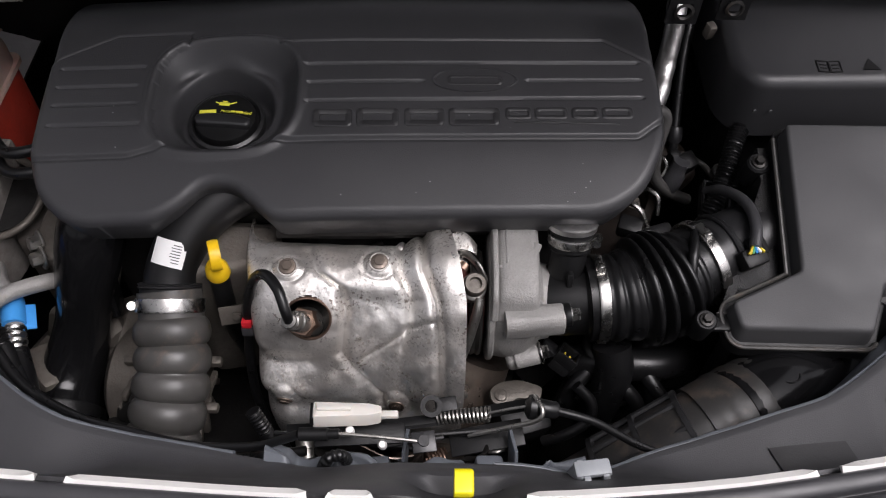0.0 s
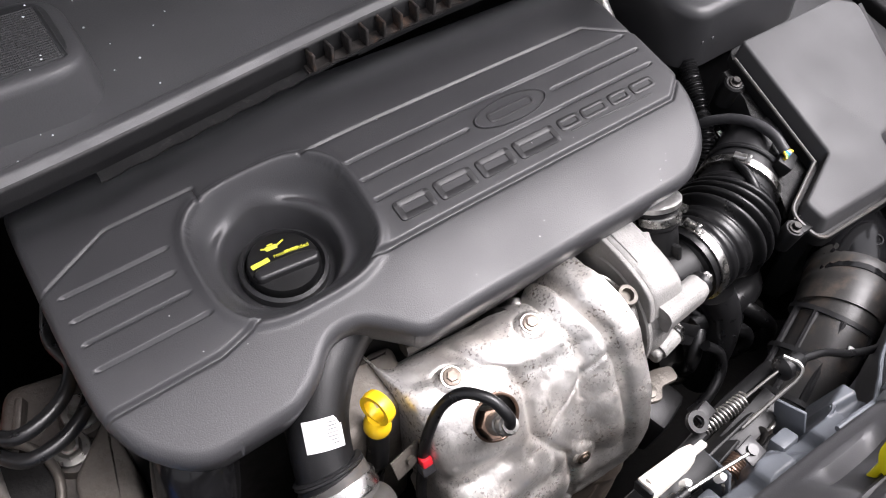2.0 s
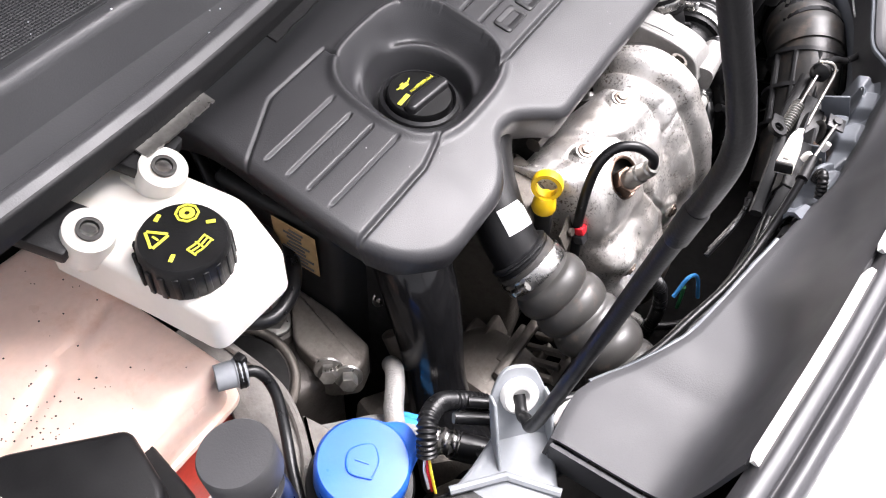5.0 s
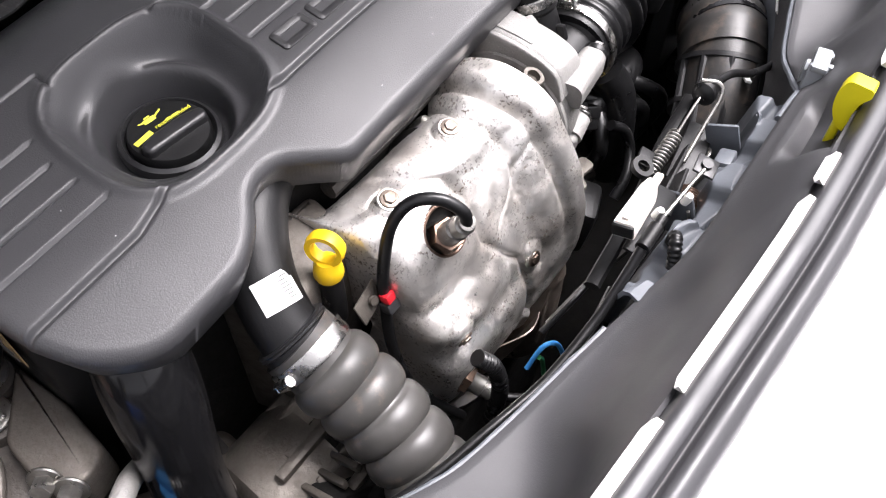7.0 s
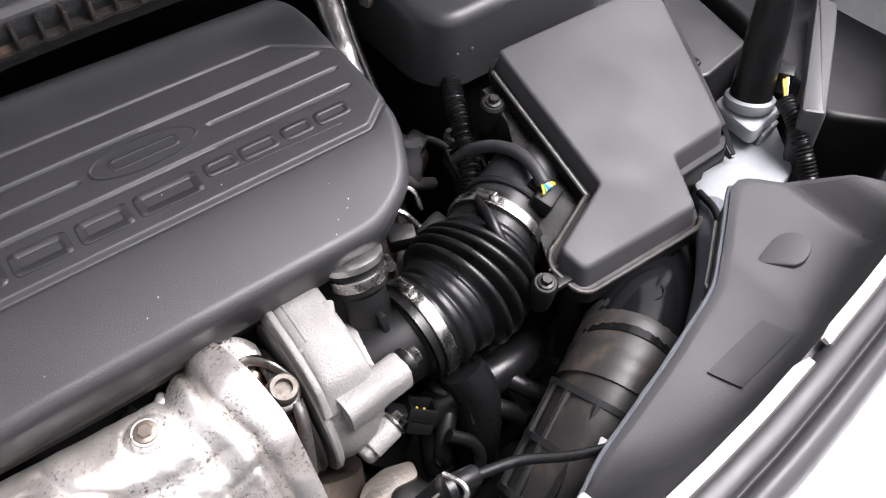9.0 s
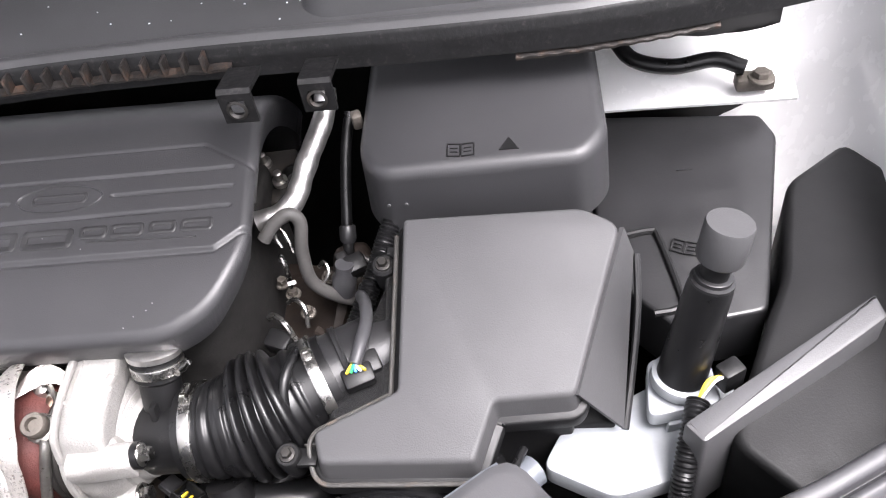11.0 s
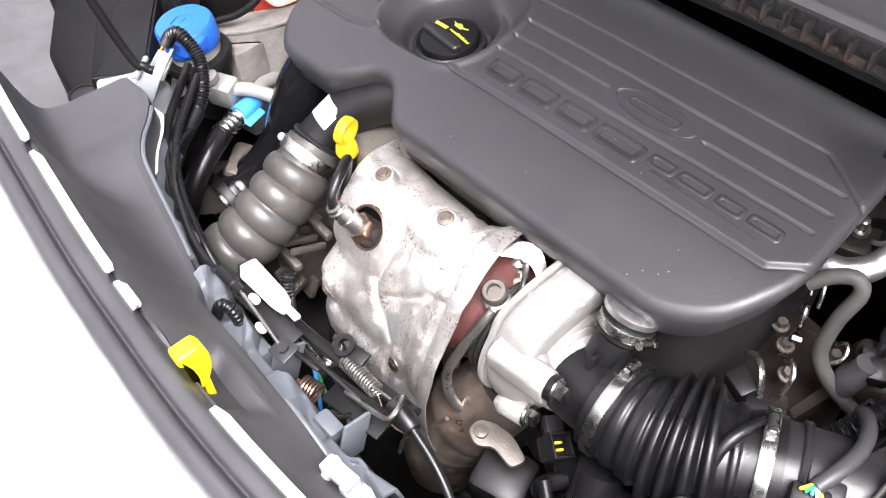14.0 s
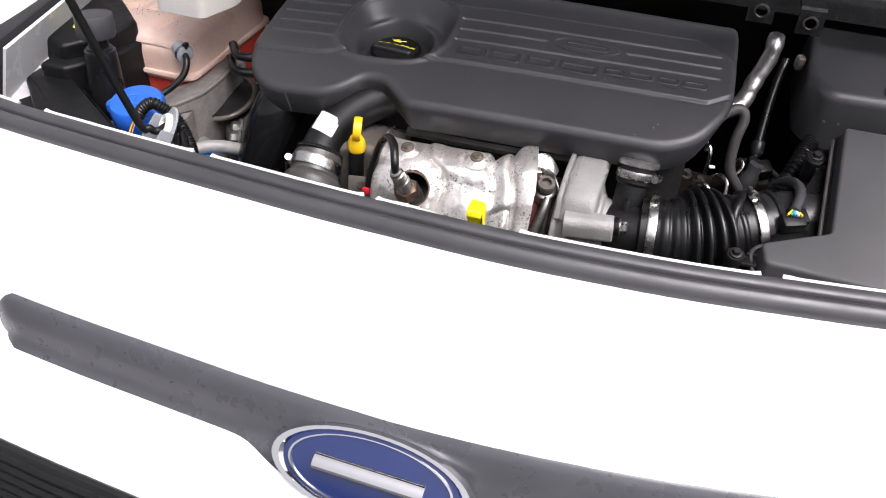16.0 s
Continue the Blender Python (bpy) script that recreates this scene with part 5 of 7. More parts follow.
heat_shield()
oxygen_sensor((-0.116, 0.441, 0.962), (-0.124, 0.411, 1.013), "oxygen_sensor", "steel oxygen sensor standing in the heat shield",
              [(-0.124, 0.411, 1.012), (-0.126, 0.413, 1.026), (-0.133, 0.428, 1.036), (-0.146, 0.444, 1.034), (-0.160, 0.452, 1.015), (-0.172, 0.452, 0.975), (-0.176, 0.449, 0.945), (-0.182, 0.440, 0.89), (-0.178, 0.420, 0.83), (-0.15, 0.39, 0.77)])
oxygen_sensor((-0.136, 0.408, 0.814), (-0.128, 0.372, 0.800), "temperature_sensor", "small steel sensor low in the heat shield",
              [(-0.128, 0.372, 0.800), (-0.120, 0.355, 0.797), (-0.10, 0.33, 0.80), (-0.08, 0.31, 0.82)])
_clip = thing("cable_clip", (-0.176, 0.447, 0.945), "red and clear plastic cable clip with a steel bracket", "clip")
part("clip_body", box((-0.176, 0.4465, 0.951), (0.010, 0.010, 0.009), 0.002, (-20, 0, 0)), "red", _clip)
part("clear_half", box((-0.1755, 0.445, 0.941), (0.013, 0.011, 0.011), 0.002, (-20, 0, 0)), "seal", _clip)
part("bracket", cat(box((-0.188, 0.455, 0.951), (0.030, 0.002, 0.020), 0.0006, (-25, 0, 12)), lathe([(0.004, 0), (0.004, 0.003)], (-0.186, 0.453, 0.953), (0, -1, 0.4), 12)), "dirty_alu", _clip)
turbo()
intake()
duct()
hoses_left()


# ---- boxes, tanks and brackets round the engine ----
def air_box():
    z = lambda x, y: 1.015 + 0.345 * (y - 0.478)
    top = [(0.338, 0.615), (0.336, 0.475), (0.270, 0.446), (0.276, 0.422), (0.396, 0.421), (0.412, 0.464), (0.474, 0.467), (0.519, 0.600), (0.488, 0.616)]
    poly = rounded(top, [0.005, 0.004, 0.006, 0.007, 0.005, 0.004, 0.006, 0.012, 0.008], 5)
    b = thing("air_filter_box", (0.40, 0.53, 0.85), "dusty dark grey plastic air filter box with a sloping lid", "air filter box")
    part("lid", prism(poly, lambda x, y: z(x, y) - 0.020, z, 0.0040, 4, flare=0.0025), "grey_plastic", b)
    part("body", prism(inset(poly, 0.004), 0.86, lambda x, y: z(x, y) - 0.018, 0.002, 1), "black", b)
    rim = inset(poly, -0.0085)
    part("lid_flange", prism(rim, lambda x, y: z(x, y) - 0.030, lambda x, y: z(x, y) - 0.019, 0.002, 2), "black", b)
    path = [(x, y, z(x, y) - 0.0165) for x, y in inset(poly, -0.0078)]
    part("rim_bead", tube([*path[5:29]], 0.0021, n=8, per=1, smooth_path=False), "hose", b, "raised pale edge of the lid")
    for yy in (0.437, 0.444):
        part("cross_rib", box((0.2645, yy, z(0.26, yy) - 0.0175), (0.010, 0.0016, 0.003), 0.0005), "hose", b)
    part("side_web", prism([(0.318, 0.612), (0.318, 0.485), (0.337, 0.480), (0.340, 0.612)], 0.90, lambda x, y: z(x, y) - 0.030, 0.002, 1), "black", b)
    for c, r in (((0.248, 0.434, 0.990), 0.0080), ((0.317, 0.592, 1.030), 0.0085)):
        t = part("tab", cat(lathe([(r * 1.25, -0.030), (r * 1.3, -0.002), (r * 1.1, 0.0)], c, (0, -0.2, 1), 20), box((c[0] + 0.012, c[1] + 0.001, c[2] - 0.008), (0.022, 0.016, 0.006), 0.002)), "black", b)
        part("screw", hexbolt(c, (0, -0.2, 1), r * 0.55, 0.006), "dark_steel", t, "dull hexagon screw")
    for k in range(5):
        x = 0.30 + 0.022 * k
        part("clip", box((x, 0.4185, 0.960), (0.010, 0.004, 0.010), 0.001), "black", b)
    corner = [Vector((0.473, 0.469, 1.0085)), Vector((0.518, 0.598, 1.0540)), Vector((0.526, 0.592, 1.030)), Vector((0.509, 0.472, 0.952))]
    sidef = sheet(lambda u, v: corner[0].lerp(corner[1], u).lerp(corner[3].lerp(corner[2], u), v), 10, 6, 0.004)
    part("side_facet", sidef, "grey_plastic", b, "sloping side of the lid")
    part("side_wall", prism(rounded([(0.470, 0.476), (0.506, 0.476), (0.524, 0.590), (0.510, 0.598)], 0.003, 3), 0.87, lambda x, y: 0.950 + 0.60 * (y - 0.474), 0.002, 1), "black", b)
    part("side_hoop", tube([(0.514, 0.474, 0.945), (0.524, 0.520, 0.968), (0.531, 0.560, 0.995), (0.533, 0.598, 1.020)], 0.0032, n=8), "satin", b)


def sign_book(m, s, material, parent):
    """An open book in raised outline: two pages, each a frame with two lines of print."""
    bars = []
    for sx in (-1, 1):
        page = [box((sx * 0.0048, yy, 0), (0.0092, 0.0010, 0.0010), 0.0002, (0, 0, sx * 6)) for yy in (-0.0058, 0.0058)]
        page += [box((sx * xx, 0, 0), (0.0010, 0.0118, 0.0010), 0.0002) for xx in (0.0004, 0.0093)]
        page += [box((sx * 0.0048, yy, 0), (0.0056, 0.0009, 0.0008), 0.0002, (0, 0, sx * 6)) for yy in (-0.0018, 0.0018)]
        bars += page
    part("book_sign", moved(cat(*bars), m @ Matrix.Scale(s, 4)), material, parent)


def sign_warning(m, s, material, parent):
    tri = prism([(-0.007, -0.005), (0.007, -0.005), (0, 0.0075)], -0.0003, 0.0004, 0.0002, 1)
    part("warning_sign", moved(tri, m @ Matrix.Scale(s, 4)), material, parent)


def battery_cover():
    poly = rounded([(0.294, 0.682), (0.314, 0.651), (0.496, 0.658), (0.517, 0.686), (0.514, 0.82), (0.294, 0.82)], [0.02, 0.02, 0.02, 0.02, 0.01, 0.01], 6)
    z = lambda x, y: 1.082 + 0.07 * (y - 0.67)
    b = thing("battery_cover", (0.42, 0.74, 0.90), "black plastic battery cover with moulded warning signs", "battery cover")
    part("lid", prism(poly, 1.010, z, 0.012, 5, flare=0.003), "cover", b)
    part("base", prism(inset(poly, 0.012), 0.80, 1.014, 0.002, 1), "black", b)
    sign_book(pose(0.388, 0.674, z(0, 0.674) + 0.0004, 4, 0, 0), 1.25, "black", b)
    sign_warning(pose(0.430, 0.677, z(0, 0.677) + 0.0004, 4, 0, 0), 1.25, "black", b)
    for dx in (0.020, 0.036):
        part("pip", lathe([(0.002, 0), (0.0015, 0.001)], (0.300 + dx, 0.6485, 1.045), (0, -1, 0.1), 10), "grey_plastic", b)
    f = thing("fuse_box_cover", (0.60, 0.69, 0.93), "matt black plastic cover panel beside the battery", "panel")
    part("cover", prism(rounded([(0.506, 0.850), (0.508, 0.690), (0.530, 0.600), (0.566, 0.560), (0.645, 0.575), (0.700, 0.80), (0.690, 0.835)], 0.008, 4), 0.90, 0.965, 0.004, 3), "satin", f)
    part("ridge", tube([(0.534, 0.668, 0.967), (0.556, 0.672, 0.967), (0.563, 0.664, 0.967), (0.574, 0.590, 0.967), (0.568, 0.578, 0.967), (0.548, 0.574, 0.967)], 0.0034, n=8, per=6), "black", f, "raised square ridge")
    sign_book(pose(0.585, 0.650, 0.9665, 0, 0, -20), 1.3, "black", f)
    part("mark", box((0.60, 0.755, 0.966), (0.016, 0.0015, 0.001), 0.0003), "satin", f)
    c = solo("earth_cable", tube([(0.540, 0.905, 1.03), (0.560, 0.880, 1.015), (0.600, 0.868, 1.010), (0.645, 0.872, 1.012), (0.675, 0.862, 1.006)], 0.0085, n=14), "rubber", "thick black cable along the white inner wing", "cable")
    w = solo("wing_plate", sheet(lambda u, v: (0.507 + 0.223 * u, 0.845 + 0.10 * v, 0.975 + 0.03 * v + 0.012 * math.sin(u * 6) * v), 20, 10, 0.004), "white", "white painted inner wing ledge behind the battery", "car body", kind="structure")
    w2 = solo("wing_bolt", cat(hexbolt((0.690, 0.852, 1.000), (0, 0, 1), 0.009, 0.008), box((0.685, 0.857, 0.992), (0.04, 0.02, 0.016), 0.004)), "dirty_alu", "rusty bolt and lug on the inner wing", "bolt")


def buffer(base, top, cap_r, label, k=1.0):
    """A tall black rubber buffer: tapered tube, neck and round grey cap."""
    b, t = Vector(base), Vector(top)
    d = t - b
    L = d.length
    o = thing("bonnet_buffer", base, label, "buffer", "bonnet buffers")
    part("sleeve", lathe([(0.0245 * k, 0), (0.0235 * k, 0.01), (0.0205 * k, L * 0.60), (0.0195 * k, L * 0.66), (0.017 * k, L * 0.67)], b, d, 28), "rubber", o)
    part("neck", lathe([(0.0125 * k, L * 0.55), (0.0125 * k, L * 0.84)], b, d, 20), "black", o)
    part("neck_ring", lathe([(0.0150 * k, L * 0.675), (0.0165 * k, L * 0.68), (0.0165 * k, L * 0.70), (0.0150 * k, L * 0.705)], b, d, 28), "satin", o)
    part("ring", lathe([(0.0175 * k, L * 0.655), (0.0195 * k, L * 0.66), (0.0195 * k, L * 0.675), (0.0165 * k, L * 0.68)], b, d, 28), "satin", o)
    part("cap", lathe([(cap_r * 0.93, L * 0.80), (cap_r, L * 0.82), (cap_r, L * 0.985), (cap_r * 0.95, L), (0.0, L * 1.004)], b, d, 32), "grey_plastic", o, "dusty grey rubber cap")
    part("foot_ring", lathe([(0.027 * k, -0.006), (0.029 * k, -0.003), (0.028 * k, 0.004), (0.024 * k, 0.006)], b, d, 28), "bracket", o, "pale metal ring")


def right_corner():
    buffer((0.559, 0.502, 0.975), (0.5830, 0.524, 1.132), 0.0175, "black rubber bonnet buffer with a dusty round cap", 0.84)
    solo("buffer_bracket", cat(prism(rounded([(0.530, 0.470), (0.590, 0.482), (0.585, 0.530), (0.535, 0.525)], 0.01, 4), 0.955, 0.970, 0.003, 2), box((0.560, 0.478, 0.93), (0.030, 0.004, 0.06), 0.0015, (10, 0, 12))), "bracket", "pale grey painted bracket under the bonnet buffer", "bracket")
    h = thing("headlight_housing", (0.67, 0.45, 0.90), "black plastic rear of a headlight with a grey flange", "headlight", "headlights")
    part("body", prism(rounded([(0.585, 0.44), (0.64, 0.385), (0.78, 0.46), (0.85, 0.66), (0.76, 0.78), (0.69, 0.72), (0.66, 0.60), (0.63, 0.54)], 0.015, 4), 0.80, lambda x, y: 0.985 - 0.10 * (x - 0.6), 0.008, 3), "black", h)
    # lighter plastic on the flange stands for brighter light on its tilted face
    part("flange", prism(rounded([(0.55, 0.444), (0.563, 0.427), (0.679, 0.505), (0.721, 0.535), (0.718, 0.559)], 0.004, 3), 0.90, lambda x, y: 1.005 - 0.02 * (y - 0.45), 0.004, 2), "deck", h, "dusty grey flange, lightened for the light its tilt catches")
    part("label", box((0.768, 0.580, 1.0), (0.034, 0.003, 0.05), 0.0008, (20, 0, 65)), "paper", h, "white sticker with bars")
    for k in range(8):
        part("label_bar", box((0.7655, 0.5785, 0.982 + 0.005 * k), (0.022, 0.0036, 0.0018), 0.0003, (20, 0, 65)), "ink", h)
    s = thing("headlight_bracket", (0.50, 0.46, 0.90), "pale grey painted bracket beside the headlight", "bracket")
    part("plate", prism(rounded([(0.445, 0.442), (0.462, 0.475), (0.52, 0.505), (0.575, 0.535), (0.60, 0.50), (0.55, 0.43), (0.50, 0.415)], 0.01, 4), 0.925, 0.945, 0.003, 2), "bracket", s)
    part("web", prism(rounded([(0.555, 0.49), (0.60, 0.515), (0.605, 0.50), (0.565, 0.475)], 0.003, 3), 0.86, 0.955, 0.002, 2), "bracket", s)
    l = thing("wiring_loom", (0.53, 0.43, 0.93), "black corrugated wiring loom with bare coloured wires", "cable")
    part("conduit", tube([(0.567, 0.472, 0.990), (0.561, 0.455, 0.985), (0.553, 0.430, 0.965), (0.545, 0.40, 0.93)], loom(0.0085), n=14, per=40), "rubber", l)
    for k in range(4):
        part("wire", tube([(0.566, 0.470, 0.990), (0.574 + 0.002 * k, 0.482, 1.000), (0.586 + 0.002 * k, 0.490, 0.995)], 0.0014, n=6, per=5), ("wire_y", "kraft", "wire_y", "paper")[k], l)
    part("plug", box((0.594, 0.494, 0.990), (0.020, 0.016, 0.024), 0.003, (0, 0, 30)), "black", l)


def foil_pipe():
    p = thing("foil_pipe", (0.23, 0.66, 1.0), "foil wrapped metal pipe rising to the bulkhead", "pipe")
    part("foil_sleeve", tube([(0.192, 0.654, 1.028), (0.212, 0.659, 1.031), (0.227, 0.673, 1.037), (0.237, 0.706, 1.052), (0.2505, 0.752, 1.068), (0.253, 0.775, 1.085)], lambda s, u: 0.0105 + 0.0014 * noise.noise(Vector((s * 70, 3, 1))), n=18, per=18), "foil", p)
    part("joint", box((0.285, 0.742, 1.070), (0.010, 0.012, 0.018), 0.003, (10, 0, 20)), "dirty_alu", p, "corroded metal joint")
    for c, ry in (((0.218, 0.653, 1.165), 5), ((0.275, 0.684, 1.147), 5)):
        b = thing("scuttle_bracket", (c[0], c[1] + 0.03, c[2]), "black painted steel bracket with a bolt hole below the scuttle", "bracket", "scuttle brackets")
        part("tab", sheet(lambda u, v: (c[0] + 0.028 * (u - 0.5), c[1] - 0.006 + 0.075 * max(0, v - 0.45), c[2] - 0.014 + 0.032 * min(1, v / 0.45) - 0.012 * max(0, v - 0.45)), 8, 10, 0.004, lambda q: (q - Vector((c[0], c[1] - 0.006, c[2]))).length < 0.0065), "speckle", b)
        part("eyelet", lathe([(0.0060, 0), (0.0075, 0.001), (0.009, 0.003), (0.0065, 0.004)], (c[0], c[1] - 0.006, c[2]), (0, -1, 0.1), 20, caps=False), "dark_steel", b)
    r = solo("small_hose", tube([(0.200, 0.634, 1.024), (0.212, 0.643, 1.036), (0.226, 0.649, 1.041), (0.234, 0.648, 1.030), (0.2305, 0.638, 1.003), (0.2325, 0.629, 0.972), (0.244, 0.630, 0.950), (0.262, 0.636, 0.930), (0.285, 0.645, 0.91)], 0.0064, n=16), "dull_hose", "grey rubber vacuum hose bending down beside the engine cover", "hose")
    g = thing("injector_lines", (0.22, 0.63, 0.90), "bent bare metal pipes and clips beside the engine", "pipe")
    for pts, rr in (([(0.200, 0.652, 0.975), (0.203, 0.648, 0.985), (0.207, 0.641, 0.975), (0.206, 0.638, 0.95)], 0.0026),
                    ([(0.193, 0.678, 0.965), (0.188, 0.684, 0.975), (0.193, 0.690, 0.980), (0.200, 0.683, 0.972), (0.204, 0.675, 0.96)], 0.0020),
                    ([(0.236, 0.650, 0.965), (0.243, 0.648, 0.975), (0.248, 0.640, 0.970), (0.243, 0.633, 0.962), (0.236, 0.636, 0.960)], 0.0018),
                    ([(0.212, 0.606, 0.965), (0.222, 0.603, 0.974), (0.232, 0.594, 0.970), (0.233, 0.584, 0.955)], 0.0022),
                    ([(0.190, 0.600, 0.95), (0.200, 0.592, 0.965), (0.212, 0.583, 0.965), (0.222, 0.572, 0.95)], 0.0030)):
        part("line", tube(pts, rr, n=8), "steel", g)
    part("plate", box((0.212, 0.630, 0.966), (0.008, 0.004, 0.002), 0.0005, (20, 10, 30)), "paper", g, "small pale tag")
    e = thing("cylinder_head_side", (0.22, 0.62, 0.80), "dark brown oily casting and sensors at the engine's side", "engine block")
    part("casting", prism(rounded([(0.170, 0.55), (0.222, 0.555), (0.238, 0.61), (0.262, 0.665), (0.258, 0.705), (0.16, 0.71)], 0.012, 4), 0.74, lambda x, y: 0.905 + 0.05 * noise.noise(Vector((x * 40, y * 40, 1))), 0.010, 3), "oily_brown", e)
    part("casting", box((0.262, 0.672, 0.925), (0.040, 0.050, 0.060), 0.012, (15, 10, 25), 3), "oily_brown", e)
    part("sensor", lathe([(0.011, 0), (0.012, 0.004), (0.012, 0.022), (0.009, 0.026), (0.009, 0.040)], (0.256, 0.640, 0.935), (0.2, 0.1, 1), 20), "seal", e, "grey round sensor")
    part("sensor", cat(box((0.271, 0.652, 0.962), (0.022, 0.020, 0.022), 0.004, (20, 0, 30)), box((0.259, 0.655, 0.968), (0.012, 0.014, 0.014), 0.003, (20, 0, 30))), "black", e)
    part("coil_plug", cat(box((0.232, 0.565, 0.935), (0.034, 0.028, 0.034), 0.005, (20, 0, 20)), box((0.205, 0.575, 0.945), (0.026, 0.020, 0.020), 0.004, (10, 0, -20))), "black", e)
    for k in range(5):
        part("bolt", hexbolt((0.185 + 0.017 * k, 0.665 - 0.02 * (k % 3), 0.925 + 0.006 * (k % 2)), (0.1, -0.1, 1), 0.0052, 0.008), "dirty_alu", e)
    z = thing("bulkhead_fitting", (0.175, 0.765, 0.97), "dark metal fitting with studs on the bulkhead", "bracket")
    part("plate", cat(box((0.176, 0.765, 0.985), (0.050, 0.060, 0.010), 0.003, (12, 5, 10)), box((0.190, 0.735, 0.975), (0.030, 0.020, 0.030), 0.005, (10, 0, 20))), "dark_steel", z)
    for xx, yy in ((0.165, 0.775), (0.188, 0.745)):
        part("stud", lathe([(0.008, 0), (0.008, 0.006), (0.0045, 0.007), (0.0045, 0.018), (0.003, 0.019)], (xx, yy, 0.992), (0.05, -0.2, 1), 14), "oily_steel", z)
    part("cup", lathe([(0.012, 0), (0.014, 0.004), (0.014, 0.020), (0.010, 0.022), (0.009, 0.010)], (0.200, 0.760, 0.975), (0, -0.3, 1), 22), "black", z)
    t = thing("battery_lead", (0.265, 0.70, 0.98), "thin black cable with a crimped joint running to the battery", "cable")
    part("cable", tube([(0.272, 0.770, 1.058), (0.266, 0.742, 1.032), (0.263, 0.705, 0.995), (0.262, 0.680, 0.968), (0.262, 0.665, 0.945)], 0.0055, n=12), "rubber", t)
    part("joint", lathe([(0.0075, 0), (0.0085, 0.002), (0.0085, 0.014), (0.006, 0.018)], (0.2625, 0.690, 0.980), (0, -0.65, -0.75), 16), "satin", t)
    part("rod", tube([(0.270, 0.668, 0.960), (0.280, 0.662, 0.960), (0.296, 0.658, 0.952), (0.308, 0.652, 0.940)], 0.0035, n=10), "hose", t, "dusty grey sleeve")
    k = thing("cable_guide", (0.295, 0.59, 0.95), "black plastic ladder-shaped cable guide beside the air filter box", "cable guide")
    fr = pose(0.2975, 0.588, 0.966, 12, 6, -8)
    part("tray", moved(box((0, 0, -0.010), (0.040, 0.056, 0.010), 0.002), fr), "black", k)
    for dx in (-0.019, -0.006, 0.008, 0.019):
        part("bar", moved(box((dx, 0, 0), (0.0028, 0.054, 0.006), 0.0008), fr), "satin", k)
    for dy in (-0.026, 0.026):
        part("bar", moved(box((0, dy, 0), (0.040, 0.0030, 0.006), 0.0008), fr), "satin", k)
    part("tag", moved(box((0.014, -0.006, 0.004), (0.006, 0.014, 0.001), 0.0003), fr), "paper", k, "small pale tag")
    part("ear", cat(lathe([(0.0095, -0.003), (0.0095, 0.003), (0.005, 0.003), (0.005, -0.003)], (0.303, 0.632, 0.970), (0.1, -0.2, 1), 20, caps=False), box((0.303, 0.620, 0.966), (0.012, 0.014, 0.005), 0.001)), "hose", k, "dusty ear with a hole")
    v = thing("vacuum_loom", (0.31, 0.60, 0.98), "black corrugated wiring conduit beside the air filter box", "cable")
    part("conduit", tube([(0.345, 0.690, 1.025), (0.325, 0.672, 1.022), (0.312, 0.645, 1.008), (0.300, 0.612, 0.990), (0.285, 0.580, 0.97), (0.27, 0.56, 0.94)], loom(0.0095), n=16, per=40), "rubber", v)


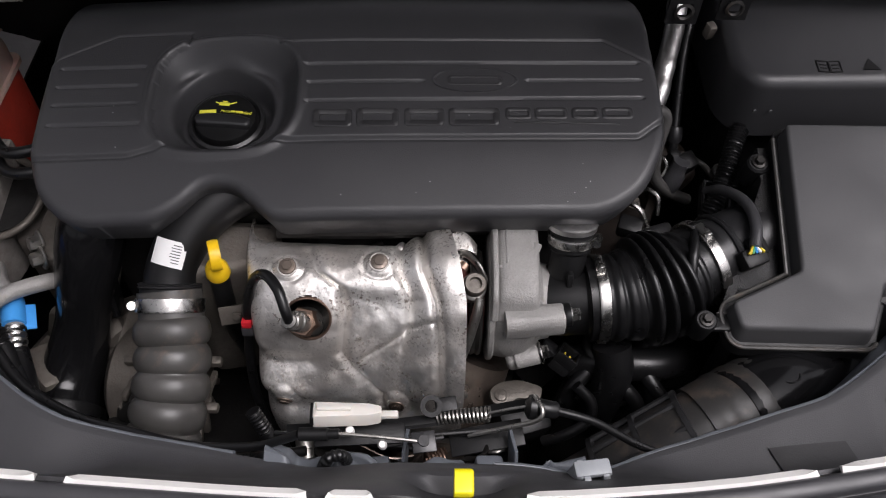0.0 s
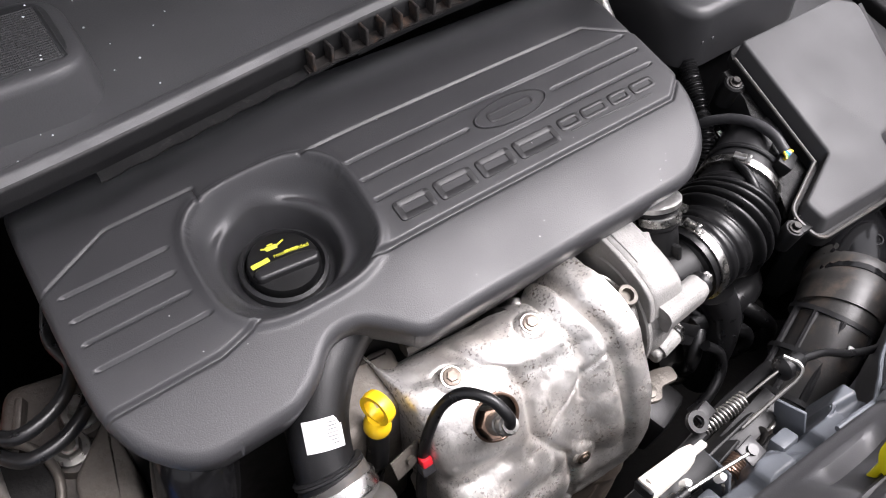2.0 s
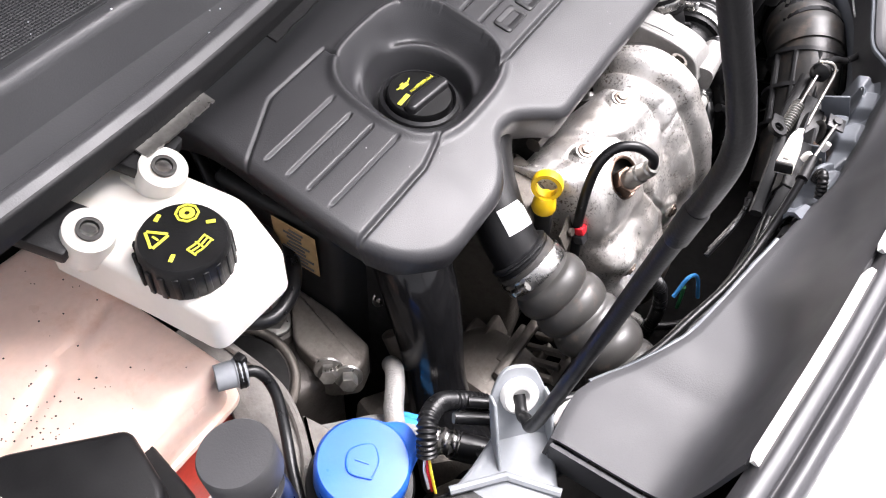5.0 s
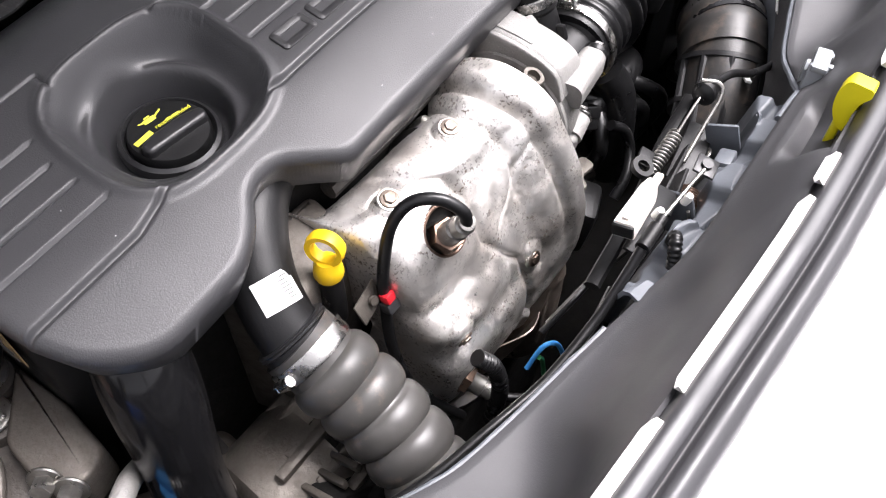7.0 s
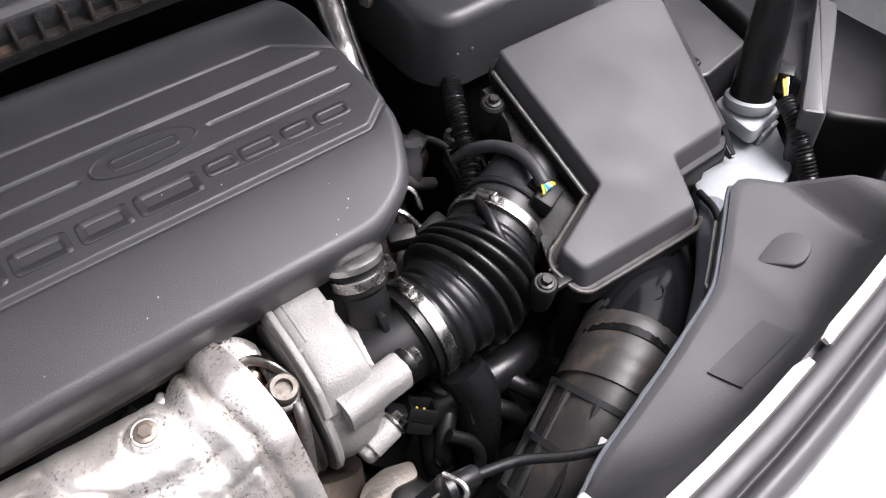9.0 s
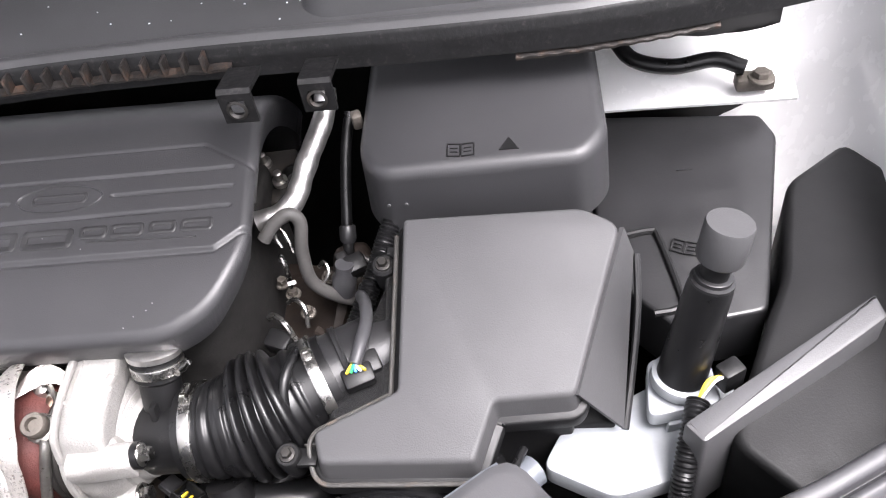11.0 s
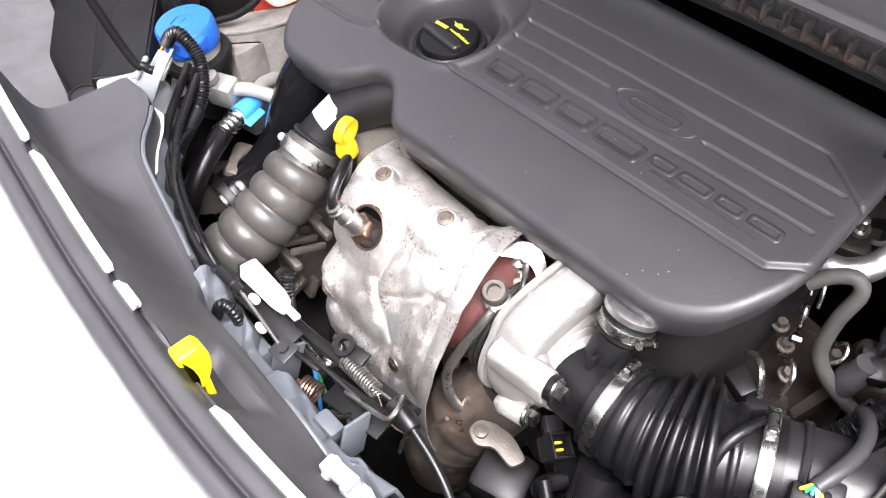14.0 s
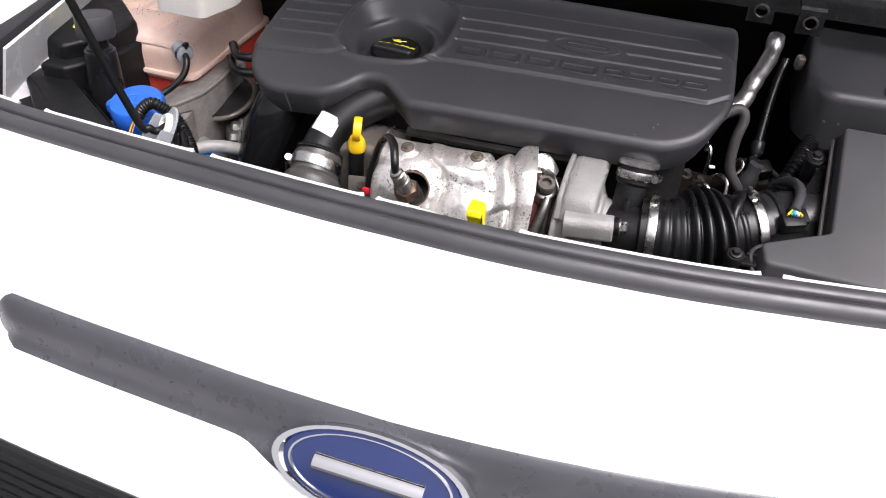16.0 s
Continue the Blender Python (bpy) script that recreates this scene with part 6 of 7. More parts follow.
def brake_reservoir():
    r = thing("brake_fluid_reservoir", (-0.48, 0.62, 1.03), "white plastic brake fluid reservoir with a black screw cap", "fluid reservoir")
    poly = rounded([(-0.447, 0.557), (-0.516, 0.558), (-0.521, 0.620), (-0.531, 0.705), (-0.445, 0.715), (-0.428, 0.612)], 0.010, 5)
    part("body", prism(poly, 1.075, lambda x, y: 1.114 + 0.06 * (y - 0.58), 0.008, 4), "nylon", r)
    for c in ((-0.452, 0.663, 1.126), (-0.519, 0.661, 1.125)):
        e = part("mounting_ear", cat(lathe([(0.0165, -0.016), (0.0175, 0.0), (0.0165, 0.010), (0.013, 0.012), (0.010, 0.010)], c, (0.1, -0.45, 1), 28), box((c[0], c[1] + 0.012, c[2] - 0.012), (0.034, 0.03, 0.02), 0.004)), "nylon", r)
        part("screw", lathe([(0.0085, 0.010), (0.0085, 0.0125), (0.006, 0.0125), (0.0055, 0.010), (0.003, 0.010)], c, (0.1, -0.45, 1), 20), "dark_steel", e, "dark screw in a washer")
    c = Vector((-0.492, 0.601, 1.114))
    ax = Vector((0.02, -0.06, 1))
    cap = part("screw_cap", lathe([(0.0295, 0), (0.0300, 0.002), (0.0295, 0.024), (0.0275, 0.0275), (0.0, 0.0280)], c, ax, 48), "black", r, "black ribbed screw cap with yellow signs")
    for k in range(20):
        a = 2 * math.pi * k / 20
        part("rib", box((c.x + 0.030 * math.cos(a), c.y + 0.030 * math.sin(a), c.z + 0.011), (0.003, 0.0042, 0.020), 0.001, (0, 0, math.degrees(a))), "black", cap)
    m = Matrix.Translation(c + Vector((0, -0.001, 0.0283))) @ pose(0, 0, 0, 3, 1, 0)

    def ring(x, y, r0, r1, n=24):
        return lathe([(r1, 0), (r1, 0.0007), (r0, 0.0007), (r0, 0)], (x, y, 0), (0, 0, 1), n, caps=False)
    signs = cat(ring(0.0155, 0.0100, 0.0065, 0.0080, 8), ring(0.0155, 0.0100, 0.0018, 0.0050))
    part("brake_sign", moved(signs, m), "print", cap, "yellow printed sign")
    tri = cat(*[box((-0.0115 + 0.0045 * math.cos(a), 0.0105 + 0.0045 * math.sin(a), 0.0003), (0.0020, 0.0135, 0.0007), 0.0002, (0, 0, math.degrees(a))) for a in (radians(30 + 120 * q) for q in range(3))], box((-0.0115, 0.0105, 0.0003), (0.0015, 0.005, 0.0007), 0.0002))
    part("warning_sign", moved(tri, m), "print", cap, "yellow printed sign")
    book = cat(*[box((0.0015 + 0.0040 * sx, -0.0145 + 0.003 * yy, 0.0003), (0.0062, 0.0013, 0.0007), 0.0002, (0, 0, sx * 8)) for sx in (-1, 1) for yy in (-1, 0, 1)],
               *[box((0.0015 + px, -0.0145, 0.0003), (0.0013, 0.008, 0.0007), 0.0002) for px in (-0.0075, 0, 0.0075)])
    part("book_sign", moved(book, m), "print", cap, "yellow printed sign")
    for px, py, rot in ((0.001, 0.0215, 20), (0.0195, -0.0065, -40), (-0.0165, -0.0085, 25)):
        part("print_bar", moved(box((px, py, 0.0003), (0.006, 0.0028, 0.0007), 0.0002, (0, 0, rot)), m), "print", cap)
    for c2 in ((-0.458, 0.682, 1.138), (-0.538, 0.683, 1.134)):
        solo("reservoir_bracket", cat(box((c2[0] + 0.010, c2[1], c2[2] - 0.004), (0.042, 0.040, 0.012), 0.003, (14, 0, 20)), box((c2[0] + 0.010, c2[1] + 0.016, c2[2] + 0.006), (0.046, 0.02, 0.03), 0.003)), "black", "black plastic bracket holding the brake reservoir", "bracket", "reservoir brackets")


def expansion_tank():
    t = thing("coolant_tank", (-0.57, 0.66, 0.88), "pinkish translucent coolant expansion tank with brown specks", "coolant tank")

    def shell(u, v):
        a = 2 * math.pi * u
        ex = 0.17
        cx, sx = math.copysign(abs(math.cos(a)) ** ex, math.cos(a)), math.copysign(abs(math.sin(a)) ** ex, math.sin(a))
        b = (v - 0.5) * math.pi
        cr, sr = abs(math.cos(b)) ** 0.22, math.copysign(abs(math.sin(b)) ** 0.32, math.sin(b))
        x = -0.600 + 0.104 * cx * cr
        y = 0.690 + 0.108 * sx * cr
        z = 0.970 + (0.044 if sr > 0 else 0.018) * sr
        return Vector((x + 0.02 * (y - 0.69), y, z))
    part("tank", sheet(shell, 72, 40), "tank", t)

    def lobed(x, y):
        """Height of the tank's top: shallow lobes parted by two grooves."""
        e = min(1.0, min(x + 0.702, -0.498 - x, y - 0.584, 0.796 - y) / 0.022)
        e = max(0.0, e)
        g1 = math.exp(-((y - 0.680 - 0.30 * (x + 0.56)) / 0.008) ** 2)
        g2 = math.exp(-((x + 0.560) / 0.008) ** 2) * (y < 0.69) + math.exp(-((x + 0.625) / 0.008) ** 2) * (y > 0.66)
        return 1.008 + 0.0125 * math.sqrt(e * (2 - e)) + 0.0016 * noise.noise(Vector((x * 26, y * 26, 3))) - 0.0055 * min(1.0, g1 + g2) * e
    part("top_shell", sheet(lambda u, v: Vector((-0.702 + 0.204 * u, 0.584 + 0.212 * v, lobed(-0.702 + 0.204 * u, 0.584 + 0.212 * v))), 84, 84, 0.002), "tank", t, "lobed pinkish top")
    rimline = rounded([(-0.494, 0.578), (-0.708, 0.578), (-0.704, 0.802), (-0.490, 0.802)], 0.016, 5)
    part("weld_rim", prism(rimline, 0.9645, 0.9705, 0.002, 2), "tank", t, "welded rim round the tank")
    part("base", prism(rounded([(-0.498, 0.584), (-0.703, 0.584), (-0.700, 0.798), (-0.495, 0.798)], 0.020, 5), 0.84, 0.963, 0.006, 3), "coolant", t, "red coolant seen in the tank base")
    part("filler_cap", lathe([(0.026, 0), (0.028, 0.004), (0.028, 0.022), (0.025, 0.026), (0, 0.027)], (-0.630, 0.735, 1.010), (0, 0, 1), 32), "black", t, "black screw cap")
    part("nipple", lathe([(0.010, 0), (0.0105, 0.014), (0.012, 0.015), (0.012, 0.022), (0.008, 0.023)], (-0.512, 0.583, 1.012), (0.9, -0.6, -0.1), 20), "bracket", t, "pale grey hose nipple")
    part("hose_clip", cat(band((-0.497, 0.573, 1.010), (0.9, -0.6, -0.1), 0.0105, 0.006), box((-0.493, 0.574, 1.022), (0.006, 0.008, 0.008), 0.001)), "black", t)
    part("vent_hose", tube([(-0.500, 0.575, 1.011), (-0.488, 0.564, 1.006), (-0.488, 0.550, 0.990), (-0.503, 0.530, 0.974), (-0.522, 0.508, 0.965), (-0.538, 0.486, 0.955), (-0.545, 0.47, 0.93)], 0.0045, n=14), "rubber", t, "thin black vent hose")
    random.seed(12)
    sp = []
    for k in range(110):
        x, y = (random.gauss(-0.605, 0.022), random.gauss(0.650, 0.020)) if k % 2 else (random.uniform(-0.69, -0.51), random.uniform(0.60, 0.78))
        p = (x, y, lobed(x, y) + 0.0020)
        r_ = random.uniform(0.0003, 0.0009)
        sp.append(lathe([(r_, 0), (r_ * 0.7, 0.0005)], p, (0, 0, 1), 7))
    tagged(part("brown_specks", cat(*sp), "rust", t), kind="stuff")


def engine_mount():
    m = thing("engine_mount", (-0.41, 0.60, 0.82), "dirty cast aluminium engine mount with large bolts", "engine mount")
    part("casting", prism(rounded([(-0.400, 0.560), (-0.452, 0.570), (-0.478, 0.640), (-0.440, 0.710), (-0.375, 0.700), (-0.372, 0.620)], 0.012, 4), 0.78, lambda x, y: 0.914 + 0.25 * (y - 0.62), 0.008, 3), "dark_cast", m)
    part("boss", cat(*[lathe([(0.022, -0.03), (0.020, 0.004), (0.017, 0.008), (0.012, 0.009)], q, (0.05, -0.25, 1), 28) for q in ((-0.411, 0.628, 0.916), (-0.392, 0.652, 0.924))]), "dark_cast", m)
    part("arm", prism(rounded([(-0.374, 0.640), (-0.372, 0.590), (-0.378, 0.546), (-0.404, 0.538), (-0.424, 0.560), (-0.418, 0.600)], 0.007, 4), 0.88, lambda x, y: 0.925 + 0.20 * (y - 0.58), 0.004, 3), "dirty_alu", m, "paler machined arm")
    ring = [(-0.474 + 0.047 * math.cos(q), 0.612 + 0.047 * math.sin(q), 0.930 + 0.012 * math.sin(q)) for q in [radians(-75 + 12 * k) for k in range(18)]]
    part("arched_rim", tube(ring, 0.0042, n=10, per=2), "dirty_alu", m)
    # shallow near-black dish: the bore's inner shade is painted, not deep
    part("bore", lathe([(0.042, 0.0), (0.040, -0.012), (0.0, -0.014)], (-0.474, 0.612, 0.928), (0, -0.2, 1), 30), "dark", m, "shallow dark dish standing for the shade in the bore")
    for c, h in (((-0.411, 0.628, 0.928), 0.014), ((-0.392, 0.652, 0.936), 0.014)):
        part("stud_nut", cat(hexbolt(c, (0.05, -0.25, 1), 0.0105, h), lathe([(0.0062, 0.0), (0.0062, 0.026), (0.005, 0.028)], c, (0.05, -0.25, 1), 14)), "oily_steel", m, "large zinc nut on a stud")
    for c in ((-0.418, 0.562, 0.917), (-0.412, 0.545, 0.912)):
        part("flange_bolt", hexbolt(c, (-0.75, -0.6, 0.3), 0.0085, 0.012), "oily_steel", m, "large flanged bolt")
    part("rib", box((-0.440, 0.668, 0.930), (0.008, 0.052, 0.016), 0.003, (14, 0, -25)), "dark_cast", m)
    w = thing("wheel_arch_casting", (-0.50, 0.52, 0.85), "dirty grey rough metal bracket below the coolant tank", "bracket")
    part("plate", prism(rounded([(-0.462, 0.668), (-0.466, 0.580), (-0.474, 0.546), (-0.498, 0.512), (-0.532, 0.484), (-0.552, 0.510), (-0.522, 0.560), (-0.498, 0.600), (-0.492, 0.668)], 0.005, 3), 0.84, lambda x, y: 0.958 + 0.06 * (y - 0.56), 0.004, 2), "pale_cast", w)
    part("raised_edge", tube([(-0.466, 0.650, 0.964), (-0.469, 0.582, 0.961), (-0.478, 0.549, 0.959), (-0.500, 0.516, 0.956), (-0.530, 0.490, 0.954)], 0.0038, n=8), "pale_cast", w)
    part("front_web", prism(rounded([(-0.470, 0.500), (-0.474, 0.542), (-0.500, 0.512), (-0.515, 0.490)], 0.003, 2), 0.82, 0.945, 0.003, 2), "pale_cast", w)
    b = thing("timing_cover", (-0.36, 0.62, 0.85), "black plastic timing belt cover with a yellowed label", "cover")
    part("body", prism(rounded([(-0.372, 0.585), (-0.315, 0.560), (-0.28, 0.62), (-0.30, 0.72), (-0.372, 0.72)], 0.01, 4), 0.80, 1.03, 0.012, 4), "black", b)
    part("label", sheet(lambda u, v: (-0.3745 - 0.001 * v, 0.600 + 0.046 * u, 0.975 + 0.050 * v), 4, 4, 0.0008), "kraft", b, "yellowed maker's label")
    random.seed(21)
    for k in range(9):
        part("label_bar", box((-0.3762 - 0.0008 * (k / 9), 0.622 + random.uniform(-0.004, 0.004), 0.980 + 0.005 * k), (0.0008, random.uniform(0.014, 0.036), 0.0022), 0.0002), "ink", b)
    part("screw", hexbolt((-0.340, 0.562, 0.935), (-0.3, -1, 0.3), 0.006, 0.005), "steel", b)
    h = solo("brake_hose", tube([(-0.462, 0.640, 1.00), (-0.437, 0.613, 1.000), (-0.402, 0.622, 1.000), (-0.381, 0.648, 1.003), (-0.386, 0.682, 1.008), (-0.366, 0.728, 1.02), (-0.345, 0.77, 1.03)], 0.0062, n=14), "rubber", "black rubber hose behind the brake reservoir", "hose")
    h2 = solo("brake_hose", tube([(-0.462, 0.628, 0.985), (-0.436, 0.600, 0.984), (-0.398, 0.608, 0.984), (-0.372, 0.640, 0.988), (-0.374, 0.690, 0.998), (-0.352, 0.735, 1.01), (-0.335, 0.775, 1.02)], 0.0062, n=14), "rubber", "black rubber hose below the brake reservoir", "hose")


def washer_and_prop():
    c = Vector((-0.498, 0.461, 0.989))
    ax = (0.0, -0.12, 1)
    w = thing("washer_filler", tuple(c), "blue flip cap on the screen washer filler neck", "filler cap")
    cap = part("cap", lathe([(0.0340, -0.020), (0.0350, -0.016), (0.0345, 0.006), (0.0320, 0.009), (0.0, 0.0095)], c, ax, 44), "blue", w, "blue plastic cap with a moulded wiper sign")
    hx, tx = Vector((-0.456, 0.446, 0)), Vector((-0.542, 0.459, 0))
    for nm, far, w0, w1, z0, z1 in (("tab", tx, 0.011, 0.009, -0.012, 0.000), ("hinge", hx, 0.026, 0.010, -0.010, 0.0045)):
        d = Vector((far.x - c.x, far.y - c.y))
        n_ = d.normalized()
        q = Vector((-n_.y, n_.x))
        o = Vector((c.x, c.y))
        poly = [o + n_ * 0.020 + q * w0, o + n_ * d.length + q * w1, o + n_ * d.length - q * w1, o + n_ * 0.020 - q * w0]
        part(nm, prism(rounded([tuple(p) for p in poly], [0.002, 0.007, 0.007, 0.002], 5), c.z + z0, c.z + z1, 0.003, 3), "blue", cap)
    m = Matrix.Translation(c + Vector((0, -0.001, 0.0097))) @ pose(0, 0, 0, 7, 0, 35)
    sign = cat(tube([(-0.013, -0.006, 0), (-0.008, 0.010, 0), (0.008, 0.010, 0), (0.013, -0.006, 0), (0, -0.011, 0), (-0.013, -0.006, 0)], 0.0007, n=6, per=6), tube([(-0.002, -0.004, 0), (0.001, 0.006, 0)], 0.0006, n=6, per=2))
    part("wiper_sign", moved(sign, m), "blue", cap)
    part("neck", lathe([(0.0300, -0.036), (0.0315, -0.020), (0.0330, -0.018), (0.0330, -0.012)], c, ax, 32), "nylon", w, "cream plastic neck")
    part("collar", lathe([(0.028, -0.12), (0.030, -0.046), (0.041, -0.044), (0.042, -0.038), (0.040, -0.034), (0.030, -0.033)], c, ax, 36), "black", w, "black plastic collar")
    # prop rod and its bracket
    b = thing("prop_bracket", (-0.425, 0.375, 0.95), "pale grey painted steel bracket holding the bonnet prop", "bracket")
    nrm = Vector((-0.62, -0.60, 0.50)).normalized()
    across = Vector((0.70, -0.72, 0)).normalized()
    upv = nrm.cross(across) * -1
    if upv.z < 0:
        upv = -upv
    mp = Matrix((across, upv, nrm)).transposed().to_4x4()
    mp.translation = Vector((-0.401, 0.393, 1.020))
    plate = prism(rounded([(-0.021, -0.050), (0.021, -0.050), (0.021, 0.000), (0.012, 0.022), (-0.010, 0.023), (-0.021, 0.002)], 0.009, 5), -0.002, 0.001, 0.0008, 1)
    part("upright", moved(plate, mp), "bracket", b)
    for sx in (-1, 1):
        part("cheek", moved(prism(rounded([(sx * 0.019, -0.050), (sx * 0.0215, -0.050), (sx * 0.0215, 0.002), (sx * 0.019, 0.002)], 0.001, 2), -0.001, lambda x, y: 0.014 - 0.12 * y, 0.0008, 1), mp), "bracket", b)
    part("bush", moved(lathe([(0.0125, -0.004), (0.0140, 0.000), (0.0140, 0.005), (0.0115, 0.008), (0.0070, 0.007), (0.0050, 0.003)], n=28), mp), "white_plastic", b, "cream plastic bush")
    part("foot", prism(rounded([(-0.398, 0.362), (-0.412, 0.398), (-0.452, 0.398), (-0.486, 0.402), (-0.490, 0.342), (-0.446, 0.328)], 0.008, 4), 0.930, lambda x, y: 0.990 + 0.10 * (x + 0.42), 0.005, 3), "bracket", b)
    part("lower_block", prism(rounded([(-0.456, 0.352), (-0.470, 0.378), (-0.505, 0.360), (-0.492, 0.328)], 0.006, 3), 0.90, 0.960, 0.004, 2), "bracket", b)
    for (x0, y0, x1, y1) in ((-0.478, 0.400, -0.446, 0.372), (-0.446, 0.372, -0.436, 0.334)):
        part("flange_ridge", tube([(x0, y0, 0.988), (x1, y1, 0.990)], 0.0035, n=8, per=4), "bracket", b)
    r = thing("bonnet_prop", (-0.418, 0.383, 1.015), "black steel rod propping the bonnet open", "prop rod")
    part("rod", tube([(-0.402, 0.392, 1.021), (-0.411, 0.384, 1.016), (-0.4165, 0.378, 1.022), (-0.4265, 0.366, 1.05), (-0.4660, 0.3225, 1.300), (-0.4725, 0.3150, 1.340), (-0.4750, 0.3125, 1.362), (-0.4790, 0.3160, 1.384), (-0.4945, 0.336, 1.45), (-0.5812, 0.440, 1.80), (-0.609, 0.473, 1.912)], 0.0046, n=16, per=6, smooth_path=True), "black", r)
    part("collar", lathe([(0.0046, -0.012), (0.0052, -0.01), (0.0052, 0.010), (0.0046, 0.012)], (-0.4692, 0.3190, 1.318), (-0.16, -0.17, 0.97), 16), "black", r)


def left_corner():
    buffer((-0.561, 0.482, 0.945), (-0.567, 0.499, 1.085), 0.0240, "black rubber bonnet buffer with a dusty flat cap")
    h = thing("headlight_housing", (-0.58, 0.44, 0.88), "black plastic rear of a headlight with a dusty flange", "headlight", "headlights")
    part("flange", prism(rounded([(-0.455, 0.388), (-0.488, 0.337), (-0.60, 0.395), (-0.69, 0.48), (-0.66, 0.52), (-0.541, 0.443)], 0.003, 3), 0.95, lambda x, y: 0.985 - 0.03 * (x + 0.46), 0.005, 2), "black", h, "dusty black flange")
    part("body", prism(rounded([(-0.472, 0.362), (-0.490, 0.315), (-0.62, 0.33), (-0.76, 0.42), (-0.82, 0.54), (-0.76, 0.64), (-0.70, 0.56), (-0.66, 0.52)], 0.01, 3), 0.86, lambda x, y: 0.955 - 0.25 * min(0.0, x + 0.62), 0.006, 2), "black", h)
    part("upper_panel", prism(rounded([(-0.672, 0.405), (-0.73, 0.375), (-0.90, 0.52), (-0.92, 0.80), (-0.70, 0.80), (-0.69, 0.56)], 0.012, 3), 0.92, lambda x, y: 1.050 + 0.05 * (y - 0.4), 0.006, 2), "satin", h, "flat dark top of the headlight housing")
    part("dial", lathe([(0.018, 0), (0.018, 0.004), (0.015, 0.005), (0.015, 0.003)], (-0.505, 0.328, 0.957), (0, 0, 1), 28), "satin", h)
    f = thing("fuse_box", (-0.64, 0.60, 0.92), "black plastic fuse box lid at the edge of the bay", "fuse box")
    part("lid", prism(rounded([(-0.579, 0.592), (-0.594, 0.546), (-0.634, 0.500), (-0.745, 0.54), (-0.735, 0.66), (-0.64, 0.645)], 0.007, 4), 0.90, lambda x, y: 1.035 + 0.06 * (y - 0.6), 0.006, 3), "black", f)
    part("lower_step", prism(rounded([(-0.572, 0.590), (-0.583, 0.535), (-0.622, 0.482), (-0.66, 0.48), (-0.66, 0.62), (-0.60, 0.62)], 0.006, 3), 0.90, 1.008, 0.006, 3), "black", f)
    part("dot", lathe([(0.010, 0), (0.009, 0.001)], (-0.643, 0.554, 1.0325), (0, 0, 1), 20), "print", f, "yellow round mark")
    a = thing("ac_pipe", (-0.41, 0.44, 0.86), "aluminium air conditioning pipe with a light blue sleeve", "pipe")
    part("pipe", tube([(-0.47, 0.545, 0.89), (-0.45, 0.515, 0.905), (-0.43, 0.495, 0.905), (-0.418, 0.462, 0.905), (-0.408, 0.432, 0.903)], 0.0095, n=18), "alu", a)
    part("sleeve", tube([(-0.430, 0.493, 0.906), (-0.4235, 0.477, 0.9065), (-0.419, 0.464, 0.9065)], 0.0118, n=20), "blue_clip", a, "light blue plastic sleeve")
    part("sleeve_tail", box((-0.410, 0.478, 0.902), (0.014, 0.030, 0.003), 0.001, (0, 20, 20)), "blue_clip", a)
    part("ferrule", tube([(-0.418, 0.460, 0.905), (-0.408, 0.432, 0.903)], lambda s, u: 0.0125 - 0.002 * abs(math.sin(s * 420)), n=20, per=24), "steel", a, "crimped steel ferrule")
    part("hose", tube([(-0.410, 0.437, 0.903), (-0.395, 0.405, 0.893), (-0.385, 0.375, 0.87), (-0.38, 0.35, 0.83)], 0.0125, n=18), "rubber", a)
    part("joint_block", cat(box((-0.448, 0.466, 0.925), (0.034, 0.028, 0.034), 0.005, (10, 5, 30)), lathe([(0.010, 0), (0.011, 0.003), (0.011, 0.008), (0.008, 0.010)], (-0.452, 0.456, 0.942), (-0.1, -0.3, 1), 20)), "alu", a, "cast aluminium joint block")
    part("side_pipe", tube([(-0.440, 0.472, 0.928), (-0.425, 0.487, 0.929), (-0.405, 0.500, 0.926), (-0.385, 0.515, 0.915), (-0.37, 0.53, 0.89)], 0.0085, n=16), "alu", a)
    for o, zz in ((0.0, 0.006), (0.010, -0.006), (0.019, 0.002)):
        solo("loom_cable", tube([(-0.430 + o, 0.428, 0.985 + zz), (-0.405 + o, 0.398, 0.975 + zz), (-0.372 + o, 0.366, 0.968 + zz), (-0.330 + o, 0.343, 0.965 + zz), (-0.285 + o, 0.328, 0.962 + zz), (-0.235 + o, 0.318, 0.955 + zz), (-0.20 + o, 0.315, 0.93)], 0.0046, n=12), "rubber", "black cable bundled along the front panel", "cable", "front cables")
    l = thing("front_loom", (-0.38, 0.37, 0.92), "black corrugated wiring loom along the front panel", "cable")
    part("conduit", tube([(-0.470, 0.425, 1.000), (-0.462, 0.431, 1.012), (-0.450, 0.437, 1.015), (-0.425, 0.440, 0.996), (-0.400, 0.424, 0.974), (-0.385, 0.402, 0.960), (-0.373, 0.380, 0.952), (-0.36, 0.358, 0.935)], loom(0.0072), n=14, per=40), "rubber", l)
    part("conduit", tube([(-0.366, 0.368, 0.952), (-0.345, 0.352, 0.956), (-0.322, 0.340, 0.952), (-0.300, 0.330, 0.945), (-0.27, 0.32, 0.92)], loom(0.0072), n=14, per=40), "rubber", l)
    part("tape", tube([(-0.388, 0.408, 0.962), (-0.372, 0.382, 0.955), (-0.352, 0.358, 0.952)], 0.0085, n=12), "black", l, "black cloth tape")
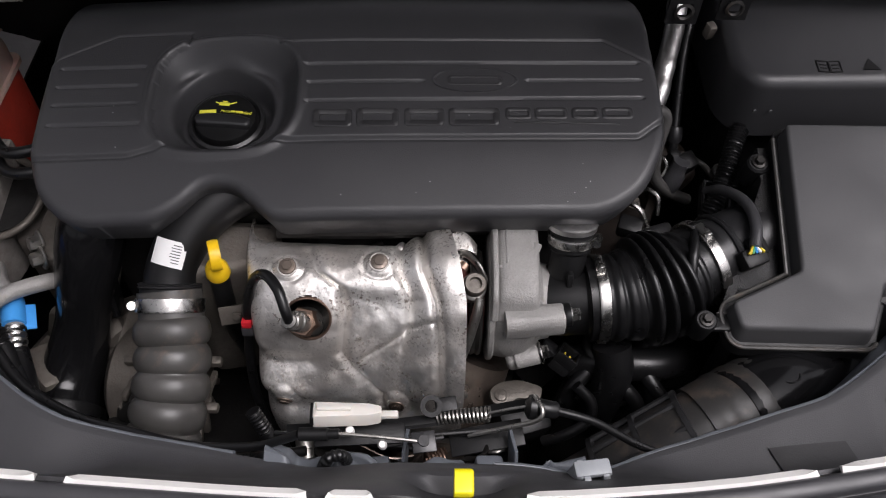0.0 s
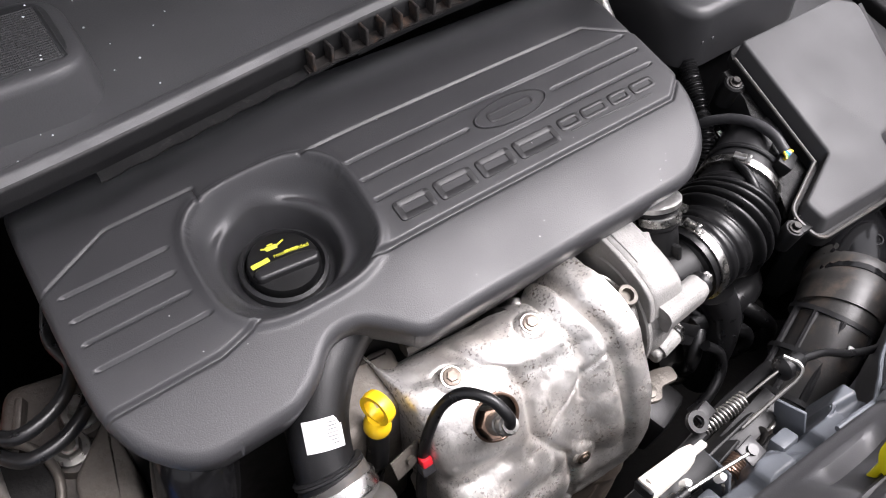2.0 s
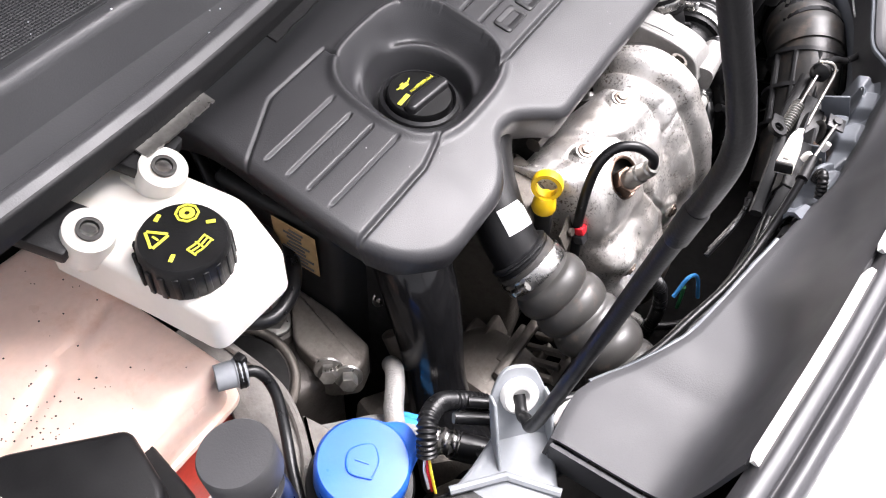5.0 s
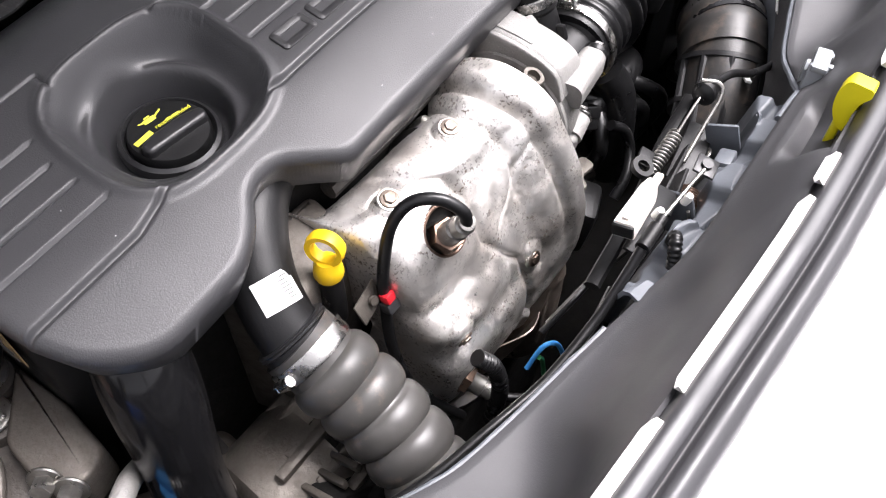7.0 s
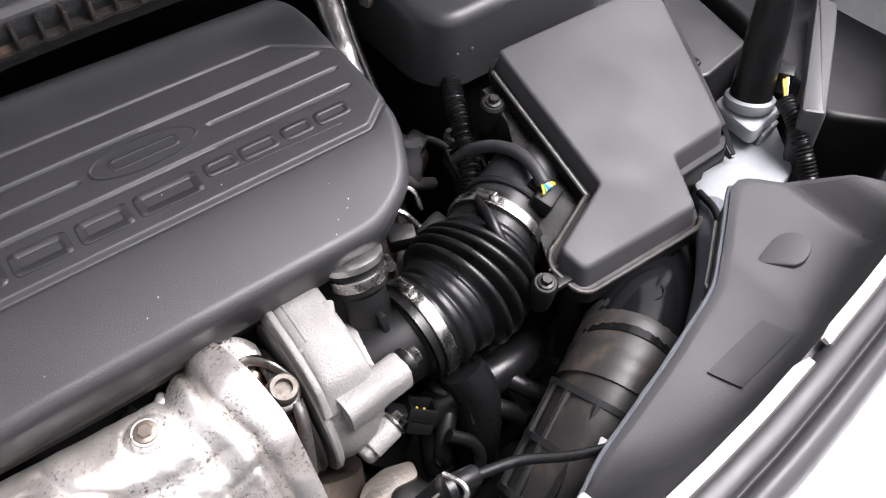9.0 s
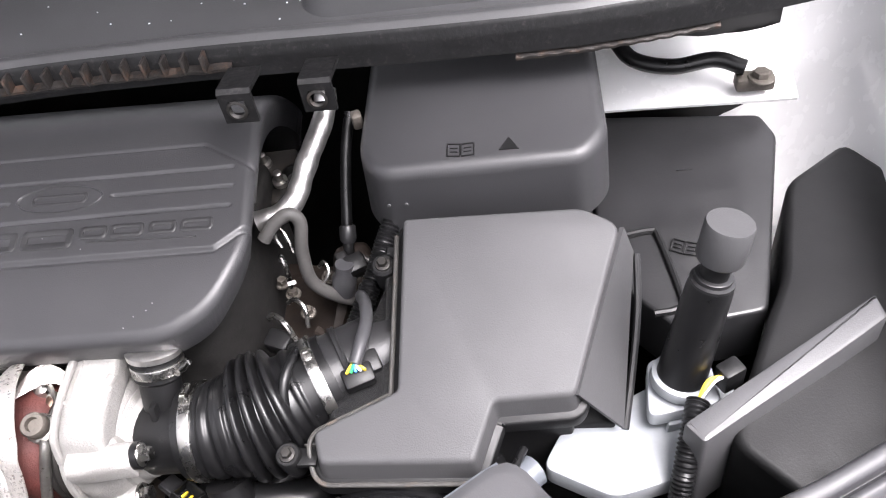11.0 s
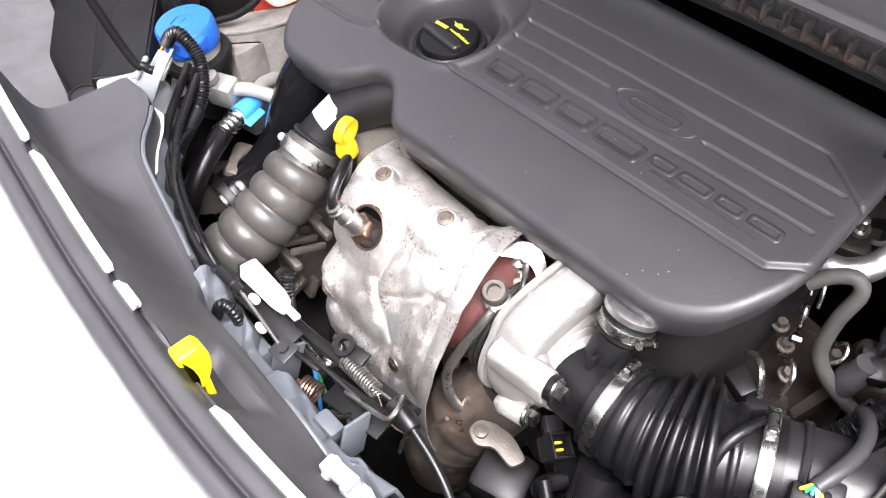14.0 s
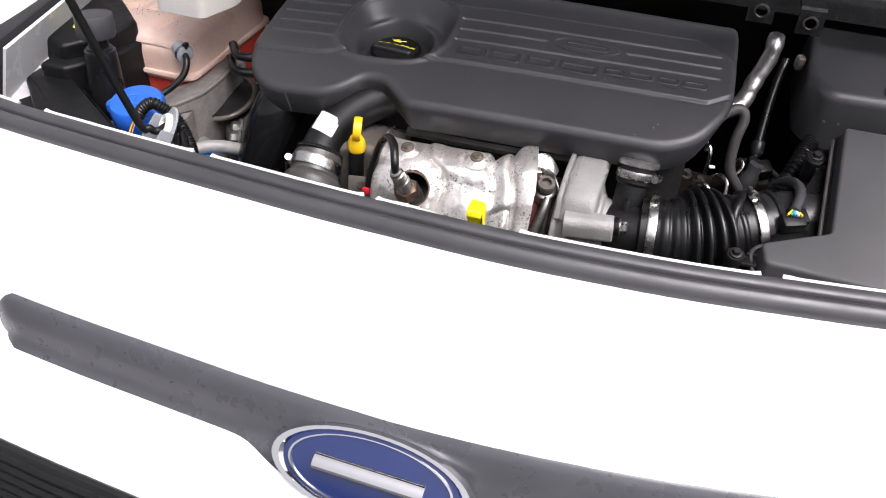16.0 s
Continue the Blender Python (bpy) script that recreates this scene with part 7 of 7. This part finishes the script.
    for k in range(3):
        part("wire", tube([(-0.469, 0.4245, 1.001), (-0.475, 0.418 + 0.003 * k, 0.992), (-0.480, 0.410 + 0.003 * k, 0.975)], 0.0011, n=6, per=4), ("wire_y", "red", "paper")[k], l)
    solo("front_cable", tube([(-0.43, 0.405, 0.955), (-0.40, 0.375, 0.962), (-0.345, 0.345, 0.968), (-0.285, 0.322, 0.972), (-0.235, 0.309, 0.976), (-0.20, 0.302, 0.980), (-0.15, 0.298, 0.985), (-0.10, 0.302, 0.992)], 0.0042, n=14), "rubber", "black cable clipped along the front panel", "cable")
    for k in range(3):
        o = 0.012 * k
        solo("front_cable", tube([(-0.22 + o, 0.315, 0.93), (-0.17 + o, 0.302, 0.955 + 0.5 * o), (-0.12 + o, 0.298, 0.95), (-0.09 + o, 0.29 - 0.3 * o, 0.90)], 0.0042, n=10), "rubber", "thin black cable behind the front panel", "cable")


def coil(a, b, r, turns, wire=0.0011):
    a, b = Vector(a), Vector(b)
    d = (b - a)
    z = d.normalized()
    s = (Vector((0, 0, 1)) - z * z.z).normalized()
    w = z.cross(s)
    n = turns * 10
    return tube([a + d * (i / n) + (s * math.cos(i * math.pi / 5) + w * math.sin(i * math.pi / 5)) * r for i in range(n + 1)], wire, n=6, per=1, smooth_path=False)


def latch():
    l = thing("bonnet_latch", (0.02, 0.32, 0.97), "black steel bonnet latch with springs and a release cable", "latch")
    part("rail", tube([(-0.115, 0.313, 1.005), (-0.03, 0.322, 1.000), (0.04, 0.334, 1.000), (0.085, 0.335, 1.018)], 0.006, n=8, flat=0.6), "black", l)
    part("back_plate", cat(box((-0.010, 0.315, 0.992), (0.110, 0.003, 0.036), 0.001, (20, 0, 6)), box((0.045, 0.312, 1.000), (0.060, 0.022, 0.003), 0.001, (8, -8, 8)), box((-0.055, 0.302, 1.024), (0.070, 0.016, 0.003), 0.001, (10, 3, 5))), "black", l)
    part("side_plate", box((-0.015, 0.304, 1.010), (0.050, 0.003, 0.022), 0.001, (30, 0, 10)), "black", l)
    part("slotted_lug", cat(lathe([(0.009, -0.002), (0.009, 0.003), (0.005, 0.003), (0.005, -0.002)], (0.000, 0.334, 1.010), (0, -0.4, 1), 20, caps=False), box((0.012, 0.337, 1.008), (0.018, 0.012, 0.004), 0.001, (15, 0, 10))), "black", l)
    part("spring", coil((0.006, 0.329, 1.000), (0.048, 0.328, 1.010), 0.0055, 13, 0.0012), "oily_steel", l, "dull coil spring")
    part("torsion_spring", coil((-0.004, 0.292, 0.995), (0.012, 0.297, 0.993), 0.0085, 6, 0.0013), "brown_steel", l, "brassy coil spring")
    part("spring_leg", tube([(-0.006, 0.285, 0.999), (-0.020, 0.283, 1.003), (-0.024, 0.286, 1.015)], 0.0014, n=6), "oily_steel", l)
    part("rod", tube([(-0.070, 0.292, 1.048), (-0.040, 0.290, 1.048), (-0.010, 0.288, 1.046)], 0.0015, n=8), "oily_steel", l, "thin steel rod")
    part("rod_eye", cat(box((-0.005, 0.2885, 1.044), (0.018, 0.016, 0.0025), 0.001, (12, 0, 8)), lathe([(0.0042, 0.0), (0.0042, 0.003), (0.0022, 0.003)], (-0.005, 0.2885, 1.045), (0, -0.2, 1), 14)), "satin", l)
    part("rod_ferrule", tube([(-0.098, 0.292, 1.046), (-0.080, 0.292, 1.047), (-0.068, 0.292, 1.048)], lambda q, u: 0.0052 - 0.0014 * (u > 0.7), n=14), "black", l)
    part("wire_bracket", tube([(0.030, 0.312, 1.004), (0.060, 0.312, 1.020), (0.082, 0.312, 1.034), (0.086, 0.318, 1.040), (0.080, 0.330, 1.041)], 0.0019, n=8), "oily_steel", l)
    part("hook", tube([(0.042, 0.305, 0.992), (0.050, 0.300, 1.000), (0.058, 0.302, 1.000), (0.060, 0.309, 0.994), (0.068, 0.312, 0.992)], 0.0016, n=8), "oily_steel", l)
    part("hook", tube([(0.028, 0.300, 0.985), (0.036, 0.296, 0.996), (0.044, 0.300, 1.000), (0.040, 0.310, 0.992)], 0.0045, n=8, flat=0.4), "dark_steel", l)
    for p in ((-0.061, 0.297, 1.043), (-0.036, 0.287, 1.041)):
        part("pin", lathe([(0.0034, -0.006), (0.0036, 0.0), (0.0025, 0.003)], p, (0, -0.3, 1), 14), "white_plastic", l)
    c = thing("white_connector", (-0.065, 0.311, 1.04), "cream plastic plug connector on the bonnet latch", "connector")
    m = pose(-0.064, 0.311, 1.042, -12, 4, 3)
    body = prism(rounded([(-0.026, -0.0075), (0.016, -0.0060), (0.026, -0.0035), (0.026, 0.0035), (0.016, 0.0060), (-0.026, 0.0075)], 0.002, 3), -0.0065, 0.0065, 0.002, 2)
    part("housing", moved(body, m), "nylon", c)
    # solid black block paints the shade inside the plug's mouth
    part("mouth", moved(cat(box((-0.0265, 0, 0), (0.003, 0.015, 0.009), 0.0005)), m), "black", c, "black block standing for the shaded plug opening")
    part("key_ridge", moved(box((-0.010, 0, 0.0072), (0.026, 0.005, 0.003), 0.001), m), "nylon", c)
    part("latch_tab", moved(box((0.032, 0, -0.001), (0.014, 0.006, 0.004), 0.001), m), "nylon", c)
    k = thing("release_cable", (0.10, 0.32, 1.0), "black bonnet release cable with a rubber boot", "cable")
    part("inner_wire", tube([(0.046, 0.327, 1.014), (0.066, 0.326, 1.026), (0.078, 0.325, 1.032)], 0.0012, n=6), "oily_steel", k)
    part("boot", lathe([(0.0055, 0), (0.0098, 0.003), (0.0098, 0.008), (0.0075, 0.010), (0.0068, 0.024), (0.0055, 0.026)], (0.074, 0.325, 1.032), (1, -0.08, -0.10), 18), "rubber", k)
    part("sheath", tube([(0.096, 0.323, 1.030), (0.130, 0.319, 1.018), (0.170, 0.309, 0.996), (0.215, 0.301, 0.984), (0.265, 0.306, 0.983), (0.310, 0.328, 0.987), (0.345, 0.352, 0.988), (0.385, 0.382, 0.985), (0.418, 0.415, 0.978), (0.432, 0.445, 0.97)], 0.0034, n=14), "rubber", k)
    part("sheath", tube([(-0.098, 0.292, 1.046), (-0.112, 0.293, 1.034), (-0.140, 0.296, 1.012), (-0.190, 0.303, 0.996), (-0.240, 0.316, 0.990), (-0.290, 0.332, 0.980), (-0.345, 0.362, 0.968), (-0.375, 0.395, 0.955)], 0.0036, n=14), "rubber", k)
    part("cable_tie", tube([(0.352, 0.354, 0.994), (0.356, 0.362, 0.998), (0.362, 0.358, 0.996)], 0.0014, n=6), "white_plastic", k)
    y = thing("release_lever", (0.016, 0.226, 1.09), "bright yellow plastic bonnet release lever", "lever")
    prof = rounded([(-0.009, 0.014), (0.006, 0.015), (0.010, 0.006), (0.009, -0.008), (0.003, -0.020), (-0.006, -0.024), (-0.003, -0.012), (-0.005, 0.002), (-0.0095, 0.008)], [0.002, 0.003, 0.006, 0.006, 0.003, 0.001, 0.008, 0.006, 0.001], 5)
    part("paddle", moved(prism(prof, -0.006, 0.006, 0.002, 3), Matrix.Translation((0.021, 0.224, 1.124)) @ Matrix(((0, 0, 1, 0), (1, 0, 0, 0), (0, 1, 0, 0), (0, 0, 0, 1)))), "lime", y)
    part("stem", box((0.021, 0.226, 1.094), (0.008, 0.006, 0.024), 0.002), "lime", y)
    s = thing("front_support", (0.05, 0.28, 0.90), "grey-blue plastic front support frame behind the panel", "support frame", kind="structure")

    def casting(u, v):
        x = -0.125 + 0.245 * u
        y0 = smooth_curve(lambda q: lerp_table(PANEL_Y, q), x, 0.02)
        h = 1.026 + 0.006 * math.tanh(6 * math.sin(x * 95 + 0.6)) * min(1, v * 4) + 0.004 * math.tanh(5 * math.sin(x * 41 + v * 4))
        return Vector((x, y0 + 0.003 + 0.032 * v + 0.004 * math.tanh(4 * math.sin(x * 70)) * v, h - 0.010 * v - 0.05 * max(0.0, v - 0.7) / 0.3))
    part("casting", sheet(casting, 150, 24, 0.003), "support", s, "stepped grey-blue moulding")
    for x0, yy, w, tilt in ((-0.040, 0.282, 0.020, -6), (0.045, 0.284, 0.022, 8)):
        part("block", box((x0, yy, 1.000), (w, 0.014, 0.026), 0.003, (-12, tilt, 4)), "support", s)
        part("web", box((x0 + 0.02, yy + 0.010, 1.004), (0.003, 0.026, 0.040), 0.001, (-20, 0, tilt)), "support", s)

    def ledge(u, v):
        x = -0.40 + 0.30 * u
        y0 = smooth_curve(lambda q: lerp_table(PANEL_Y, q), x, 0.02)
        return Vector((x, y0 + 0.004 + 0.018 * v + 0.003 * math.sin(x * 160) * v, 0.984 + 0.016 * u - 0.014 * v - 0.02 * v * v + 0.002 * math.sin(x * 110)))
    part("ledge", sheet(ledge, 80, 8, 0.003), "support", s, "grey-blue ledge")
    for xx, yy, zz in ((0.113, 0.257, 1.066),):
        g = cat(box((xx - 0.010, yy, zz - 0.006), (0.006, 0.014, 0.030), 0.002, (0, 10, 8)), box((xx + 0.011, yy + 0.002, zz - 0.006), (0.006, 0.014, 0.030), 0.002, (0, -10, 8)), box((xx, yy + 0.001, zz + 0.007), (0.026, 0.012, 0.006), 0.002, (0, 0, 8)), box((xx - 0.004, yy - 0.007, zz + 0.002), (0.005, 0.004, 0.014), 0.001, (0, 0, 8)), box((xx, yy + 0.003, zz - 0.014), (0.014, 0.010, 0.012), 0.002))
        part("clip", g, "bracket", s, "pale grey clip")
    part("clip_leg", box((0.128, 0.266, 1.040), (0.012, 0.008, 0.040), 0.002, (0, -15, 10)), "bracket", s)
    part("beam", tube([(-0.42, 0.375, 0.93), (-0.36, 0.338, 0.945), (-0.27, 0.305, 0.95), (-0.16, 0.283, 0.95), (0.0, 0.272, 0.95), (0.16, 0.280, 0.955), (0.27, 0.312, 0.965), (0.36, 0.365, 0.965), (0.44, 0.435, 0.955)], 0.013, n=12), "support", s)
    for a, b in ((-0.39, -0.30), (0.27, 0.33), (0.345, 0.40)):
        part("pale_edge", sheet(lambda u, v: (a + (b - a) * u, lerp_table(PANEL_Y, a + (b - a) * u) + 0.006 + 0.004 * v, 0.988 + 0.004 * v - 0.03 * max(0, abs(a) - 0.33)), 14, 3, 0.002), "white_plastic", s, "pale painted edge")
    solo("corrugated_lead", tube([(-0.082, 0.272, 1.022), (-0.077, 0.276, 1.036), (-0.071, 0.279, 1.038), (-0.066, 0.281, 1.032), (-0.063, 0.282, 1.020), (-0.060, 0.285, 0.99), (-0.055, 0.288, 0.95)], loom(0.0046), n=12, per=30), "rubber", "black corrugated lead at the bonnet latch", "cable")
    solo("corrugated_lead", tube([(-0.165, 0.37, 0.92), (-0.155, 0.36, 0.90), (-0.15, 0.355, 0.86), (-0.15, 0.36, 0.80)], loom(0.0068), n=12, per=30), "rubber", "black corrugated lead below the heat shield", "cable")
    solo("blue_wire", tube([(-0.115, 0.350, 0.85), (-0.100, 0.345, 0.87), (-0.085, 0.338, 0.86), (-0.075, 0.33, 0.82)], 0.0022, n=8), "blue_clip", "thin blue wire low at the front", "wire")
    solo("green_wire", tube([(-0.105, 0.345, 0.86), (-0.095, 0.345, 0.84), (-0.085, 0.345, 0.80)], 0.0022, n=8), "wire_g", "thin green wire low at the front", "wire")
    for o in (0.0, 0.009):
        solo("thin_wire", tube([(-0.135 + o, 0.335, 0.95), (-0.100 + o, 0.326, 0.965), (-0.06 + o, 0.326, 0.955), (-0.02 + o, 0.33, 0.93)], 0.0026, n=8), "rubber", "thin black wire below the bonnet latch", "wire", "latch wires")


def lower_engine():
    e = thing("engine_block", (-0.08, 0.62, 0.50), "dirty engine block and cylinder head, darkened for the shade under the cover", "engine")
    # block coloured near-black so the gaps under the cover look shaded
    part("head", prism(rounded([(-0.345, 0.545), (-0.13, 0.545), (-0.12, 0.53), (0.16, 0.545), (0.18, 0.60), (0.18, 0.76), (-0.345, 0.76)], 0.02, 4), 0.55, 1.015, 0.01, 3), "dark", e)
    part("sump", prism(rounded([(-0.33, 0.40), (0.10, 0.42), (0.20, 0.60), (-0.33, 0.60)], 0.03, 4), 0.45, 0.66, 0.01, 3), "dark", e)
    part("gasket_strip", tube([(-0.15, 0.520, 1.000), (-0.05, 0.522, 1.000), (0.06, 0.530, 1.0)], 0.008, n=8), "dark_steel", e)
    part("manifold_casting", prism(rounded([(-0.24, 0.475), (-0.16, 0.49), (-0.15, 0.54), (-0.26, 0.545)], 0.012, 4), 0.80, lambda x, y: 0.985 + 0.1 * (y - 0.5), 0.01, 4), "dirty_alu", e)
    a = thing("alternator", (-0.29, 0.45, 0.75), "dirty aluminium alternator with slotted casing", "alternator")
    part("case", lathe([(0.050, 0), (0.062, 0.010), (0.064, 0.06), (0.058, 0.075)], (-0.335, 0.462, 0.800), (1, -0.1, 0.1), 36), "dirty_alu", a)
    for k in range(12):
        ang = 2 * math.pi * k / 12
        part("slot_rib", box((-0.272, 0.456 + 0.050 * math.cos(ang), 0.806 + 0.050 * math.sin(ang)), (0.05, 0.008, 0.026), 0.002, (math.degrees(ang) + 90, 0, 0)), "dirty_alu", a)
    part("front_vent", cat(*[box((-0.305 + 0.016 * k, 0.424, 0.862), (0.006, 0.045, 0.008), 0.002, (-25, 0, 0)) for k in range(6)], box((-0.265, 0.448, 0.870), (0.10, 0.010, 0.010), 0.003), box((-0.265, 0.405, 0.852), (0.10, 0.010, 0.010), 0.003)), "dirty_alu", a)
    s = thing("starter_clutter", (-0.38, 0.40, 0.76), "dirty metal castings and pipes low beside the engine", "castings")
    random.seed(5)
    for k in range(16):
        x, y, z = random.uniform(-0.44, -0.27), random.uniform(0.36, 0.56), random.uniform(0.74, 0.84)
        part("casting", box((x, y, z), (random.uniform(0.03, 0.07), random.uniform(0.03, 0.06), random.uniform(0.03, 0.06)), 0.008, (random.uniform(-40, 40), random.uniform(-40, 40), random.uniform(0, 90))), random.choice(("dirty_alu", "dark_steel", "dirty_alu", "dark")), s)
    part("bent_pipe", tube([(-0.345, 0.545, 0.90), (-0.352, 0.525, 0.875), (-0.365, 0.510, 0.85), (-0.372, 0.505, 0.80)], 0.012, n=16), "dirty_alu", s)
    r = thing("radiator_fan_shroud", (0.0, 0.30, 0.6), "black plastic radiator fan shroud behind the front panel", "fan shroud")
    part("shroud", box((0.0, 0.268, 0.70), (0.84, 0.03, 0.44), 0.01), "black", r)
    part("crossbar", box((0.02, 0.300, 0.90), (0.70, 0.02, 0.03), 0.005), "black", r)
    p = thing("gearbox_clutter", (0.2, 0.5, 0.70), "black hoses, plugs and dark castings low beside the turbocharger", "castings")
    random.seed(15)
    for k in range(26):
        x, y, z = random.uniform(0.04, 0.36), random.uniform(0.40, 0.64), random.uniform(0.72, 0.86)
        part("casting", box((x, y, z), (random.uniform(0.03, 0.08), random.uniform(0.03, 0.07), random.uniform(0.03, 0.08)), 0.01, (random.uniform(-40, 40), random.uniform(-40, 40), random.uniform(0, 90))), random.choice(("black", "dark", "dark_steel", "black")), p)
    for k in range(5):
        x, y = random.uniform(0.10, 0.26), random.uniform(0.40, 0.52)
        part("hose", tube([(x, y, 0.80), (x + random.uniform(-0.05, 0.05), y - 0.02, 0.87), (x + random.uniform(-0.06, 0.06), y + 0.03, 0.90), (x + 0.05, y + 0.08, 0.88)], 0.008, n=12), "rubber", p)
    part("lower_hose", tube([(0.175, 0.445, 0.925), (0.18, 0.43, 0.90), (0.175, 0.42, 0.86), (0.17, 0.42, 0.80)], 0.019, n=18), "rubber", p)
    part("rubber_box", box((0.092, 0.420, 0.805), (0.055, 0.050, 0.06), 0.008, (10, 5, 20)), "black", p)
    part("box_cap", lathe([(0.008, 0), (0.009, 0.004), (0.008, 0.012), (0.0, 0.014)], (0.068, 0.428, 0.834), (-0.3, -0.5, 1), 16), "dark_steel", p)
    c = thing("sensor_plug", (0.13, 0.42, 0.88), "black plug with yellow wires below the turbocharger", "connector")
    pm = pose(0.1330, 0.4405, 0.9060, -28, 18, -32)
    part("plug", moved(cat(box((0, 0, -0.010), (0.022, 0.020, 0.014), 0.003), *[box((q * 0.010, 0, 0.001), (0.0025, 0.021, 0.012), 0.001) for q in (-1, 1)], *[box((0, q * 0.0095, 0.001), (0.0205, 0.0025, 0.012), 0.001) for q in (-1, 1)]), pm), "black", c)
    part("lever_clip", moved(box((-0.018, 0.002, -0.004), (0.018, 0.018, 0.006), 0.0015), pm), "satin", c, "grey locking clip")
    for k in range(2):
        part("pin", moved(box((-0.003 + 0.006 * k, 0, -0.001), (0.0022, 0.008, 0.005), 0.0006), pm), "wire_y", c, "brass-yellow contact")
    part("lead", tube([(0.142, 0.415, 0.895), (0.158, 0.405, 0.880), (0.158, 0.395, 0.86), (0.135, 0.385, 0.845), (0.115, 0.385, 0.83)], 0.0055, n=12), "rubber", c)
    b = solo("belt_hose", tube([(0.14, 0.45, 0.88), (0.19, 0.44, 0.895), (0.235, 0.445, 0.89), (0.27, 0.47, 0.87)], 0.017, n=18), "rubber", "dark rubber hose below the intake hose", "hose")


air_box()
battery_cover()
right_corner()
foil_pipe()
brake_reservoir()
expansion_tank()
engine_mount()
washer_and_prop()
left_corner()
latch()
lower_engine()
